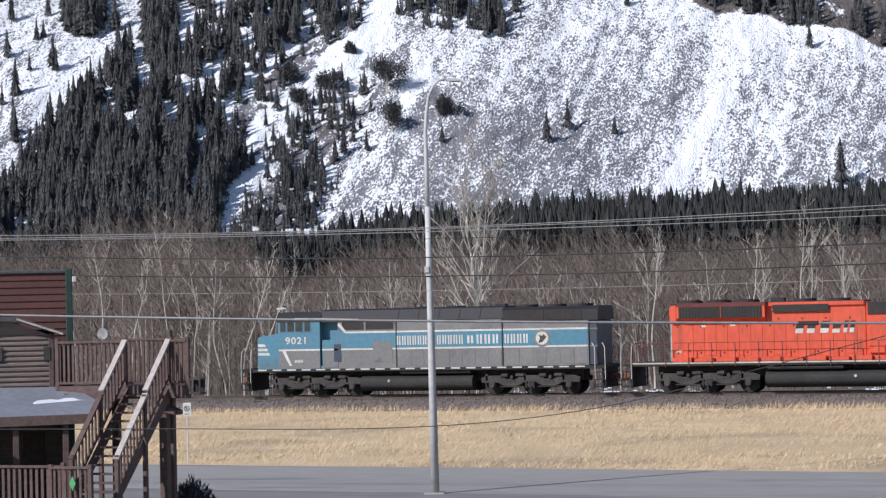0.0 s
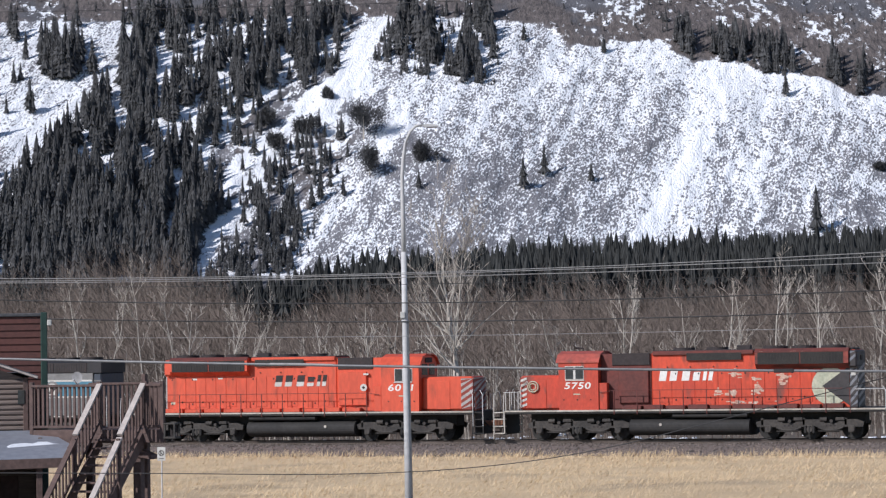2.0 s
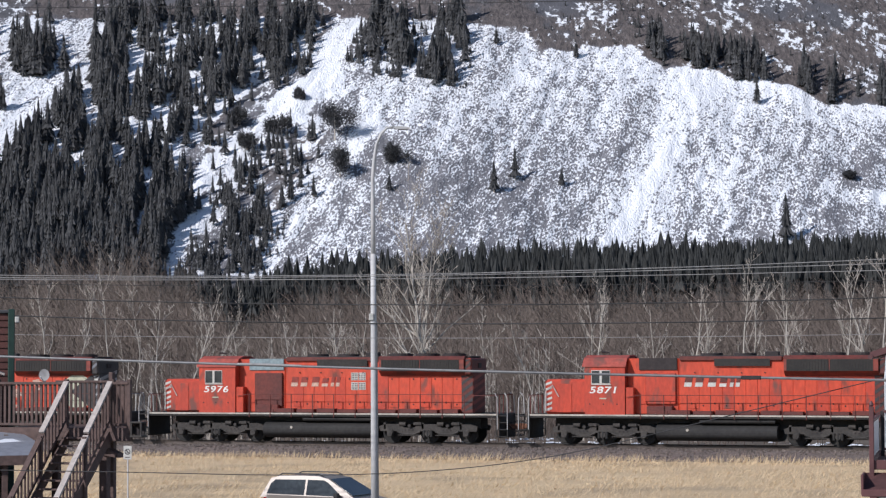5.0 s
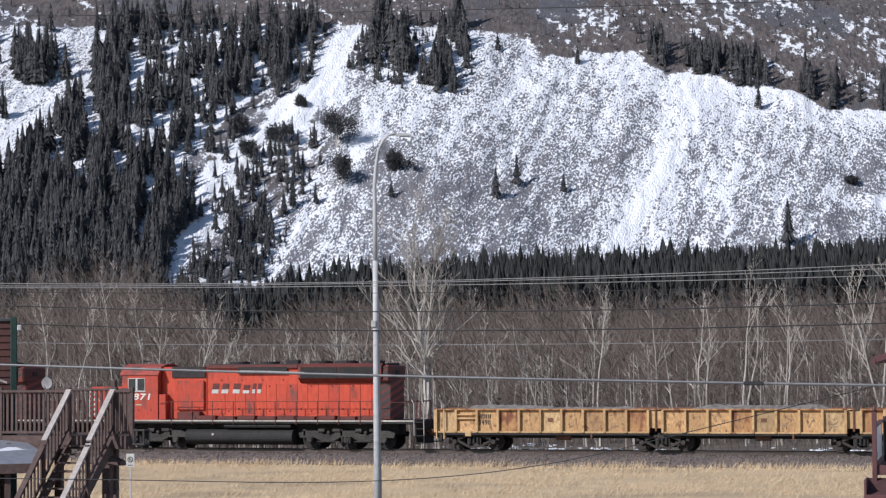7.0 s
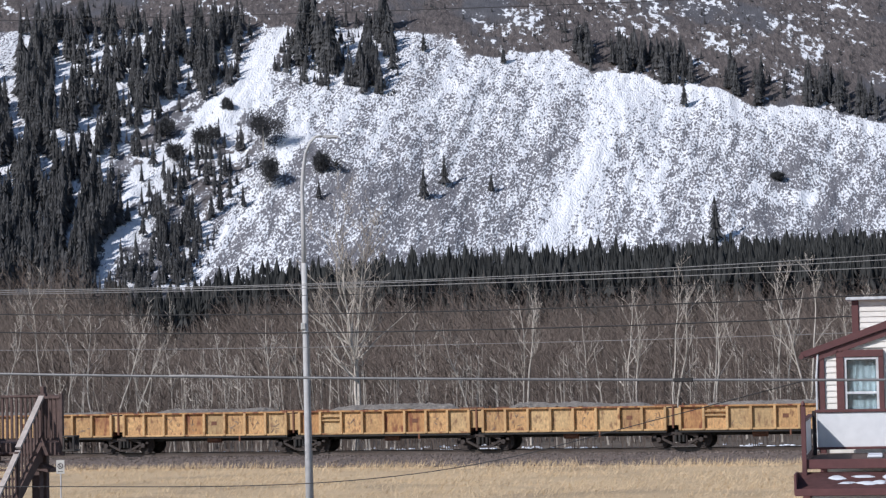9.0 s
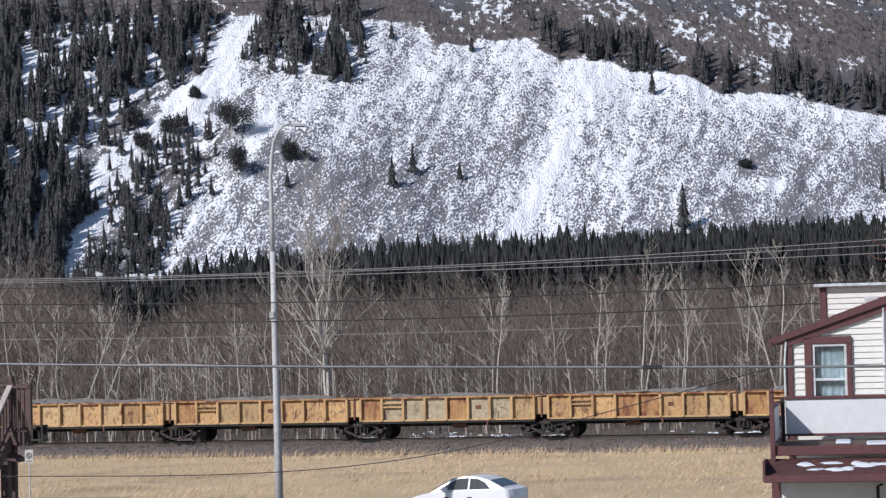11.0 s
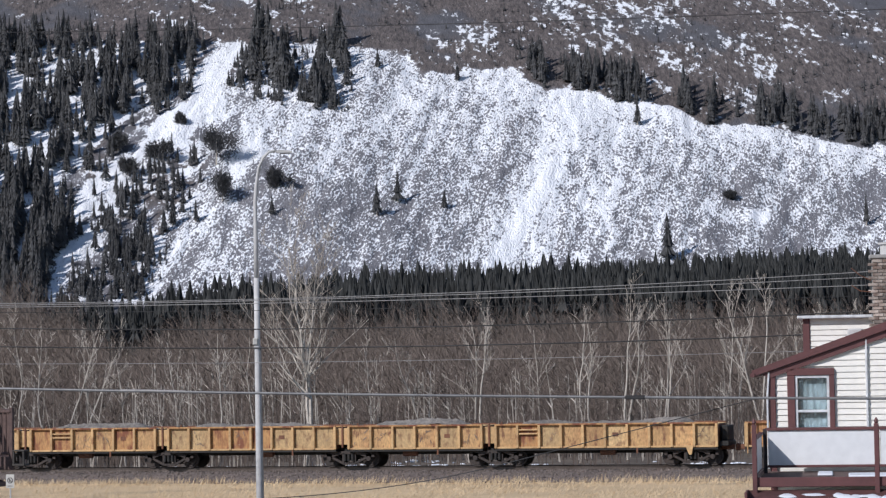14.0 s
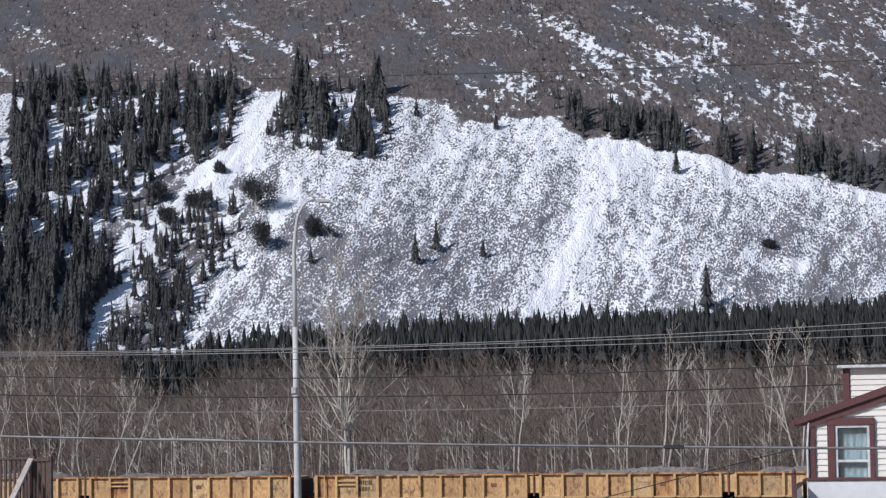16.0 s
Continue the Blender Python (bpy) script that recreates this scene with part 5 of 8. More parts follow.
    # cowl body
    g = Geo().prism([(-1.46, 1.45), (1.46, 1.45), (1.46, 3.86), (1.12, 4.40), (0.6, 4.48), (-0.6, 4.48), (-1.12, 4.40), (-1.46, 3.86)], 5.95, 15.0, "x")
    body = part("cowl_body", g, GREY_PAINT, ob, "silver grey cowl body")
    for a, c, z0, z1, m, n in ((6.0, 15.0, 2.49, 3.28, BLUE, "band"), (6.35, 15.0, 3.28, 3.37, WHITE, "stripe"), (5.97, 15.0, 2.40, 2.49, WHITE, "stripe")):
        part(n, Geo().box(a, c, -1.474, -1.455, z0, z1), m, body)
    part("recess_wall", Geo().box(4.95, 5.95, -0.95, 0.95, 1.45, 4.36), BLUE, ob)
    part("recess_floor", Geo().box(4.95, 5.95, -1.46, 1.46, 1.45, 1.60), GREY_PAINT, ob)
    part("locker_stripe", Geo().box(5.06, 5.96, -1.49, -1.468, 2.40, 2.49), WHITE, ob)
    part("band", Geo().prism([(5.97, 3.72), (5.97, 3.28), (6.40, 3.28)], -1.474, -1.455), BLUE, body)
    part("slash", Geo().prism([(5.97, 3.80), (5.97, 3.68), (6.34, 3.30), (6.44, 3.36), (6.10, 3.80)], -1.482, -1.46), WHITE, body)
    for a, c in ((6.20, 7.40), (7.52, 9.05)):
        part("intake_screen", Geo().box(a, c, -1.48, -1.455, 3.46, 3.86), SOOT, body, "dark intake screen")
    g = Geo()
    for s in (-1, 1):
        g.prism([(1.47 * s, 3.88), (1.13 * s, 4.42), (0.6 * s, 4.50), (0.0, 4.50), (0.0, 4.54), (0.6 * s, 4.54), (1.15 * s, 4.46), (1.50 * s, 3.89)], 4.95, 15.0, "x")
    part("roof", g, GREY_DARK, body, "dark grey sloped roof")
    for i in range(5):
        part("roof_seam", Geo().bar((9.3 + i * 1.12, -1.495, 3.92), (9.3 + i * 1.12, -1.15, 4.47), 0.03, 0.02), SOOT, body)
    for u in (9.18, 14.95):
        part("body_seam", Geo().box(u, u + 0.06, -1.482, -1.46, 1.47, 3.86), SOOT, body)
    for i in range(8):
        part("body_panel", Geo().box(9.35 + i * 0.70, 9.35 + i * 0.70 + 0.66, -1.472, -1.455, 1.55, 2.36, 0.006), GREY_PAINT, body)
    part("hatch", Geo().box(7.9, 9.0, -1.476, -1.455, 1.75, 2.85, 0.01), GREY_PAINT, body)
    letter_marks(body, 9.25, 11.25, 2.63, 3.10, -1.478, 7, 0.68, WHITE)
    letter_marks(body, 11.45, 12.95, 2.63, 3.10, -1.478, 5, 0.68, WHITE)
    letter_marks(body, 13.1, 13.45, 2.66, 3.06, -1.478, 1, 0.9, WHITE)
    letter_marks(body, 13.6, 14.9, 2.63, 3.10, -1.478, 3, 0.68, WHITE)
    # rear section
    rear = part("radiator_section", Geo().box(15.0, 19.55, -1.44, 1.44, 1.45, 3.74, 0.02), GREY_PAINT, ob)
    part("band", Geo().box(15.02, 19.5, -1.456, -1.435, 2.49, 3.28), BLUE, rear)
    for z in (3.28, 2.40):
        part("stripe", Geo().box(15.02, 19.5, -1.46, -1.435, z, z + 0.09), WHITE, rear)
    letter_marks(rear, 15.1, 16.45, 2.63, 3.10, -1.462, 4, 0.68, WHITE)
    d = part("emblem_disc", Geo().disc(17.1, -1.458, 2.86, 0.45, 0.02, 32), GREY_PAINT, rear, "round emblem, grey ring round white")
    part("emblem_face", Geo().disc(17.1, -1.47, 2.86, 0.33, 0.02, 32), WHITE, d)
    part("emblem_shape", Geo().prism([(16.9, 2.62), (17.12, 2.66), (17.34, 2.92), (17.2, 3.06), (17.08, 2.98), (16.92, 3.05), (17.0, 2.85)], -1.49, -1.47), STRIPE_DARK, d)
    for i in range(6):
        part("body_panel", Geo().box(15.2 + i * 0.72, 15.2 + i * 0.72 + 0.68, -1.452, -1.435, 1.55, 2.36, 0.006), GREY_PAINT, rear)
    top = part("radiator_housing", Geo().prism([(-1.46, 3.74), (-1.46, 4.3), (-1.2, 4.46), (1.2, 4.46), (1.46, 4.3), (1.46, 3.74)], 15.0, 20.06, "x"), GREY_DARK, ob, "dark radiator housing")
    for a, c in ((15.1, 17.2), (17.28, 19.2)):
        part("radiator_grille", Geo().box(a, c, -1.485, -1.455, 3.78, 4.28), SOOT, top)
        for i in range(12):
            u = a + 0.1 + i * (c - a - 0.15) / 12
            part("slat", Geo().box(u, u + 0.04, -1.495, -1.48, 3.80, 4.26), GREY_DARK, top)
    for u in (15.9, 17.4, 18.8):
        part("radiator_fan", Geo().disc(u, 0, 4.50, 0.6, 0.16, 20, "z"), SOOT, top)
    for u in (10.2, 12.0):
        part("brake_fan", Geo().disc(u, 0, 4.54, 0.5, 0.12, 20, "z"), SOOT, body)
    part("exhaust_stack", Geo().box(14.2, 14.8, -0.2, 0.2, 4.5, 4.66, 0.03), SOOT, body)
    end = part("rear_end", Geo().box(19.55, 20.02, -1.38, 1.38, 1.45, 3.74, 0.06), DARK_BLUE, ob, "dark navy rear end")
    part("stripe", Geo().box(19.58, 20.0, -1.392, -1.375, 3.28, 3.34), GREY_PAINT, end)
    part("stripe", Geo().box(19.58, 20.0, -1.392, -1.375, 2.40, 2.46), GREY_PAINT, end)


cowl_loco(-114.2)
hood_loco(-93.26, 1, RED_BRIGHT, "6011", "bright orange diesel locomotive facing backwards, faded black lettering", logo_6011, SOOT)
hood_loco(-72.28, -1, RED, "5750", "worn red diesel locomotive with a cream disc and peeling paint", logo_5750, SOOT, RED_WORN)
hood_loco(-51.30, -1, RED, "5976", "red diesel locomotive with a pale blue panel behind the cab", logo_5976, BLUE_PANEL, RED_WORN)
hood_loco(-30.32, -1, RED, "5871", "faded red diesel locomotive with dull lettering, last of five", logo_5871, SOOT, RED_WORN)


# ---- slot train ----
def heap_mesh(length, seed):
    """Gravel lying in a gondola, uneven and lumpy."""
    r = np.random.default_rng(seed)
    xs, ys = np.arange(0.35, length - 0.3, 0.16), np.linspace(-1.28, 1.28, 15)
    x, y = np.meshgrid(xs, ys)
    ends = np.minimum(x - 0.3, length - 0.3 - x)
    z = 1.86 + step(ends, 0.2, 1.8) * (0.46 - 0.16 * np.abs(y)) * (0.55 + 0.75 * cloud(x / 2.2, y / 3, 2, seed)) + r.normal(0, 0.025, x.shape)
    h, w = x.shape
    i = np.arange(h * w).reshape(h, w)
    f = np.stack([i[:-1, :-1], i[:-1, 1:], i[1:, 1:], i[1:, :-1]], -1).reshape(-1, 4)
    return bulk_mesh(np.stack([x, y, z], -1).reshape(-1, 3), f, GRAVEL_LOAD)


GRAFFITI = material("faded_graffiti_paint", (0.15, 0.10, 0.075), (0.34, 0.25, 0.17), 2.0, 0.7, 0.7)
YELLOW_PALE = material("bleached_yellow_paint", (0.47, 0.40, 0.27), (0.38, 0.30, 0.19), 1.8, 0.7, 0.65, fine=7, grain=0.25, stain=(0.22, 0.15, 0.10), stain_scale=2.4, stain_at=0.56)


def gondola(s0, s1, seed, first=False, last=False, paint=None, number=""):
    """One trough of the articulated slot train, with ribs, top rail and gravel."""
    r = np.random.default_rng(seed)
    length = s1 - s0
    a, c = (0.0 if first else 0.32), (length if last else length - 0.32)
    look_ = "bleached yellow" if paint is YELLOW_PALE else "rust-stained yellow"
    ob = thing("gondola_car", f"{look_} ribbed gondola with a gravel load", "railcar", "gondolas of the slot train")
    VEHICLES.append((ob, s0))
    skin = paint or YELLOW
    for s in (-1, 1):
        part("top_rail", Geo().box(a, c, 1.33 * s, 1.47 * s, 2.04, 2.13, 0.015), RUST if s > 0 else YELLOW_RUSTY, ob)
        part("bottom_sill", Geo().box(a, c, 1.33 * s, 1.45 * s, 0.90, 0.99, 0.012), YELLOW_RIB, ob)
        ribs = max(6, round((c - a) / 1.17))
        bay = (c - a - 0.10) / ribs
        for i in range(ribs):
            coat = skin if r.random() < 0.56 else (YELLOW_SCUFFED if r.random() < 0.66 else YELLOW_RUSTY)
            part("side_panel", shared(MESHES, ("bay", round(bay, 3), coat.name), lambda: mesh_of(Geo().box(0, bay, -0.02, 0.02, 0.98, 2.06), coat)), coat, ob).location = (a + 0.05 + i * bay, 1.30 * s, 0)
        for i in range(ribs + 1):
            x = a + 0.05 + i * (c - a - 0.10) / ribs
            part("rib", shared(MESHES, "rib", lambda: mesh_of(Geo().box(-0.065, 0.065, -0.09, 0.09, 0.92, 2.06, 0.015), YELLOW_RIB)), YELLOW_RIB, ob).location = (x, 1.40 * s, 0)
    for x in (a + 0.02, c - 0.02):
        part("end_wall", Geo().box(x - 0.02, x + 0.02, -1.34, 1.34, 0.95, 2.04), RUST, ob)
    part("floor", Geo().box(a, c, -1.34, 1.34, 0.86, 0.94).box(a + 0.3, c - 0.3, -0.5, 0.5, 0.62, 0.88).box(a, c, -1.42, -1.2, 0.80, 0.90), BLACK, ob)
    part("gravel", heap_mesh(length, seed), GRAVEL_LOAD, ob, "heap of grey gravel")
    # small plates, stencils and scrawls in the panels
    pitch = (c - a - 0.10) / ribs
    g = Geo()
    k = int(r.integers(4, ribs - 1))
    x = a + 0.05 + k * pitch
    part("plate", Geo().box(x + 0.36, x + 0.66, -1.332, -1.318, 1.46, 1.66, 0.005), RUST, ob, "dark label plate")
    g = Geo()
    for i in range(ribs):
        x = a + 0.05 + i * pitch
        if r.random() < 0.6 and i != k:
            n = int(r.integers(4, 11))
            for j in range(n):
                o = Vector((x + r.uniform(0.25, pitch - 0.3), -1.324 - 0.0012 * j, r.uniform(1.15, 1.85)))
                g.bar(o, o + Vector((r.normal(0, 0.14), 0, r.normal(0, 0.14) + 0.01)), 0.012, r.uniform(0.02, 0.055))
    if g.v:
        tagged(part("scrawl", g, GRAFFITI, ob, "faded scrawls"), "faded scrawls", kind="stuff")
    if r.random() < 0.7 or first:
        x = a + 0.05 + pitch
        part("step_bar", Geo().box(x + 0.08, x + pitch - 0.08, -1.46, -1.40, 1.60, 1.67).box(x + 0.08, x + pitch - 0.08, -1.46, -1.40, 1.80, 1.86), YELLOW_RIB, ob)
    x = a + (c - a) * r.uniform(0.4, 0.6)
    part("brake_reservoir", Geo().disc(x, -1.0, 0.70, 0.16, 0.75, 12, "x"), RUST, ob)
    part("hanging_bracket", Geo().box(x + 1.5, x + 1.58, -1.44, -1.38, 0.62, 0.95), RUST, ob)
    if first:
        lettering(number, 0.34, SOOT, ob, a + 2.65, -1.328, 1.42, "number", 0, 0.62) if number else part("number_marks", bars(Geo(), a + 2.35, a + 2.95, 1.30, 1.52, -1.328, 4, 0.7), SOOT, ob, "plain dark marks")
        part("mark", bars(Geo(), a + 2.25, a + 3.05, 1.62, 1.84, -1.328, 4, 0.7), SOOT, ob, "plain dark marks")
        part("sill_bracket", Geo().box(a + 1.65, a + 1.98, -1.48, -1.38, 0.72, 1.0, 0.02), YELLOW_RIB, ob)
        truck(ob, 2.05, (1.02, 3.08), 0.45, False)
        part("coupler", Geo().box(-0.55, 0.1, -0.13, 0.13, 0.74, 1.0, 0.04).box(-0.65, -0.4, -0.19, 0.19, 0.70, 1.04, 0.05), RUST, ob)
        part("ladder", Geo().box(0.1, 0.16, -1.5, -1.46, 0.6, 2.1).box(0.5, 0.56, -1.5, -1.46, 0.6, 2.1), YELLOW_RIB, ob)
    if last:
        truck(ob, length - 1.35, (length - 2.4, length - 0.3), 0.45, False)
        part("coupler", Geo().box(length - 0.1, length + 0.62, -0.13, 0.13, 0.74, 1.0, 0.04), RUST, ob)
        part("end_platform", Geo().box(length, length + 0.5, -1.2, 1.2, 0.95, 1.2, 0.03).box(length + 0.1, length + 0.45, -0.9, 0.9, 1.2, 1.95, 0.05), BLACK, ob)
        part("sill_bracket", Geo().prism([(length - 1.6, 1.0), (length - 1.2, 1.0), (length - 1.3, 0.55), (length - 1.42, 0.55)], -1.48, -1.38), YELLOW_RIB, ob)
    else:
        truck(ob, length + 0.3, (length - 0.75, length + 1.35), 0.45, False)
        part("link", Geo().box(length - 0.34, length + 0.34, -0.6, 0.6, 0.7, 1.9, 0.05), BLACK, ob, "dark articulation")
        for s in (-1, 1):
            part("link_post", Geo().box(length - 0.05, length + 0.05, 1.28 * s, 1.36 * s, 1.0, 2.18, 0.02), RUST, ob)
        part("link_plate", Geo().box(length - 0.32, length + 0.32, -1.30, -1.24, 1.15, 2.0, 0.02), YELLOW_RIB, ob)


YELLOW_SCUFFED = material("scuffed_yellow_paint", (0.55, 0.385, 0.195), (0.42, 0.275, 0.135), 1.3, 0.7, 0.75, fine=7, grain=0.3, stain=(0.24, 0.14, 0.075), stain_scale=2.6, stain_at=0.54, vary=0.2, stretch=(1.6, 1, 0.8))
YELLOW_RUSTY = material("rusting_yellow_paint", (0.50, 0.28, 0.11), (0.36, 0.18, 0.075), 0.9, 0.7, 0.7, fine=7, grain=0.3, stain=(0.20, 0.068, 0.033), stain_scale=1.6, stain_at=0.50, stretch=(1.8, 1, 0.7))
JOINTS = (-9.1, 2.45, 12.25, 22.05, 32.1, 42.2, 52.0, 61.8, 69.55, 79.35, 87.05, 98.57)
for i, (s0, s1) in enumerate(zip(JOINTS, JOINTS[1:])):
    gondola(s0, s1, 300 + i, i == 0, i == 10, YELLOW_PALE if i == 5 else YELLOW_RUSTY if i in (8,) else None, "3490" if i == 0 else "")
SECOND = (99.9, 111.42, 121.2, 131.0)
for i, (s0, s1) in enumerate(zip(SECOND, SECOND[1:])):
    gondola(s0, s1, 330 + i, i == 0, i == 2)


# ---- roadside ----
LAMP_GLASS = material("lamp_lens", (0.30, 0.30, 0.28), (0.22, 0.22, 0.21), 3.0, 0.5, 0.2)
LAMP_DARK = material("grey_lamp_housing", (0.13, 0.13, 0.135), (0.10, 0.10, 0.105), 2.0, 0.6, 0.5)
CONCRETE = material("pale_concrete", (0.34, 0.33, 0.31), (0.27, 0.26, 0.25), 0.8, 0.6, 0.9, fine=8, grain=0.2)


def street_lamp():
    ob = thing("street_lamp", "tall galvanised street lamp with a curved arm, beside the road", "lamp", at=pose(-23.64, 66.11, 0, 0, -0.25, VIEW))
    part("base", Geo().box(-0.3, 0.3, -0.3, 0.3, -0.1, 0.06, 0.03), CONCRETE, ob, "concrete footing")
    part("pole", Geo().tube([(0, 0, 0.05), (0, 0, 3.5), (0, 0, 6.4), (0, 0, 8.3)], [0.110, 0.096, 0.085, 0.078], 12), GALV, ob, smooth=True)
    part("arm", Geo().tube([(0, 0, 8.25), (0, 0, 9.6), (0.0, 0, 10.5), (0.04, 0, 11.0), (0.12, 0, 11.45), (0.24, 0, 11.78), (0.42, 0, 11.95), (0.66, 0, 11.98)], [0.070, 0.063, 0.057, 0.053, 0.050, 0.046, 0.042, 0.038], 10), GALV, ob, smooth=True)
    head = part("lamp_head", Geo().prism([(0.60, 11.955), (0.72, 12.0), (0.98, 11.985), (1.10, 11.945), (1.06, 11.92), (0.70, 11.91)], -0.08, 0.08), GALV, ob, "grey cobra-head lamp")
    part("lens", Geo().box(0.74, 1.02, -0.065, 0.065, 11.89, 11.915, 0.008), LAMP_GLASS, head)
    part("junction_box", Geo().box(-0.13, 0.01, -0.13, 0.01, 6.38, 6.58, 0.02), WHITE, ob, "white junction box")
    part("clamp", Geo().disc(0, 0, 6.30, 0.112, 0.05, 12, "z"), GALV, ob)
    # narrow dark strip down the right edge of the pole
    part("cable_guard", Geo().tube([(0.115, -0.06, 0.1), (0.10, -0.055, 3.4), (0.092, -0.05, 6.3)], 0.018, 6), LAMP_DARK, ob)


def road_sign():
    ob = thing("road_sign", "small white no-parking sign on a thin post", "sign", at=pose(-37.58, 79.0, 0.02, 0, 0, 8))
    part("post", Geo().tube([(0, 0, -0.2), (0, 0, 2.1)], 0.028, 8), GALV, ob)
    plate = part("plate", Geo().box(-0.15, 0.15, -0.04, -0.028, 1.66, 2.14, 0.004), WHITE, ob)
    g = Geo()
    for j in range(20):
        a, c = 2 * math.pi * j / 20, 2 * math.pi * (j + 1) / 20
        p = [(0.105 * math.cos(a), 1.93 + 0.105 * math.sin(a)), (0.105 * math.cos(c), 1.93 + 0.105 * math.sin(c)), (0.078 * math.cos(c), 1.93 + 0.078 * math.sin(c)), (0.078 * math.cos(a), 1.93 + 0.078 * math.sin(a))]
        g.prism(p, -0.046, -0.040)
    g.bar((-0.07, -0.043, 2.0), (0.07, -0.043, 1.86), 0.006, 0.026)
    part("ring", g, SOOT, plate, "dark prohibition ring")
    part("symbol", Geo().box(-0.03, -0.005, -0.045, -0.04, 1.87, 1.99), SOOT, plate)
    part("arrow", Geo().box(-0.09, 0.09, -0.045, -0.04, 1.72, 1.745), SOOT, plate)


def shrub():
    """A low dark evergreen shrub."""
    r = np.random.default_rng(12)
    ob = thing("shrub", "low dark evergreen shrub beside the building", "shrub", at=pose(-28.45, 60.0, 0))
    n = 2600
    a, q, z = r.uniform(0, 6.28, n), np.sqrt(r.random(n)), r.random(n)
    rad = 0.78 * q * (0.75 + 0.25 * np.sin(3 * a)) * (1.05 - 0.45 * z)
    p = np.stack([rad * np.cos(a), rad * np.sin(a), 0.04 + z * (0.95 - 0.40 * q) * (0.85 + 0.2 * np.sin(5 * a))], 1)
    t = r.uniform(0, 6.28, n)
    s = r.uniform(0.03, 0.06, n)
    off = np.stack([np.cos(t) * s * 0.5, np.sin(t) * s * 0.5, 0 * s], 1)
    tip = p + np.stack([r.normal(0, 0.05, n), r.normal(0, 0.05, n), s * 2.6], 1)
    v = np.stack([p - off, p + off, tip], 1).reshape(-1, 3)
    part("foliage", bulk_mesh(v, np.arange(3 * n).reshape(-1, 3), CONIFER), CONIFER, ob)
    g = Geo()
    for j in range(7):
        b = 2 * math.pi * j / 7
        g.tube([(0, 0, -0.05), (0.3 * math.cos(b), 0.3 * math.sin(b), 0.35), (0.5 * math.cos(b), 0.5 * math.sin(b), 0.6)], [0.03, 0.02, 0.008], 5)
    part("stems", g, BARK, ob)


def snow_patches():
    """Broken remnants of snow at the wood's edge."""
    r = np.random.default_rng(77)
    g = Geo()
    for x0, y0 in ((-39.1, 132.4), (-22.7, 134.5), (-42.1, 135.0), (-40.0, 138.5), (-32.5, 131.6), (-20.0, 131.5), (-52.0, 130.5), (-34.5, 135.0)):
        for _ in range(11):
            x, y, a, c = x0 + r.normal(0, 1.3), y0 + r.normal(0, 1.0), r.uniform(0.10, 0.34), r.uniform(0.1, 0.3)
            rim = 9
            pts = [(x + a * f * math.cos(6.283 * j / rim) * r.uniform(0.7, 1.3), y + c * f * math.sin(6.283 * j / rim) * r.uniform(0.7, 1.3), 0.24 + h) for f, h in ((1.0, 0.0), (0.6, 0.12)) for j in range(rim)]
            g.add(pts, [(j, (j + 1) % rim, rim + (j + 1) % rim, rim + j) for j in range(rim)] + [tuple(range(rim, 2 * rim))])
    tagged(part("snow_remnants", g, SNOW), "broken remnants of old snow at the wood's edge", "snow", kind="stuff")


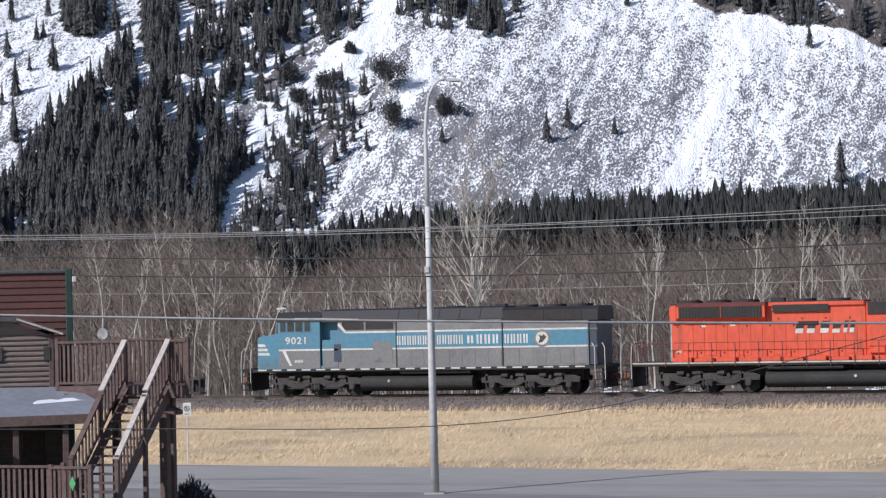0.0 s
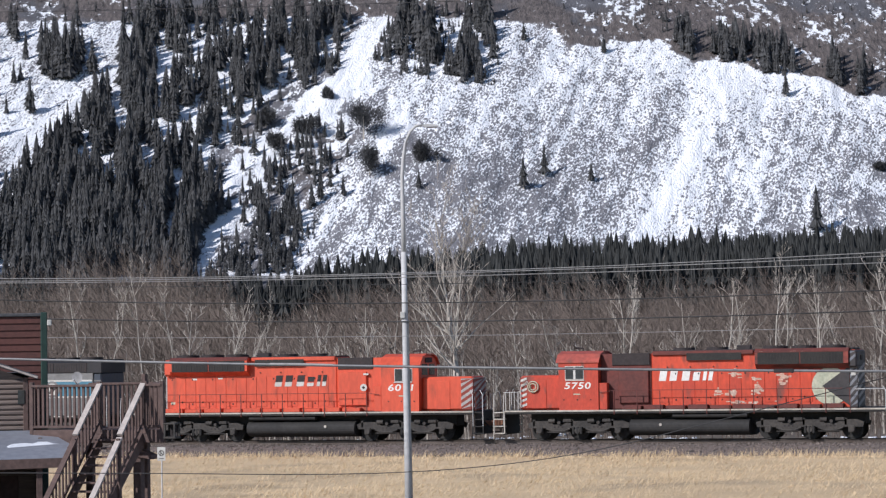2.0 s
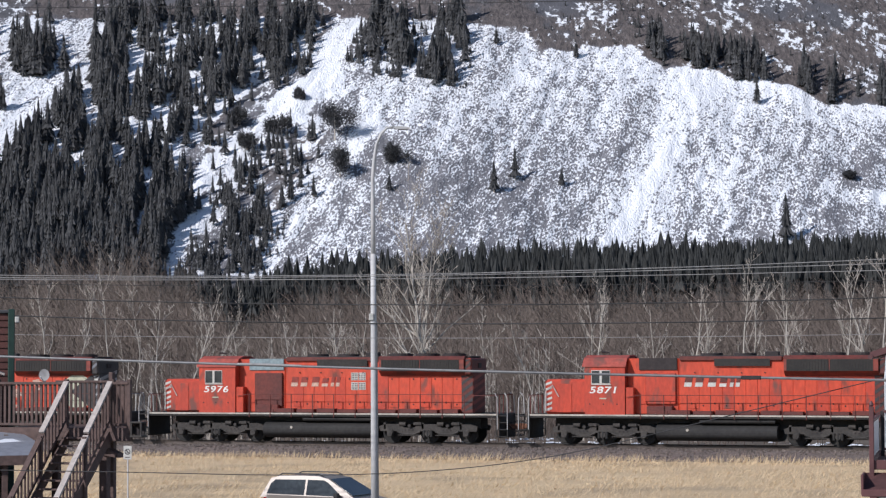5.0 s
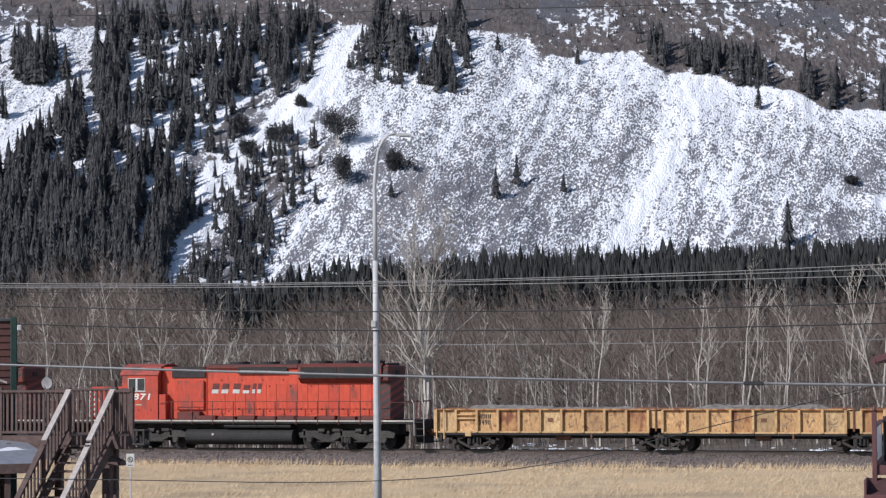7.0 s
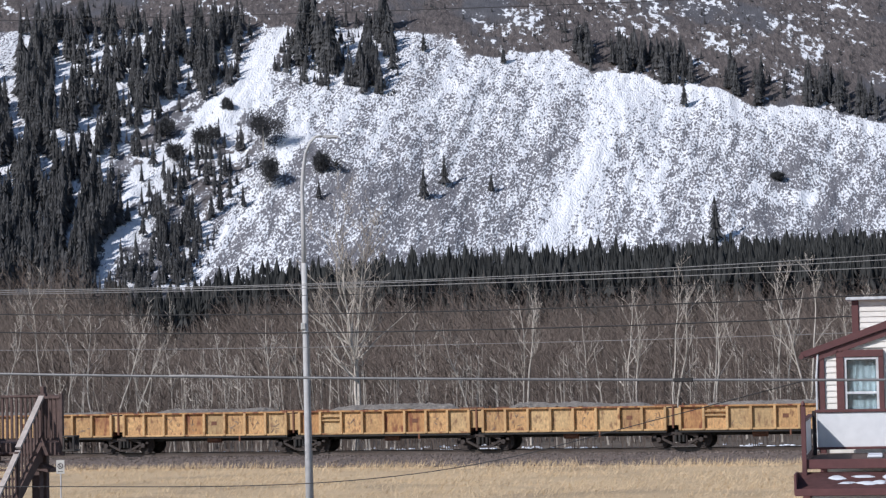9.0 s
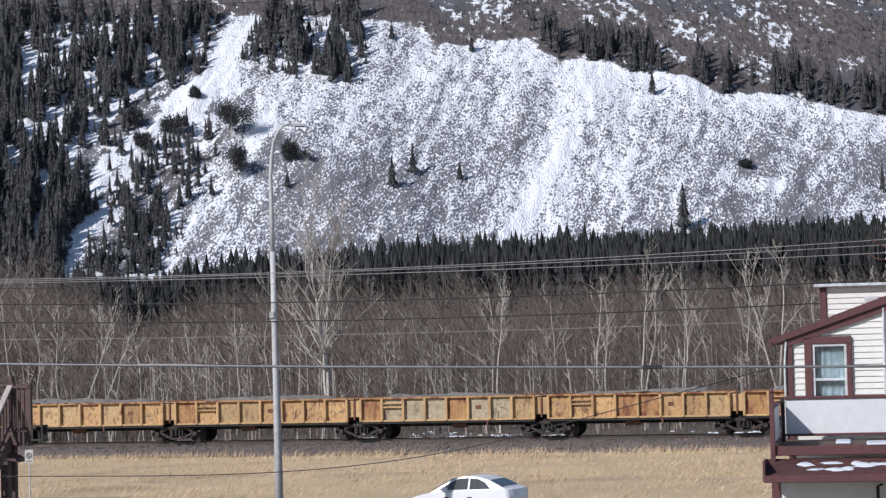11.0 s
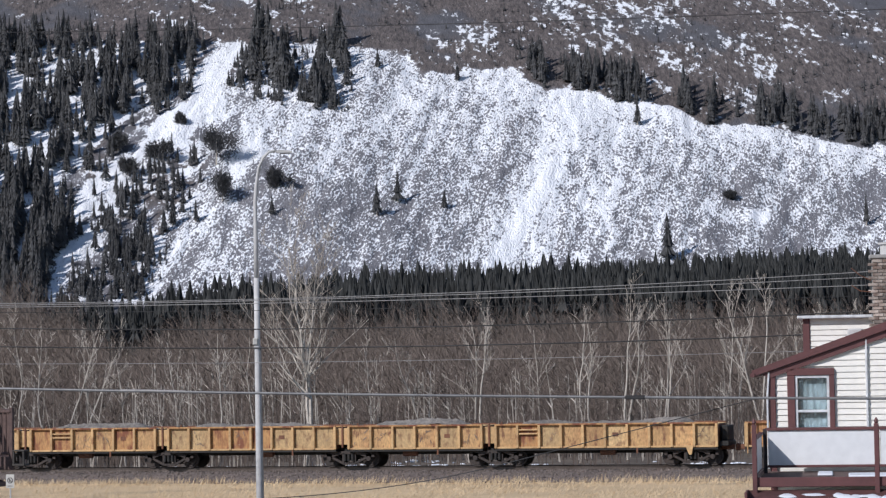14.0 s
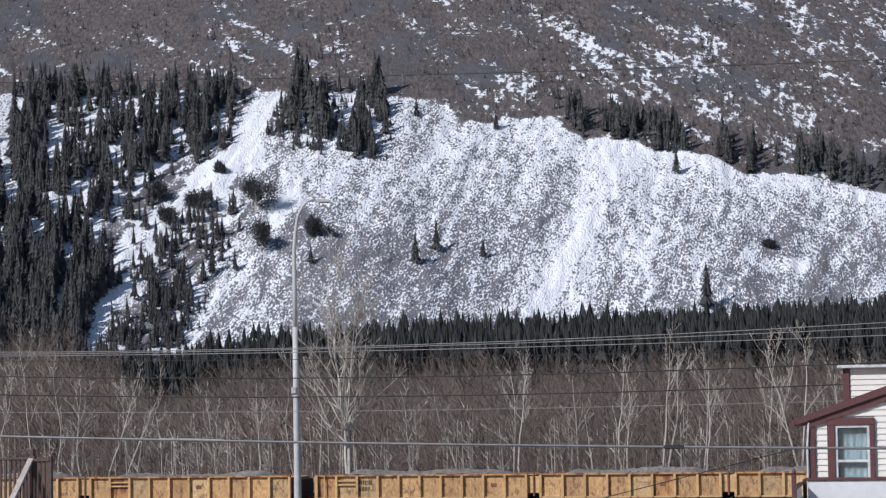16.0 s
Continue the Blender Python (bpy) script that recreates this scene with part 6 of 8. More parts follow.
def overhead_wires():
    """Lines along the road, each sagging a little."""
    lines = (("power_line", 60, 0.001158, 0.050805, 8.0456, 0.010, WIRE_GREY), ("power_line", 60.3, 0.000811, 0.035397, 7.848, 0.010, WIRE_GREY), ("power_line", 60.6, 0.000615, 0.022541, 7.597, 0.010, WIRE_GREY),
             ("telephone_wire", 58, 0.001359, 0.04338, 6.9743, 0.016, WIRE), ("telephone_wire", 60, 0.000686, 0.019717, 7.2987, 0.009, WIRE), ("telephone_wire", 58.3, 0.001303, 0.041228, 6.4826, 0.017, WIRE),
             ("telephone_wire", 60, 0.000694, 0.023432, 6.0138, 0.008, WIRE_GREY), ("power_line", 36, 0.000949, -0.008718, 10.6762, 0.006, WIRE))
    ends = {}
    for name, y, a, b, c, r, m in lines:
        pts = []
        for i in range(41):
            x = -70 + i * 3.2
            pts.append((x, y, a * x * x + b * x + c))
        ends.setdefault(36 if y < 40 else 59.2, []).append((y, pts[0], pts[-1]))
        ob = part(name, Geo().tube(pts, r, 6), m)
        tagged(ob, "thin overhead wire along the road" if name == "power_line" else "dark overhead telephone wire along the road", "cable", "overhead wires")
    pts = [(-60 + i * 2.4, 36, 0.000614 * (-60 + i * 2.4) ** 2 - 0.011161 * (-60 + i * 2.4) + 4.9548) for i in range(46)]
    cable = part("telephone_cable", Geo().tube(pts, 0.020, 8), CABLE)
    ends[36].append((36, pts[0], pts[-1]))
    for row, wires in ends.items():
        for k in (1, 2):
            for x in sorted({round(w[k][0], 2) for w in wires}):
                held = [(w[0] - row, w[k][2]) for w in wires if abs(w[k][0] - x) < 0.01]
                held += [(0.0, 3.60)] if x == -60.0 else []
                utility_pole(x, row + (0.0 if row > 40 else 0.25), max(z for _, z in held) + 0.5, [(o if row > 40 else -0.25, z) for o, z in held])
    tagged(cable, "thick grey bundled telephone cable along the road", "cable", "overhead wires")
    z = lambda x: 0.000614 * x * x - 0.011161 * x + 4.9548
    part("splice_sleeve", Geo().tube([(-15.2, 36, z(-15.2) + 0.008), (-14.7, 36, z(-14.7) + 0.009), (-14.1, 36, z(-14.1) + 0.008)], [0.018, 0.023, 0.018], 8), WIRE_GREY, cable, "pale splice sleeve")
    part("clamp", Geo().box(-7.05, -6.75, 35.97, 36.03, z(-6.9) - 0.03, z(-6.9) + 0.03, 0.01), WIRE, cable)
    pts = []
    for i in range(60):
        x = -24 + i * 0.32
        q = max(min(x, -9.0), -17.6)
        low = 0.001543 * q**3 + 0.075869 * q**2 + 1.234884 * q + 10.1595
        slope = 3 * 0.001543 * q**2 + 2 * 0.075869 * q + 1.234884
        pts.append((x, 36.2, low + slope * (x - q)))
    drop = part("drop_wire", Geo().tube([(-60, 36.2, 3.60)] + pts, 0.008, 6), WIRE)
    tagged(drop, "dark sagging service wire to a building", "cable", "overhead wires")


def utility_pole(x, y, high, arms):
    """A wooden pole whose arms hold the wires at their ends."""
    ob = thing("utility_pole", "tall weathered wooden utility pole holding the overhead wires", "pole", "utility poles along the road", at=pose(x, y, 0))
    part("shaft", Geo().tube([(0, 0, -0.5), (0, 0, high * 0.5), (0, 0, high)], [0.17, 0.14, 0.11], 10), TIMBER, ob)
    for reach, z in arms:
        part("arm", Geo().box(-0.05, 0.05, min(0, reach) - 0.06, max(0, reach) + 0.06, z - 0.10, z - 0.004, 0.008), TIMBER, ob)


CABLE = material("grey_cable_sheath", (0.11, 0.11, 0.115), (0.17, 0.17, 0.17), 0.5, 0.6, 0.5)


DISH = material("dull_grey_dish", (0.30, 0.29, 0.29), (0.24, 0.235, 0.235), 1.5, 0.6, 0.6)


# ---- log building with the outside stair ----
LOG = material("brown_log_siding", (0.205, 0.160, 0.138), (0.145, 0.112, 0.098), 0.8, 0.7, 0.8, fine=9, grain=0.3, stretch=(0.3, 1, 3), bump=0.3)
DECK_WOOD = material("weathered_brown_wood", (0.125, 0.078, 0.066), (0.085, 0.056, 0.05), 1.2, 0.7, 0.8, fine=10, grain=0.3, spread=0.2, bump=0.2)
# this pale tone carries the sunlight on the handrails
RAIL_WOOD = material("pale_lit_wood", (0.50, 0.44, 0.40), (0.38, 0.33, 0.30), 1.2, 0.6, 0.8, fine=10, grain=0.2)
RED_SIDING = material("red_brown_siding", (0.105, 0.035, 0.027), (0.077, 0.029, 0.024), 0.6, 0.6, 0.7, fine=8, grain=0.2)
GREEN_TRIM = material("dark_green_trim", (0.014, 0.040, 0.030), (0.02, 0.05, 0.04), 1.0, 0.6, 0.6)
METAL_ROOF = material("grey_metal_roofing", (0.30, 0.315, 0.36), (0.23, 0.245, 0.285), 0.7, 0.6, 0.45, 0.2, fine=6, grain=0.15)
ROOF_FELT = material("dark_roof_felt", (0.085, 0.085, 0.09), (0.06, 0.06, 0.065), 1.0, 0.6, 0.9, fine=9, grain=0.3)
DARK_ROOM = material("unlit_interior", (0.05, 0.04, 0.035), (0.035, 0.03, 0.028), 0.8, 0.6, 0.9)
GREEN_GLASS = material("green_ornament", (0.10, 0.42, 0.16), (0.07, 0.32, 0.12), 3.0, 0.5, 0.3)


def baluster_row(parent, x0, x1, y, z0, z1, pitch, wide=0.035, along="x"):
    me = shared(MESHES, ("baluster", z0, z1, wide, along), lambda: mesh_of(Geo().box(-wide if along == "x" else -0.019, wide if along == "x" else 0.019, -0.019 if along == "x" else -wide, 0.019 if along == "x" else wide, z0, z1, 0.004), DECK_WOOD))
    n = max(1, round(abs(x1 - x0) / pitch))
    for i in range(n):
        p = x0 + (i + 0.5) * (x1 - x0) / n
        part("baluster", me, DECK_WOOD, parent).location = (p, y, 0) if along == "x" else (y, p, 0)


def log_building():
    ob = thing("log_building", "brown log-sided building with a metal porch roof", "building", at=pose(0, 0, 0, 0, 0, 28))
    # upper storey: log courses over a core
    part("core", Geo().box(-12, -0.60, 57.62, 61, 0, 4.95), DARK_ROOM, ob)
    wall = part("wall", Geo().box(-12, -0.58, 57.55, 57.64, 3.4, 4.98), LOG, ob)
    for i in range(10):
        part("log", shared(MESHES, "log", lambda: mesh_of(Geo().prism([(57.47, -0.060), (57.42, -0.02), (57.42, 0.02), (57.47, 0.058), (57.56, 0.058), (57.56, -0.060)], -9, -0.56, "x"), LOG)), LOG, wall).location = (0, 0, 3.80 + i * 0.12)
    part("corner_board", Geo().box(-0.62, -0.50, 57.40, 57.52, 3.6, 4.98, 0.01), DECK_WOOD, ob)
    part("side_wall", Geo().box(-0.62, -0.55, 57.52, 61, 0, 4.95), LOG, ob)
    for x in (-1.78, -0.68):
        part("window", Geo().box(x - 0.06, x + 0.10, 57.38, 57.48, 4.36, 4.68, 0.01), FRAME_GLASS, ob)
    part("roof", Geo().prism([(-7, 4.6), (-1.75, 5.40), (-1.34, 5.38), (-0.28, 5.00), (-0.28, 4.93), (-1.34, 5.28), (-1.75, 5.30), (-7, 4.5)], 57.2, 58.6), ROOF_FELT, ob, "dark grey roof")
    part("back_roof", Geo().box(-12, -0.5, 58.6, 61.2, 4.95, 5.08), ROOF_FELT, ob)
    part("gable", Geo().prism([(-7, 4.6), (-1.6, 5.32), (-0.6, 4.96), (-0.6, 4.9), (-7, 4.5)], 57.5, 57.6), LOG, ob)
    part("barge_board", Geo().bar((-1.34, 57.18, 5.34), (-0.28, 57.18, 4.97), 0.03, 0.045), RAIL_WOOD, ob)
    # porch below with a metal roof
    g = Geo().add([(-9, 57.4, 3.82), (-0.1, 57.4, 3.74), (0.52, 55.8, 3.42), (0.30, 55.0, 3.20), (-9, 55.0, 3.10), (-9, 57.4, 3.74), (-0.1, 57.4, 3.66), (0.52, 55.8, 3.34), (0.30, 55.0, 3.12), (-9, 55.0, 3.02)],
                  [(0, 1, 2, 3, 4), (9, 8, 7, 6, 5), (0, 5, 6, 1), (1, 6, 7, 2), (2, 7, 8, 3), (3, 8, 9, 4), (4, 9, 5, 0)])
    part("porch_roof", g, METAL_ROOF, ob, "blue-grey metal porch roof")
    part("fascia", Geo().add([(-9, 54.94, 2.86), (0.28, 54.94, 2.98), (0.28, 54.94, 3.19), (-9, 54.94, 3.09), (-9, 55.0, 2.86), (0.28, 55.0, 2.98), (0.28, 55.0, 3.19), (-9, 55.0, 3.09)], [(0, 1, 2, 3), (7, 6, 5, 4), (0, 4, 5, 1), (1, 5, 6, 2), (2, 6, 7, 3), (3, 7, 4, 0)]), DECK_WOOD, ob)
    for x in (-1.35, -0.25):
        part("porch_post", Geo().box(x - 0.07, x + 0.07, 55.1, 55.24, 0, 3.0, 0.01), DECK_WOOD, ob)
    part("lower_wall", Geo().box(-9, -0.25, 57.5, 57.62, 0, 3.7), LOG, ob)
    part("porch_side", Geo().box(-0.28, -0.2, 56.6, 57.5, 0, 3.6), LOG, ob)
    # unseen wall, added to keep the sun out of the porch
    part("porch_wall", Geo().box(-2.6, -2.45, 54.3, 57.5, 1.2, 3.1), LOG, ob)
    part("door", Geo().box(-1.25, -0.75, 57.42, 57.5, 1.2, 2.7, 0.01), DECK_WOOD, ob)
    part("porch_floor", Geo().box(-9, 0.25, 54.2, 57.5, 1.05, 1.20, 0.01), DECK_WOOD, ob)
    for x in (-4, -0.1):
        part("pier", Geo().box(x - 0.12, x + 0.12, 54.4, 54.64, 0, 1.05), CONCRETE, ob)
    r = np.random.default_rng(31)
    patch = [(-0.40 + (0.80 + 0.09 * r.normal()) * math.cos(2 * math.pi * j / 28) * (1 + 0.12 * math.sin(6.28 * j / 7)), 55.8 + (0.46 + 0.06 * r.normal()) * math.sin(2 * math.pi * j / 28)) for j in range(28)]
    z = lambda p: 3.15 + (p[1] - 55.0) * 0.265
    g = Geo().add([(*p, z(p) + 0.012) for p in patch] + [(-0.40 + (p[0] + 0.40) * 0.88, 55.8 + (p[1] - 55.8) * 0.88, z(p) + 0.028) for p in patch], [tuple(range(28, 56))] + [(i, (i + 1) % 28, 28 + (i + 1) % 28, 28 + i) for i in range(28)])
    snow = part("roof_snow", g, SNOW)
    snow.matrix_world = pose(0, 0, 0, 0, 0, 28)
    tagged(snow, "thin patch of snow on the metal porch roof", "snow")
    # red building further back
    red = thing("red_building", "red-brown sided building with dark green corner trim", "building", at=pose(0, 0, 0, 0, 0, 28))
    part("core", Geo().box(-14, -0.15, 61.60, 64, 0, 6.43), DARK_ROOM, red)
    wall = part("wall", Geo().box(-14, -0.13, 61.54, 61.60, 0, 6.45), RED_SIDING, red)
    for i in range(11):
        part("siding_board", shared(MESHES, "red_board", lambda: mesh_of(Geo().prism([(61.495, 0), (61.54, 0), (61.54, 0.173), (61.526, 0.173)], -9, -0.19, "x"), RED_SIDING)), RED_SIDING, wall).location = (0, 0, 4.56 + i * 0.173)
    part("corner_trim", Geo().box(-0.22, -0.055, 61.45, 61.70, 0, 6.56, 0.02), GREEN_TRIM, red)
    part("coping", Geo().box(-14, -0.1, 61.46, 64, 6.45, 6.54, 0.02), ROOF_FELT, red)
    part("side_wall", Geo().box(-0.15, -0.09, 61.70, 64, 0, 6.43), GREEN_TRIM, red)
    part("flood_lamp", Geo().box(-0.055, 0.055, 61.42, 61.53, 6.22, 6.37, 0.02), WHITE, red, "small white outdoor lamp")


def deck_and_stair():
    deck = thing("wooden_deck", "raised brown wooden deck with baluster railing", "deck")
    part("floor", Geo().prism([(-27.2, 50.2), (-23.78, 50.2), (-25.45, 53.2), (-27.2, 53.2)], 3.66, 3.74, "z"), DECK_WOOD, deck)
    part("rim_joist", Geo().box(-27.2, -23.78, 50.14, 50.2, 3.46, 3.76, 0.01), DECK_WOOD, deck)
    part("rim_joist", Geo().bar((-23.80, 50.2, 3.61), (-25.47, 53.2, 3.61), 0.05, 0.30), DECK_WOOD, deck)
    for x in (-27.15, -25.42, -24.25, -23.84):
        part("post", Geo().box(x - 0.05, x + 0.05, 50.13, 50.23, 3.66, 4.86, 0.01), DECK_WOOD, deck)
    for x0, x1 in ((-27.15, -25.42), (-24.25, -23.84)):
        part("top_rail", Geo().box(x0, x1, 50.11, 50.25, 4.74, 4.80, 0.01), DECK_WOOD, deck)
        part("bottom_rail", Geo().box(x0, x1, 50.14, 50.22, 3.80, 3.86, 0.01), DECK_WOOD, deck)
        baluster_row(deck, x0, x1, 50.18, 3.84, 4.76, 0.115, 0.03)
    # far and side rails
    part("top_rail", Geo().box(-27.2, -25.45, 53.1, 53.2, 4.74, 4.80, 0.01), DECK_WOOD, deck)
    baluster_row(deck, -27.1, -25.5, 53.15, 3.74, 4.76, 0.125, 0.03)
    part("top_rail", Geo().bar((-23.83, 50.2, 4.77), (-25.48, 53.2, 4.77), 0.10, 0.06), DECK_WOOD, deck)
    for i in range(22):
        f = (i + 0.5) / 22
        part("baluster", shared(MESHES, "side_baluster", lambda: mesh_of(Geo().box(-0.02, 0.02, -0.03, 0.03, 3.74, 4.76, 0.004), DECK_WOOD)), DECK_WOOD, deck).location = (-23.83 - 1.65 * f, 50.2 + 3.0 * f, 0)
    part("gate_post", Geo().box(-25.75, -25.65, 53.05, 53.2, 3.7, 5.0, 0.01), DECK_WOOD, deck)
    for x, y, w in ((-24.55, 50.4, 0.10), (-24.95, 51.6, 0.08), (-27.0, 52.8, 0.09)):
        part("support_post", Geo().box(x - w, x + w, y - w, y + w, 0, 3.66, 0.015), DECK_WOOD, deck)
    part("eave", Geo().prism([(-24.55, 3.34), (-24.16, 3.18), (-24.16, 3.08), (-24.55, 3.14)], 50.25, 50.55), DECK_WOOD, deck)
    # the stair comes down towards the street
    stair = thing("wooden_stair", "steep brown outside stair with pale handrails", "stairs")
    y_top, y_low, z_top, z_low = 50.15, 47.45, 3.72, 1.25
    for x in (-25.36, -24.34):
        part("stringer", Geo().prism([(y_top, z_top - 0.02), (y_top, z_top - 0.34), (y_low + 0.05, z_low - 0.02), (y_low - 0.2, z_low - 0.02), (y_low - 0.1, z_low + 0.15)], x - 0.025, x + 0.025, "x"), DECK_WOOD, stair)
    n = 13
    for i in range(n):
        f = (i + 1) / (n + 0.5)
        y, z = y_top + (y_low - y_top) * f, z_top + (z_low - z_top) * f
        part("tread", shared(MESHES, "tread", lambda: mesh_of(Geo().box(-25.35, -24.35, -0.14, 0.12, -0.02, 0.02, 0.006), DECK_WOOD)), DECK_WOOD, stair).location = (0, y, z)
    for x in (-25.40, -24.30):
        for k, (a, b) in enumerate(((0.0, 0.45), (0.45, 1.0))):
            p = [(x, y_top + (y_low - y_top) * f, 4.80 + (2.33 - 4.80) * f - 0.07 * k) for f in (a, b)]
            # sunlight put into the colour: paler wood, except the lower left length
            bright = not (x < -25 and k == 1)
            part("handrail", Geo().bar(p[0], p[1], 0.13, 0.05), RAIL_WOOD if bright else DECK_WOOD, stair, "handrail in a sunlit pale tone" if bright else "")
        p = [(x, y_top + (y_low - y_top) * f, 3.98 + (1.5 - 3.98) * f) for f in (0.0, 1.0)]
        part("lower_rail", Geo().bar(p[0], p[1], 0.04, 0.07), DECK_WOOD, stair)
        for j in range(17):
            f = (j + 0.5) / 17
            y = y_top + (y_low - y_top) * f
            part("baluster", shared(MESHES, "stair_baluster", lambda: mesh_of(Geo().box(-0.019, 0.019, -0.024, 0.024, 0.0, 0.77, 0.004), DECK_WOOD)), DECK_WOOD, stair).location = (x, y, 3.93 + (1.48 - 3.93) * f)
        for f in (0.47, 0.98):
            y = y_top + (y_low - y_top) * f
            part("newel", Geo().box(x - 0.05, x + 0.05, y - 0.05, y + 0.05, 1.2 if f > 0.9 else 1.22, 4.80 + (2.33 - 4.80) * f - 0.03, 0.01), DECK_WOOD, stair)
    # railing of the lower deck
    low = thing("porch_railing", "brown wooden porch railing with square balusters", "railing")
    part("top_rail", Geo().box(-28.4, -25.45, 47.18, 47.30, 2.08, 2.14, 0.01), DECK_WOOD, low)
    part("bottom_rail", Geo().box(-28.4, -25.45, 47.2, 47.28, 1.30, 1.36, 0.01), DECK_WOOD, low)
    baluster_row(low, -28.4, -25.5, 47.24, 1.33, 2.1, 0.14, 0.035)
    part("top_rail", Geo().box(-25.45, -24.5, 46.58, 46.70, 2.10, 2.16, 0.01), DECK_WOOD, low)
    baluster_row(low, -25.42, -24.55, 46.64, 1.22, 2.12, 0.13, 0.03)
    for x, y in ((-28.38, 47.24), (-25.47, 47.24), (-25.45, 46.64), (-24.5, 46.64)):
        part("post", Geo().box(x - 0.05, x + 0.05, y - 0.05, y + 0.05, 1.2, 2.2, 0.01), DECK_WOOD, low)
    orn = thing("hanging_ornament", "green diamond-shaped ornament hung on the railing", "ornament", at=pose(-24.88, 46.55, 1.80))
    part("diamond", Geo().prism([(-0.075, 0), (0, -0.16), (0.075, 0), (0, 0.16)], -0.012, 0.012), GREEN_GLASS, orn)
    part("hook", Geo().tube([(0, 0, 0.15), (0, 0, 0.28), (0, 0.06, 0.33)], 0.006, 5), SOOT, orn)
    dish = thing("satellite_dish", "pale grey satellite dish on the deck rail", "dish", at=pose(-26.02, 50.3, 4.76))
    g = Geo()
    rings, sides = 5, 20
    vs = [(0, 0, 0)]
    for k in range(1, rings + 1):
        for j in range(sides):
            a, q = 2 * math.pi * j / sides, 0.135 * k / rings
            vs.append((q * math.cos(a), -q * q * 0.9, q * math.sin(a)))
    fs = [(0, 1 + j, 1 + (j + 1) % sides) for j in range(sides)] + [(1 + (k - 1) * sides + j, 1 + (k - 1) * sides + (j + 1) % sides, 1 + k * sides + (j + 1) % sides, 1 + k * sides + j) for k in range(1, rings) for j in range(sides)]
    part("bowl", g.add([(x, y - 0.03, z + 0.20) for x, y, z in vs], fs), DISH, dish, smooth=True)
    part("arm", Geo().tube([(0, -0.03, 0.03), (0, -0.22, 0.16)], 0.012, 6), GALV, dish)
    part("mount", Geo().tube([(0, 0.02, 0.0), (0, 0.0, 0.2)], 0.02, 6), GALV, dish)
    crate = thing("wall_lantern", "open black metal lantern box fixed to the deck's end", "lantern", at=pose(-23.62, 50.2, 3.58))
    for x in (-0.12, 0.12):
        for y in (-0.12, 0.12):
            part("upright", Geo().box(x - 0.02, x + 0.02, y - 0.02, y + 0.02, 0, 0.30), TRUCK_GREY, crate)
    part("cap", Geo().box(-0.15, 0.15, -0.15, 0.15, 0.29, 0.33, 0.01), TRUCK_GREY, crate)
    part("base", Geo().box(-0.15, 0.15, -0.15, 0.15, -0.03, 0.02, 0.01).box(-0.20, -0.10, -0.05, 0.05, -0.02, 0.02), TRUCK_GREY, crate)
    part("back_plate", Geo().box(-0.10, 0.10, 0.08, 0.11, 0.02, 0.29), SOOT, crate)


# ---- white house with the balcony ----
SIDING = material("cream_white_siding", (0.82, 0.79, 0.73), (0.76, 0.73, 0.67), 0.4, 0.6, 0.6, fine=6, grain=0.06)
MAROON = material("maroon_trim_paint", (0.135, 0.052, 0.050), (0.105, 0.042, 0.042), 0.9, 0.6, 0.6, fine=8, grain=0.15)
PANEL_WHITE = material("white_balcony_panel", (0.80, 0.80, 0.80), (0.70, 0.71, 0.72), 0.8, 0.7, 0.5, fine=5, grain=0.06)
BRICK = material("mixed_brown_brick", (0.17, 0.115, 0.092), (0.40, 0.345, 0.30), 3.0, 0.4, 0.9, fine=12, grain=0.25, vary=0.55)
MORTAR = material("grey_mortar", (0.33, 0.31, 0.29), (0.26, 0.25, 0.235), 2.0, 0.6, 0.95)
SHINGLE = material("red_brown_shingles", (0.11, 0.042, 0.038), (0.075, 0.034, 0.034), 1.5, 0.7, 0.9, fine=8, grain=0.3)
ALU = material("white_aluminium_frame", (0.66, 0.67, 0.68), (0.58, 0.59, 0.60), 1.5, 0.6, 0.4)
CURTAIN = material("pale_blue_curtain", (0.17, 0.225, 0.25), (0.15, 0.20, 0.225), 1.2, 0.7, 0.8, stretch=(2, 1, 0.3))
PANE_CLEAR = material("clear_window_pane", (0.9, 0.95, 0.97), None, rough=0.03, grain=0.0, glass=True)


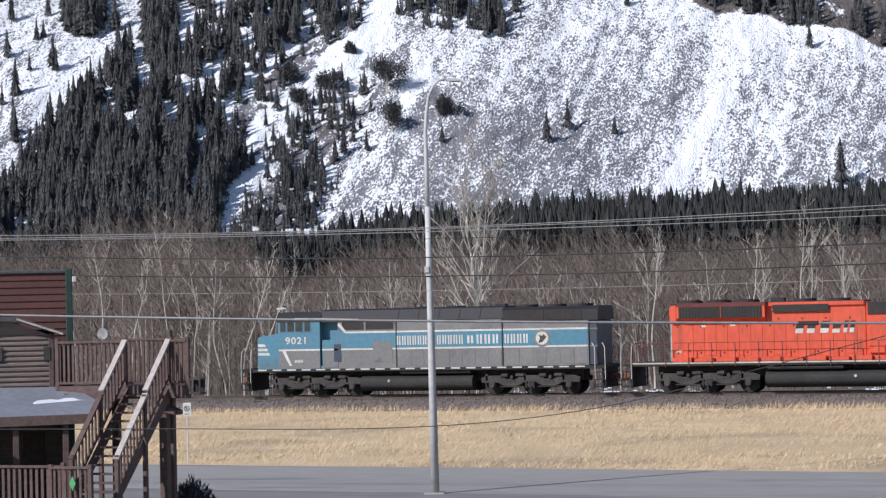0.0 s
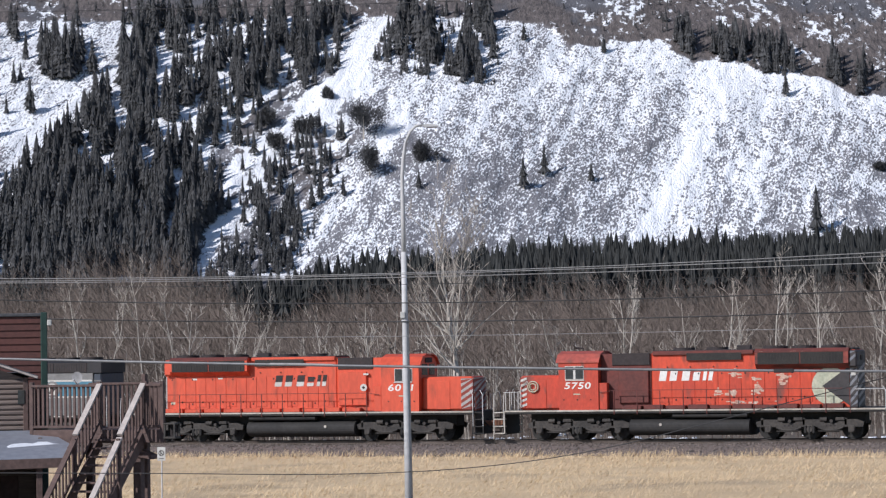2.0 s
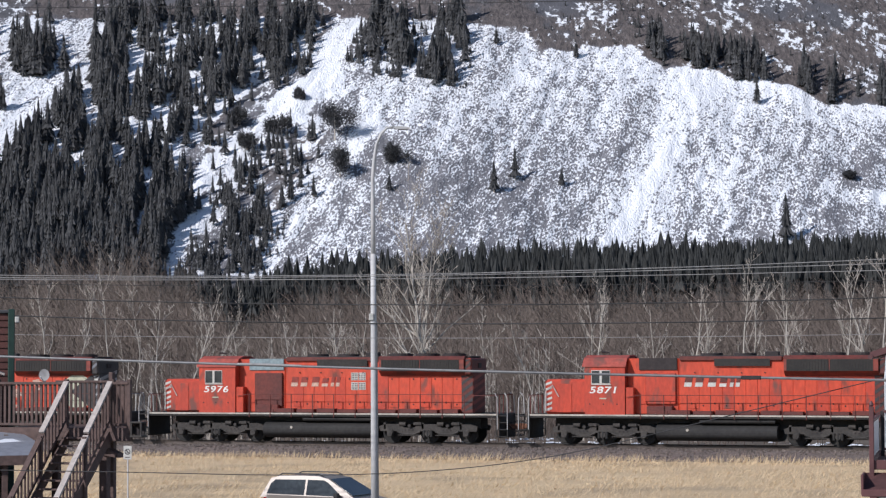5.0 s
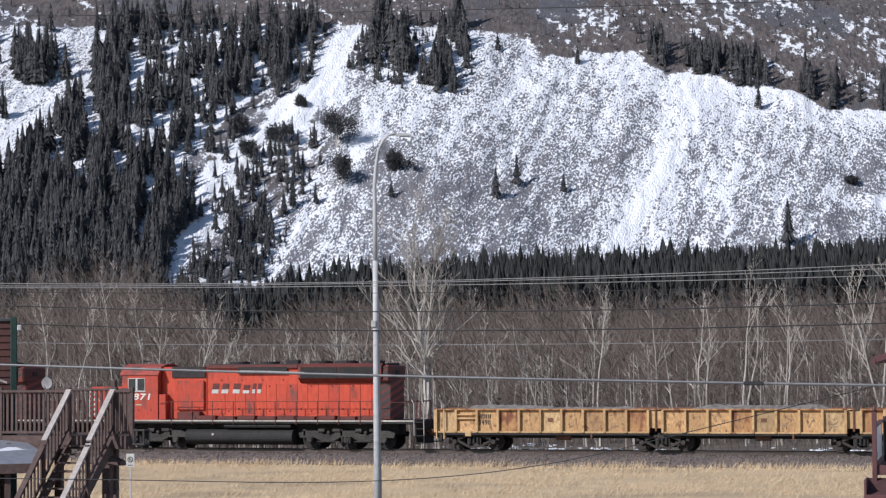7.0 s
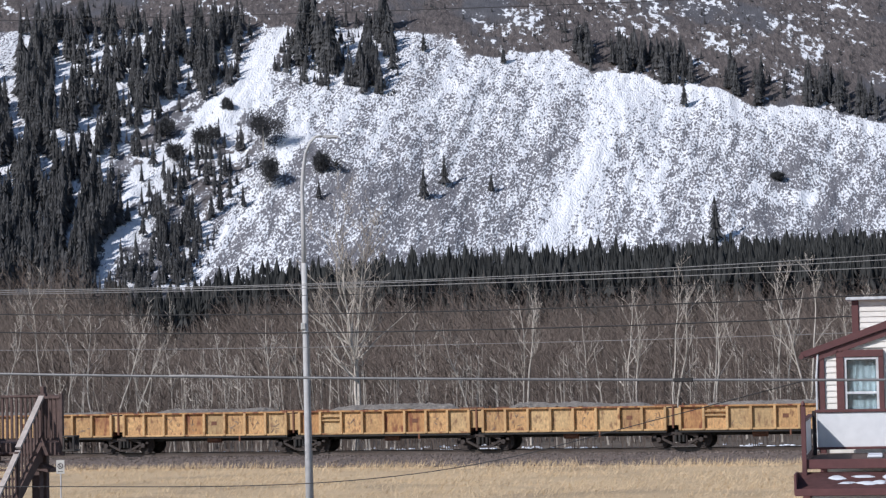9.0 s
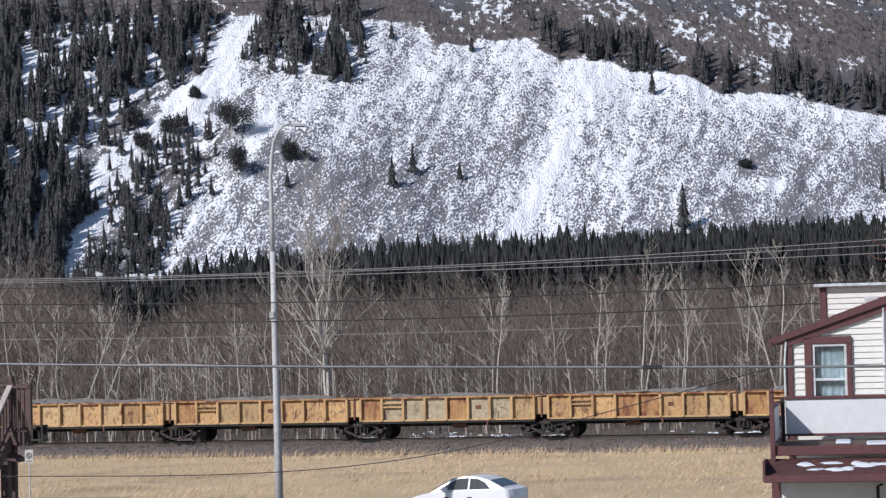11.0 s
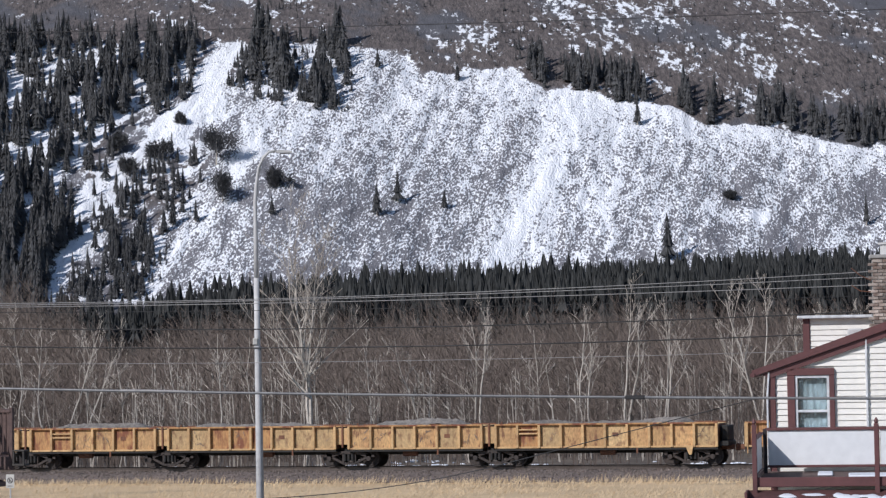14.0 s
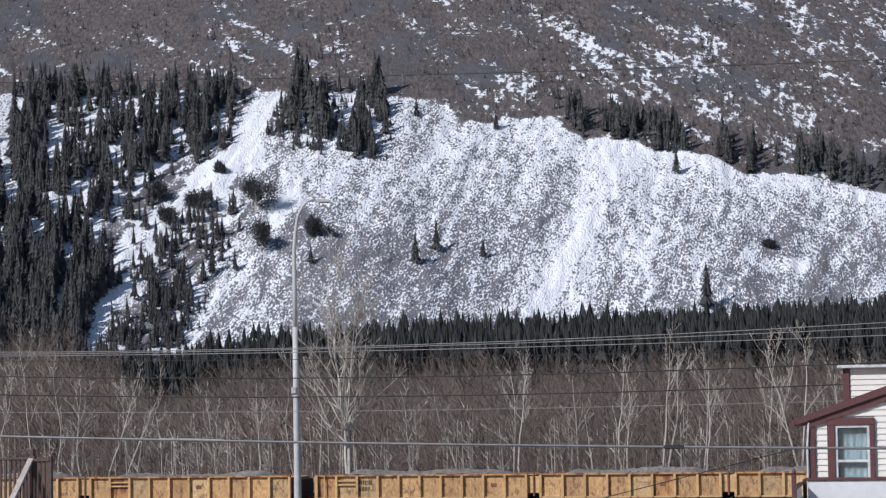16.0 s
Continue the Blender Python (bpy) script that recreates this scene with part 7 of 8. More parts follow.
def white_house():
    at = pose(0, 0, 0, 0, 0, 6)
    ob = thing("white_house", "white clapboard house with maroon trim and a brick chimney", "house", at=at)
    roof_z = lambda x: 5.45 + (x + 1.73) * 0.350
    ridge_x, right = 3.4, 8.5
    peak = roof_z(ridge_x)
    # shell behind the boards, with the window opening left free
    g = Geo()
    for x0, x1, z0, z1 in ((-1.44, -1.0, 0, 5.4), (-0.30, 8.2, 0, 5.4), (-1.0, -0.30, 0, 4.06), (-1.0, -0.30, 5.32, 5.42)):
        g.box(x0, x1, 51.02, 51.2, z0, z1)
    g.prism([(-1.44, 5.4), (8.2, 5.4), (ridge_x, peak - 0.14)], 51.02, 51.2)
    g.box(-1.44, -1.34, 51.2, 59, 0, 5.4)
    g.box(8.1, 8.2, 51.2, 59, 0, 5.4)
    g.box(-1.44, 8.2, 58.9, 59, 0, 5.4)
    wall = part("wall", g, SIDING, ob)
    part("room_back", Geo().box(-1.34, 1.2, 52.6, 52.66, 3.4, 5.4), CURTAIN_BACK, ob)
    # clapboards, broken at the window and ending at the roof slope
    lap, z = 0.125, 4.0
    while z < peak - 0.25:
        low = max(-1.42, (z + lap - 5.45) / 0.350 - 1.73 + 0.40)
        spans = [(low, -1.16), (-0.19, 5.0)] if z < 5.40 else [(low, 5.0)]
        for a, c in spans:
            if c - a > 0.1:
                part("clapboard", Geo().prism([(50.980, z), (51.02, z), (51.02, z + lap), (51.006, z + lap)], a, c, "x"), SIDING, wall)
        z += lap
    part("corner_board", Geo().box(-1.54, -1.40, 50.94, 51.1, 2.6, 5.48, 0.01), MAROON, ob, "maroon corner board")
    part("conduit", Geo().tube([(0.47, 50.94, 3.4), (0.47, 50.94, 6.04)], 0.025, 6), ALU, ob)
    # window
    win = part("window_trim", Geo().box(-1.16, -0.19, 50.92, 51.0, 5.31, 5.46, 0.01).box(-1.16, -1.0, 50.92, 51.0, 4.0, 5.31, 0.01).box(-0.30, -0.19, 50.92, 51.0, 4.0, 5.31, 0.01).box(-1.16, -0.19, 50.90, 51.0, 3.98, 4.08, 0.01), MAROON, ob, "maroon window trim")
    part("window_frame", Geo().box(-1.0, -0.95, 50.95, 51.06, 4.07, 5.31).box(-0.35, -0.30, 50.95, 51.06, 4.07, 5.31).box(-0.95, -0.35, 50.95, 51.06, 5.26, 5.31).box(-0.95, -0.35, 50.95, 51.06, 4.55, 4.60).box(-0.95, -0.35, 50.95, 51.06, 4.07, 4.11), ALU, win, "white aluminium sash")
    for z0, z1 in ((4.60, 5.26), (4.11, 4.55)):
        pane = part("pane", Geo().box(-0.95, -0.35, 51.0, 51.006, z0, z1), PANE_CLEAR, win)
        pane.visible_shadow = False
    pts = [(-1.0 + 0.70 * i / 26, 51.10 + 0.006 * math.sin(i * 1.3)) for i in range(27)]
    vs = [(x, y, z) for z in (4.05, 5.33) for x, y in pts]
    part("curtain", Geo().add(vs, [(i, i + 1, 28 + i, 27 + i) for i in range(26)]), CURTAIN, win, "pale blue curtain")
    # roof with deep maroon fascia
    g = Geo().prism([(-1.84, roof_z(-1.84)), (ridge_x, peak), (right + 0.2, roof_z(-1.9)), (right + 0.2, roof_z(-1.9) - 0.06), (ridge_x, peak - 0.10), (-1.84, roof_z(-1.84) - 0.06)], 50.90, 59.3)
    part("roof", g, SHINGLE, ob, "red-brown shingle roof")
    g = Geo().prism([(-1.88, roof_z(-1.88) + 0.03), (ridge_x, peak + 0.03), (ridge_x, peak - 0.18), (-1.88, roof_z(-1.88) - 0.10)], 50.86, 50.90)
    part("fascia", g, MAROON, ob, "maroon fascia board")
    g = Geo().prism([(-1.66, roof_z(-1.66) - 0.12), (ridge_x, peak - 0.17), (ridge_x, peak - 0.32), (-1.54, roof_z(-1.54) - 0.26)], 50.92, 51.0)
    part("soffit_board", g, MAROON, ob)
    part("gutter", Geo().tube([(-1.86, 50.6, roof_z(-1.86) - 0.07), (-1.86, 59, roof_z(-1.86) - 0.07)], 0.05, 8), MAROON, ob)
    part("downpipe", Geo().tube([(-1.53, 50.92, 5.38), (-1.57, 50.90, 4.9), (-1.57, 50.90, 3.4)], 0.022, 6), ALU, ob)
    # dormer
    d = part("dormer", Geo().box(-0.80, 1.6, 54.0, 56.5, 5.7, 6.53), SIDING, ob)
    for i in range(6):
        part("clapboard", Geo().prism([(53.965, 0), (54.0, 0), (54.0, 0.12), (53.988, 0.12)], -0.70, 1.6, "x"), SIDING, d).location = (0, 0, 5.82 + i * 0.12)
    part("corner_board", Geo().box(-0.86, -0.71, 53.94, 54.1, 5.7, 6.54, 0.01), MAROON, d)
    part("dormer_roof", Geo().box(-0.98, 1.8, 53.8, 56.7, 6.54, 6.61, 0.015), ALU, d, "pale flat dormer roof")
    part("roof_vent", Geo().box(0.10, 0.42, 52.6, 52.9, roof_z(0.1) - 0.05, roof_z(0.1) + 0.20, 0.03), GALV, ob)
    # chimney of bricks
    chim = part("chimney", Geo().box(0.66, 1.36, 53.72, 54.38, 6.0, 7.82), MORTAR, ob, "brown brick chimney")
    brick = mesh_of(Geo().box(-0.103, 0.103, -0.025, 0.025, -0.030, 0.030, 0.004), BRICK)
    r = np.random.default_rng(9)
    for k in range(24):
        z = 6.08 + k * 0.0735
        for j in range(4):
            x = 0.76 + j * 0.218 + (0.0 if k % 2 else -0.10)
            if 0.64 < x < 1.36:
                part("brick", brick, BRICK, chim).location = (x + 0.02, 53.715 + r.normal(0, 0.004), z)
    part("chimney_crown", Geo().box(0.60, 1.42, 53.66, 54.44, 7.82, 7.91, 0.02), CONCRETE, chim)
    flue = part("flue", Geo().disc(0.98, 54.05, 8.02, 0.13, 0.24, 16, "z"), GALV, chim, "steel flue")
    part("flue_cap", Geo().disc(0.98, 54.05, 8.16, 0.17, 0.04, 16, "z"), GALV, flue)
    part("wire_bracket", Geo().tube([(0.64, 53.7, 7.35), (0.40, 53.6, 7.46), (0.22, 53.55, 7.62)], 0.012, 5).tube([(0.64, 53.7, 7.10), (0.40, 53.6, 7.12), (0.22, 53.55, 7.24)], 0.012, 5), RUST, chim)
    # balcony: open in front, side rail and back panels white
    b = thing("balcony", "wooden balcony with white panels and maroon posts", "balcony", at=at)
    part("floor", Geo().box(-1.66, 8.2, 46.05, 50.9, 3.26, 3.34, 0.01), DECK_WOOD, b)
    part("rim_board", Geo().box(-1.72, 8.2, 45.98, 46.05, 3.25, 3.43, 0.01), MAROON, b)
    part("rim_board", Geo().box(-1.72, -1.64, 46.05, 50.9, 3.22, 3.40, 0.01), MAROON, b)
    for x in (-1.68, 0.575, 2.85, 5.1):
        p = part("post", Geo().box(x - 0.045, x + 0.045, 45.92, 46.02, 3.08, 4.42, 0.01), MAROON, b)
        part("finial", Geo().tube([(x, 45.97, 4.42), (x, 45.97, 4.45), (x, 45.97, 4.48), (x, 45.97, 4.53)], [0.025, 0.042, 0.038, 0.01], 8), MAROON, p)
    for a, c in ((-1.55, 0.58), (0.70, 2.85), (2.95, 5.1)):
        part("panel", Geo().box(a, c, 50.0, 50.02, 3.50, 4.20, 0.004), PANEL_WHITE, b, "white sheet panel")
        part("top_rail", Geo().box(a - 0.05, c + 0.05, 49.96, 50.06, 4.20, 4.26, 0.008), MAROON, b)
        part("bottom_rail", Geo().box(a - 0.03, c + 0.03, 49.97, 50.05, 3.45, 3.50, 0.008), MAROON, b)
        part("panel_post", Geo().box(a - 0.10, a - 0.02, 49.96, 50.06, 3.34, 4.24, 0.008), SOOT if a < 0 else MAROON, b)
    part("side_panel", Geo().box(-1.69, -1.675, 46.1, 49.9, 3.46, 4.12, 0.004), PANEL_WHITE, b)
    part("top_rail", Geo().box(-1.73, -1.64, 46.0, 49.95, 4.12, 4.18, 0.008), MAROON, b)
    part("bottom_rail", Geo().box(-1.72, -1.65, 46.0, 49.95, 3.40, 3.46, 0.008), MAROON, b)
    for x0, x1, y0 in ((-0.55, -0.25, 48.4), (0.05, 1.9, 47.6)):
        s = part("balcony_snow", Geo().box(x0, x1, y0, y0 + 1.2, 3.34, 3.39, 0.02), SNOW)
        s.matrix_world = at
        tagged(s, "thin leftover snow on the balcony floor", "snow")
    # ground floor with its small roof
    low = thing("ground_floor_annex", "ground floor of the white house with a small maroon roof", "house", at=at)
    w2 = part("wall", Geo().box(-1.66, 8.2, 46.45, 51.0, 0, 2.80), SIDING, low)
    for i in range(14):
        part("clapboard", shared(MESHES, "low_lap", lambda: mesh_of(Geo().prism([(46.41, 0), (46.45, 0), (46.45, 0.125), (46.436, 0.125)], -1.58, 6.0, "x"), SIDING)), SIDING, w2).location = (0, 0, 1.03 + i * 0.125)
    part("corner_board", Geo().box(-1.74, -1.58, 46.38, 46.54, 0, 2.78, 0.01), MAROON, low)
    part("pent_roof", Geo().prism([(45.15, 2.84), (45.15, 2.91), (46.1, 3.19), (46.1, 3.10)], -1.82, 8.4, "x"), SHINGLE, low, "red-brown shingle lean-to roof")
    part("fascia", Geo().box(-1.84, 8.4, 45.09, 45.15, 2.80, 2.93, 0.01), MAROON, low)
    part("vent_pipe", Geo().tube([(0.23, 46.3, 2.1), (0.23, 46.3, 2.64), (0.32, 46.3, 2.68)], 0.03, 6), SOOT, low)
    part("roof_end", Geo().box(-1.85, -1.80, 45.12, 46.1, 2.82, 3.20, 0.01), MAROON, low)
    for i in range(18):
        x = -1.05 + i * 0.17 + 0.08 * r.normal()
        w, dd = r.uniform(0.12, 0.42), r.uniform(0.08, 0.26)
        y0 = 45.35 + r.uniform(0, 0.42)
        rim = [(x + w * 0.5 * math.cos(a) * (1 + 0.28 * r.normal()), y0 + dd * 0.5 + dd * 0.5 * math.sin(a), 0) for a in [2 * math.pi * j / 12 for j in range(12)]]
        zz = lambda y: 2.91 + (y - 45.15) * 0.295
        g = Geo().add([(p[0], p[1], zz(p[1]) + 0.005) for p in rim] + [(x + (p[0] - x) * 0.7, y0 + dd * 0.5 + (p[1] - y0 - dd * 0.5) * 0.7, zz(p[1]) + 0.022) for p in rim], [tuple(range(12, 24))] + [(j, (j + 1) % 12, 12 + (j + 1) % 12, 12 + j) for j in range(12)])
        s = part("roof_snow", g, SNOW, smooth=True)
        s.matrix_world = at
        tagged(s, "clump of melting snow on the small maroon roof", "snow", "snow clumps on the small roof")


CURTAIN_BACK = material("dim_room_wall", (0.25, 0.24, 0.22), (0.20, 0.19, 0.18), 1.0, 0.6, 0.9)


# ---- cars ----
def car_paint(name, base, metal):
    m = material(name, base, tuple(c * 0.93 for c in base), 0.6, 0.6, 0.38, metal, fine=30, grain=0.04)
    m.node_tree.nodes["Principled BSDF"].inputs["Coat Weight"].default_value = 0.2
    return m


TYRE = material("black_tyre", (0.02, 0.02, 0.02), (0.03, 0.03, 0.03), 3.0, 0.6, 0.9)
ALLOY = material("alloy_rim", (0.45, 0.45, 0.46), (0.38, 0.38, 0.39), 2.0, 0.6, 0.35, 0.8)
TAIL = material("red_tail_lens", (0.35, 0.015, 0.015), (0.28, 0.012, 0.012), 2.0, 0.6, 0.2)
HEAD = material("clear_head_lens", (0.55, 0.56, 0.58), (0.45, 0.46, 0.48), 4.0, 0.6, 0.1)
CAR_GLASS = material("tinted_car_glass", (0.030, 0.036, 0.040), (0.05, 0.06, 0.065), 1.0, 0.6, 0.05)
CAR_TRIM = material("black_car_trim", (0.02, 0.02, 0.021), (0.03, 0.03, 0.03), 2.0, 0.6, 0.5)


def car(name, label, paint, length, width, side, cabin_line, glass, wheels, wheel_r, suv):
    """A car heading along +x: body shell, tapered cabin, glass, lamps and wheels. Outlines are (x, z) pairs, from the rear over the roof to the front."""
    ob = thing(name, label, "car")
    hw = width / 2
    n = len(side)
    g = Geo()
    rows = []
    for y, along, up in ((-hw, 0.12, 0.08), (-hw + 0.05, 0.08, 0.02), (-hw + 0.22, 0.035, 0.0), (-hw + 0.5, 0.0, 0.0), (hw - 0.5, 0.0, 0.0), (hw - 0.22, 0.035, 0.0), (hw - 0.05, 0.08, 0.02), (hw, 0.12, 0.08)):
        cx, cz = length / 2, 0.6
        rows.append([(cx + (x - cx) * (1 - along), y, cz + (z - cz) * (1 - up)) for x, z in side])
    vs = [v for r_ in rows for v in r_]
    last = len(rows) - 1
    fs = [(k * n + j, k * n + (j + 1) % n, (k + 1) * n + (j + 1) % n, (k + 1) * n + j) for k in range(last) for j in range(n)] + [tuple(reversed(range(n))), tuple(range(last * n, (last + 1) * n))]
    body = part("body", g.add(vs, fs), paint, ob)
    # cabin: an arched side line that leans in towards the roof
    bz, rz = min(z for _, z in cabin_line), max(z for _, z in cabin_line)
    b1 = cabin_line[-1][0]
    taper = 0.20
    half = lambda z: hw - 0.045 - taper * (z - bz) / (rz - bz)
    m = len(cabin_line)
    vs = [(x, s * half(z), z) for s in (-1, 1) for x, z in cabin_line]
    fs = [(i, i + 1, m + i + 1, m + i) for i in range(m - 1)] + [tuple(range(m)), tuple(reversed(range(m, 2 * m)))]
    cabin = part("cabin", Geo().add(vs, fs), paint, ob)

    def sheet(points, thick=0.018):
        """A thin pane over four or more corners, drawn out along its normal."""
        pts = [Vector(p) for p in points]
        n_ = (pts[1] - pts[0]).cross(pts[2] - pts[0]).normalized()
        k = len(pts)
        return Geo().add([tuple(p + n_ * t) for t in (-thick / 2, thick / 2) for p in pts], [tuple(range(k)), tuple(reversed(range(k, 2 * k)))] + [(i, (i + 1) % k, k + (i + 1) % k, k + i) for i in range(k)])

    for s in (-1, 1):
        for outline in glass:
            part("side_window", sheet([(x, s * (half(z) + 0.004), z) for x, z in outline]), CAR_GLASS, cabin)
        part("mirror", Geo().box(b1 - 0.62, b1 - 0.46, s * (hw + 0.01), s * (hw + 0.16), bz + 0.02, bz + 0.17, 0.03), paint if not suv else CAR_TRIM, cabin)
        part("door_handle", Geo().box(length * 0.36, length * 0.40, s * (hw - 0.01), s * (hw + 0.02), bz - 0.16, bz - 0.13, 0.006).box(length * 0.56, length * 0.60, s * (hw - 0.01), s * (hw + 0.02), bz - 0.16, bz - 0.13, 0.006), CAR_TRIM, body)
        part("sill", Geo().box(wheels[0] + wheel_r, wheels[1] - wheel_r, s * (hw - 0.03), s * (hw + 0.012), 0.22, 0.36, 0.02), CAR_TRIM, body)
        for x in wheels:
            w = part("wheel", Geo().disc(x, s * (hw - 0.10), wheel_r, wheel_r, 0.22, 28), TYRE, ob)
            part("rim", Geo().disc(x, s * (hw + 0.008), wheel_r, wheel_r * 0.66, 0.02, 20), ALLOY, w)
        part("tail_lamp", Geo().box(0.15, 0.50, s * (hw - 0.26), s * (hw - 0.025), bz - 0.20, bz - 0.02 if not suv else bz + 0.02, 0.04), TAIL, body)
        part("head_lamp", Geo().box(length - 0.50, length - 0.12, s * (hw - 0.38), s * (hw - 0.03), bz - 0.34, bz - 0.16, 0.04), HEAD, body)
        if suv:
            part("roof_rail", Geo().tube([(0.55, s * (hw - 0.28), rz - 0.03), (0.7, s * (hw - 0.28), rz + 0.05), (1.9, s * (hw - 0.28), rz + 0.05), (2.1, s * (hw - 0.28), rz - 0.03)], 0.02, 6), CAR_TRIM, cabin)
    for nm, (x0, z0), (x1, z1) in (("rear_window", cabin_line[1], cabin_line[2]), ("windshield", cabin_line[-1], cabin_line[-3])):
        f = (0.10, 0.94)
        ends = [(x0 + (x1 - x0) * q, z0 + (z1 - z0) * q) for q in f]
        lift = 0.03 if nm == "windshield" else 0.008
        part(nm, sheet([(x, s * (half(z) - 0.05), z + lift) for (x, z), s in ((ends[0], -1), (ends[0], 1), (ends[1], 1), (ends[1], -1))]), CAR_GLASS, cabin)
    part("grille", Geo().box(length - 0.06, length + 0.01, -hw * 0.5, hw * 0.5, bz - 0.42, bz - 0.2, 0.02), CAR_TRIM, body)
    part("bumper", Geo().box(length - 0.12, length + 0.03, -hw + 0.05, hw - 0.05, 0.28, 0.5, 0.05), CAR_TRIM if suv else paint, body)
    part("bumper", Geo().box(-0.03, 0.12, -hw + 0.05, hw - 0.05, 0.28, 0.5, 0.05), CAR_TRIM if suv else paint, body)
    return ob


BEIGE = car_paint("beige_metallic_paint", (0.27, 0.232, 0.20), 0.2)
WHITE_CAR = car_paint("white_car_paint", (0.86, 0.86, 0.86), 0.0)
suv = car("suv", "beige metallic sport utility car on the road", BEIGE, 4.20, 1.80,
          [(0.10, 0.36), (4.08, 0.32), (4.20, 0.50), (4.19, 0.84), (4.05, 0.95), (3.70, 1.05), (3.12, 1.14), (0.12, 1.18), (0.0, 0.95), (0.02, 0.5)],
          [(0.04, 1.10), (0.12, 1.24), (0.34, 1.66), (0.60, 1.73), (1.30, 1.755), (1.95, 1.735), (2.28, 1.66), (2.75, 1.40), (3.24, 1.10)],
          ([(0.26, 1.20), (1.52, 1.18), (1.52, 1.63), (0.50, 1.62), (0.36, 1.50)], [(1.60, 1.18), (2.80, 1.16), (2.30, 1.55), (2.15, 1.62), (1.60, 1.63)]), (0.83, 3.30), 0.36, True)
sedan = car("sedan", "white compact sedan on the road", WHITE_CAR, 3.75, 1.70,
            [(0.12, 0.32), (3.62, 0.28), (3.75, 0.46), (3.72, 0.66), (3.50, 0.80), (3.10, 0.91), (2.60, 1.00), (0.7, 1.06), (0.20, 1.10), (0.05, 1.06), (0.0, 0.88), (0.02, 0.45)],
            [(0.22, 1.03), (0.40, 1.12), (0.86, 1.34), (1.15, 1.42), (1.45, 1.455), (1.75, 1.44), (2.02, 1.37), (2.40, 1.17), (2.74, 0.97)],
            ([(0.78, 1.08), (1.46, 1.06), (1.46, 1.385), (1.22, 1.37), (0.98, 1.27)], [(1.52, 1.06), (2.44, 1.04), (2.05, 1.29), (1.84, 1.37), (1.52, 1.39)]), (0.75, 2.95), 0.30, False)


def bushy_crown(seed, high, wide):
    """Needle sprays of a broad many-stemmed pine."""
    r = np.random.default_rng(seed)
    n = 2600
    hub = np.stack([r.normal(0, 0.45, 9) * wide, r.normal(0, 0.45, 9) * wide, r.uniform(0.3, 0.85, 9) * high], 1)
    p = hub[r.integers(0, 9, n)] + r.normal(0, 1, (n, 3)) * np.array([0.28 * wide, 0.28 * wide, 0.16 * high])
    p[:, 2] = np.clip(p[:, 2], 0.05, None)
    way = p - np.array([0, 0, 0.1 * high])
    way = way / np.linalg.norm(way, axis=1)[:, None] + r.normal(0, 0.4, (n, 3))
    t = r.uniform(0, 6.28, n)
    off = np.stack([np.cos(t), np.sin(t), 0.3 * np.sin(3 * t)], 1) * r.uniform(0.12, 0.3, n)[:, None]
    v = np.stack([p - off, p + off, p + way * r.uniform(0.5, 1.0, n)[:, None]], 1).reshape(-1, 3)
    return v, np.arange(3 * n).reshape(-1, 3)


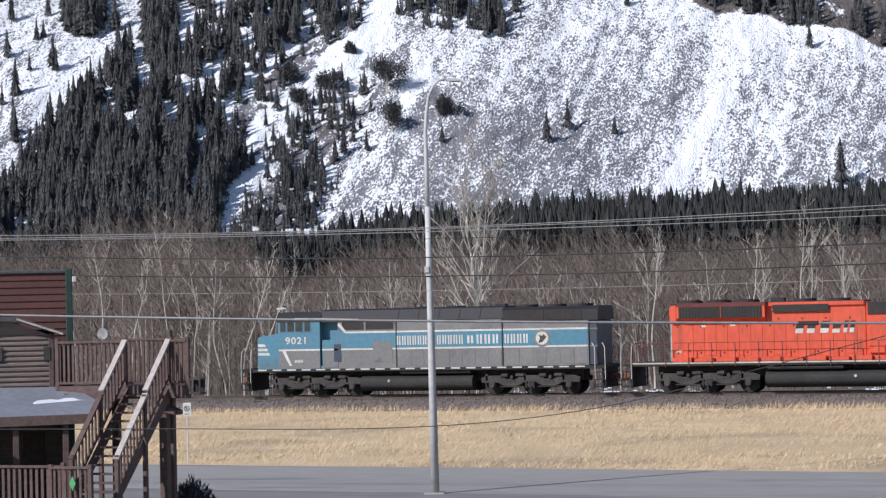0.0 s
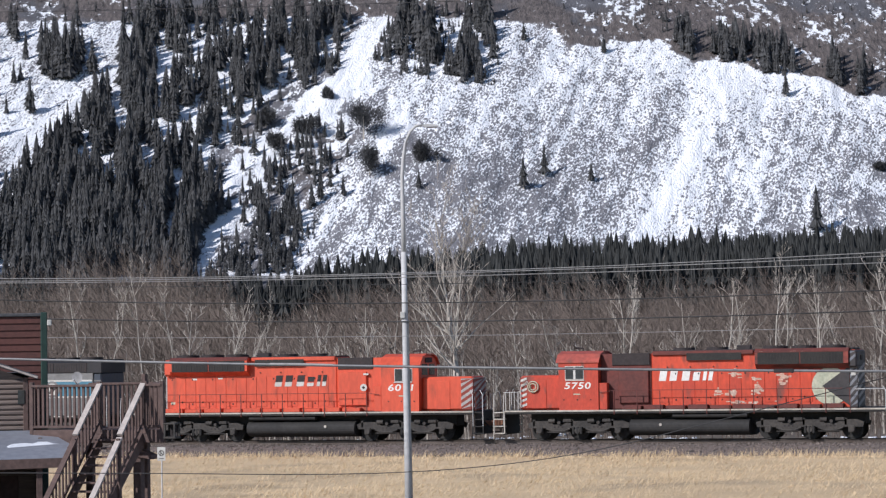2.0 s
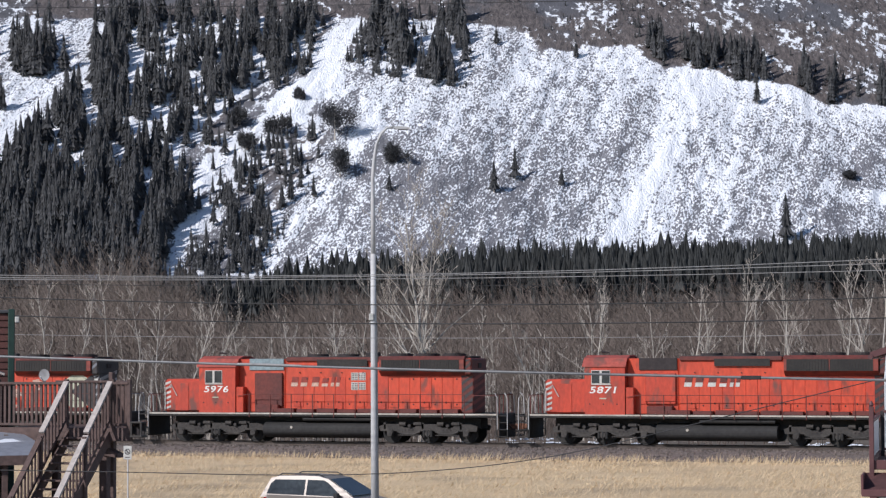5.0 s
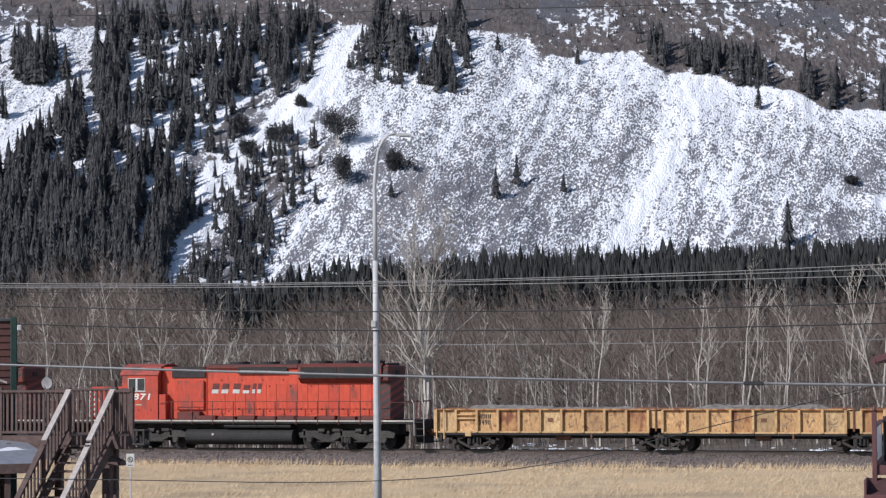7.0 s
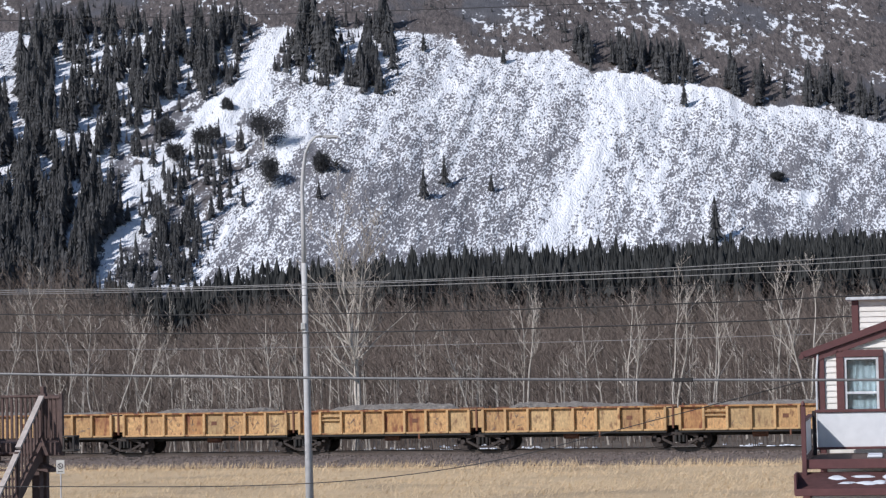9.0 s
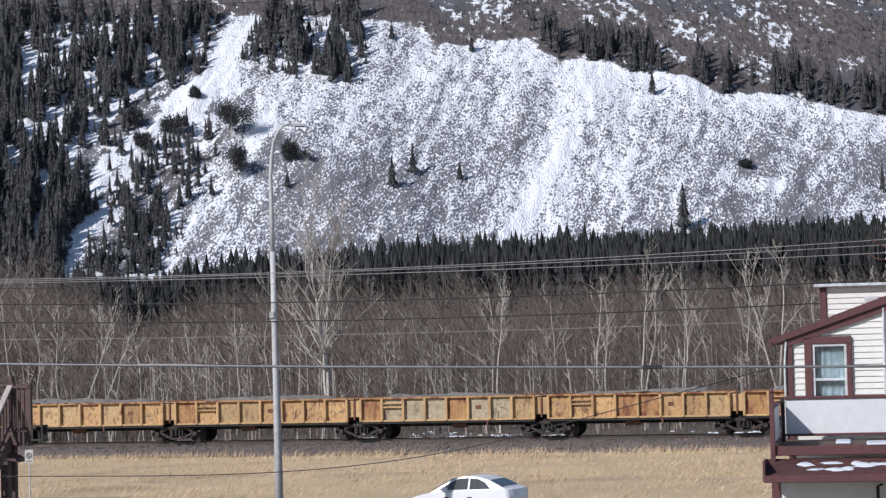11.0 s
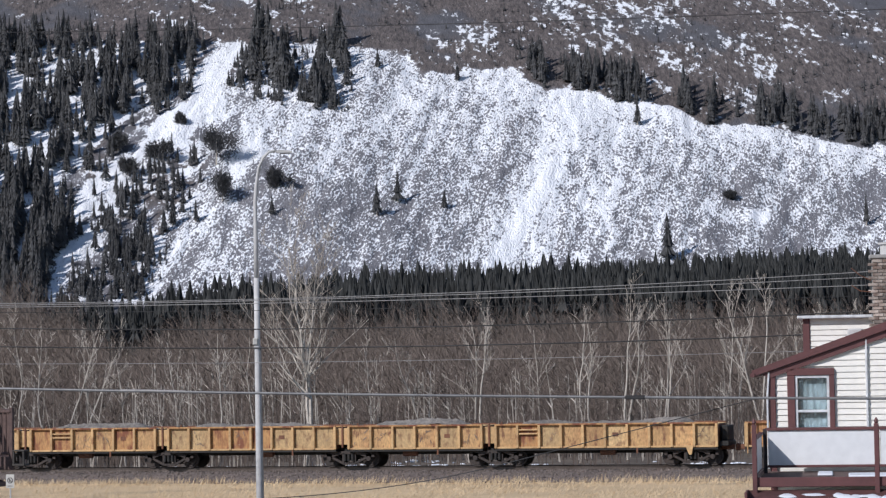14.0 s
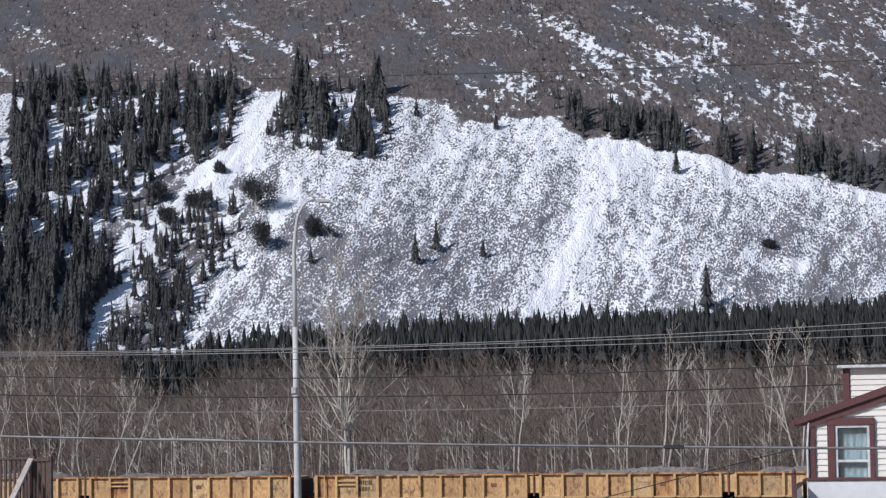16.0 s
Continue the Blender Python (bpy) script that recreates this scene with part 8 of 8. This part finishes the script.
def build_small_spruces():
    """Single trees that stand on the open talus."""
    for i, (u, v, h, w) in enumerate(SPRUCES):
        vs, fs = spruce_template(500 + i, 8, 9, 0.17)
        ob = thing("spruce", "dark spruce alone on the snowy talus" if w < 1.4 else "dark bushy clump on the snowy talus", "tree", "lone spruces on the talus", at=VALLEY @ Matrix.Translation(spot(u, v)))
        trunk = Geo().tube([(0, 0, -0.6), (0, 0, h * 0.9)], [h * 0.02, 0.02], 6)
        part("trunk", trunk, BARK, ob)
        if w > 1.5:
            vs, fs = bushy_crown(700 + i, h * 0.75, h * w * 0.17)
            part("crown", bulk_mesh(vs, fs, CONIFER), CONIFER, ob)
        else:
            part("crown", bulk_mesh(vs * np.array([h * w, h * w, h]), fs, CONIFER), CONIFER, ob)


# the low clump at bearing 191 stands in for a grey rock outcrop
SPRUCES = ((52.5, 71.5, 11, 1.1), (43.8, 66.0, 11.5, 1.0), (153.0, 103.0, 9.5, 1.1), (-19.6, 72.0, 13, 1.7), (-21.8, 87.0, 16, 2.0), (164.6, 46.0, 16, 1.1), (71.8, 68.4, 7, 1.3), (-40.0, 62.6, 9, 1.1),
           (-46.0, 89.0, 10, 1.7), (3.5, 76.8, 9, 2.3), (-56.8, 65.3, 10, 1.0), (0.6, 66.3, 7, 1.1), (78.0, 121.4, 8, 0.9), (45.0, 127.4, 8, 1.1), (-37.7, 76.5, 9, 1.1), (-73.0, 85.5, 11, 1.0), (-58.0, 82.8, 8, 1.9),
           (248.7, 59.5, 12, 0.6), (191.0, 71.0, 3.2, 2.6), (-62.0, 93.0, 8, 1.8), (-36.0, 103.0, 6, 1.7), (-30.5, 64.0, 8, 1.0), (-28.5, 80.0, 6, 1.0))

street_lamp()
road_sign()
shrub()
snow_patches()
overhead_wires()
log_building()
deck_and_stair()
white_house()
build_small_spruces()


def motions():
    for ob, s0 in VEHICLES:
        walk(ob, [(t, pose(s0 - 41.47 - travelled(t), TRACK_Y, RAIL_Z)) for t in range(0, 17)])
    # the beige car goes right, the white one left, each in its lane
    lane = lambda x, off: 77.8 - 0.117 * (x + 37.75) - off
    turn = -math.degrees(math.atan(0.117))
    walk(suv, [(t, pose(SUV_X + 10.2 * (t - 4.5), lane(SUV_X + 10.2 * (t - 4.5), 7.6), 0.02, 0, 0, turn)) for t in range(0, 17, 2)])
    walk(sedan, [(t, pose(SEDAN_X - 22.0 * (t - 11.5), lane(SEDAN_X - 22.0 * (t - 11.5), 3.4), 0.03, 0, 0, turn + 180)) for t in range(0, 17, 2)])


SUV_X, SEDAN_X = -33.11, -28.9

motions()
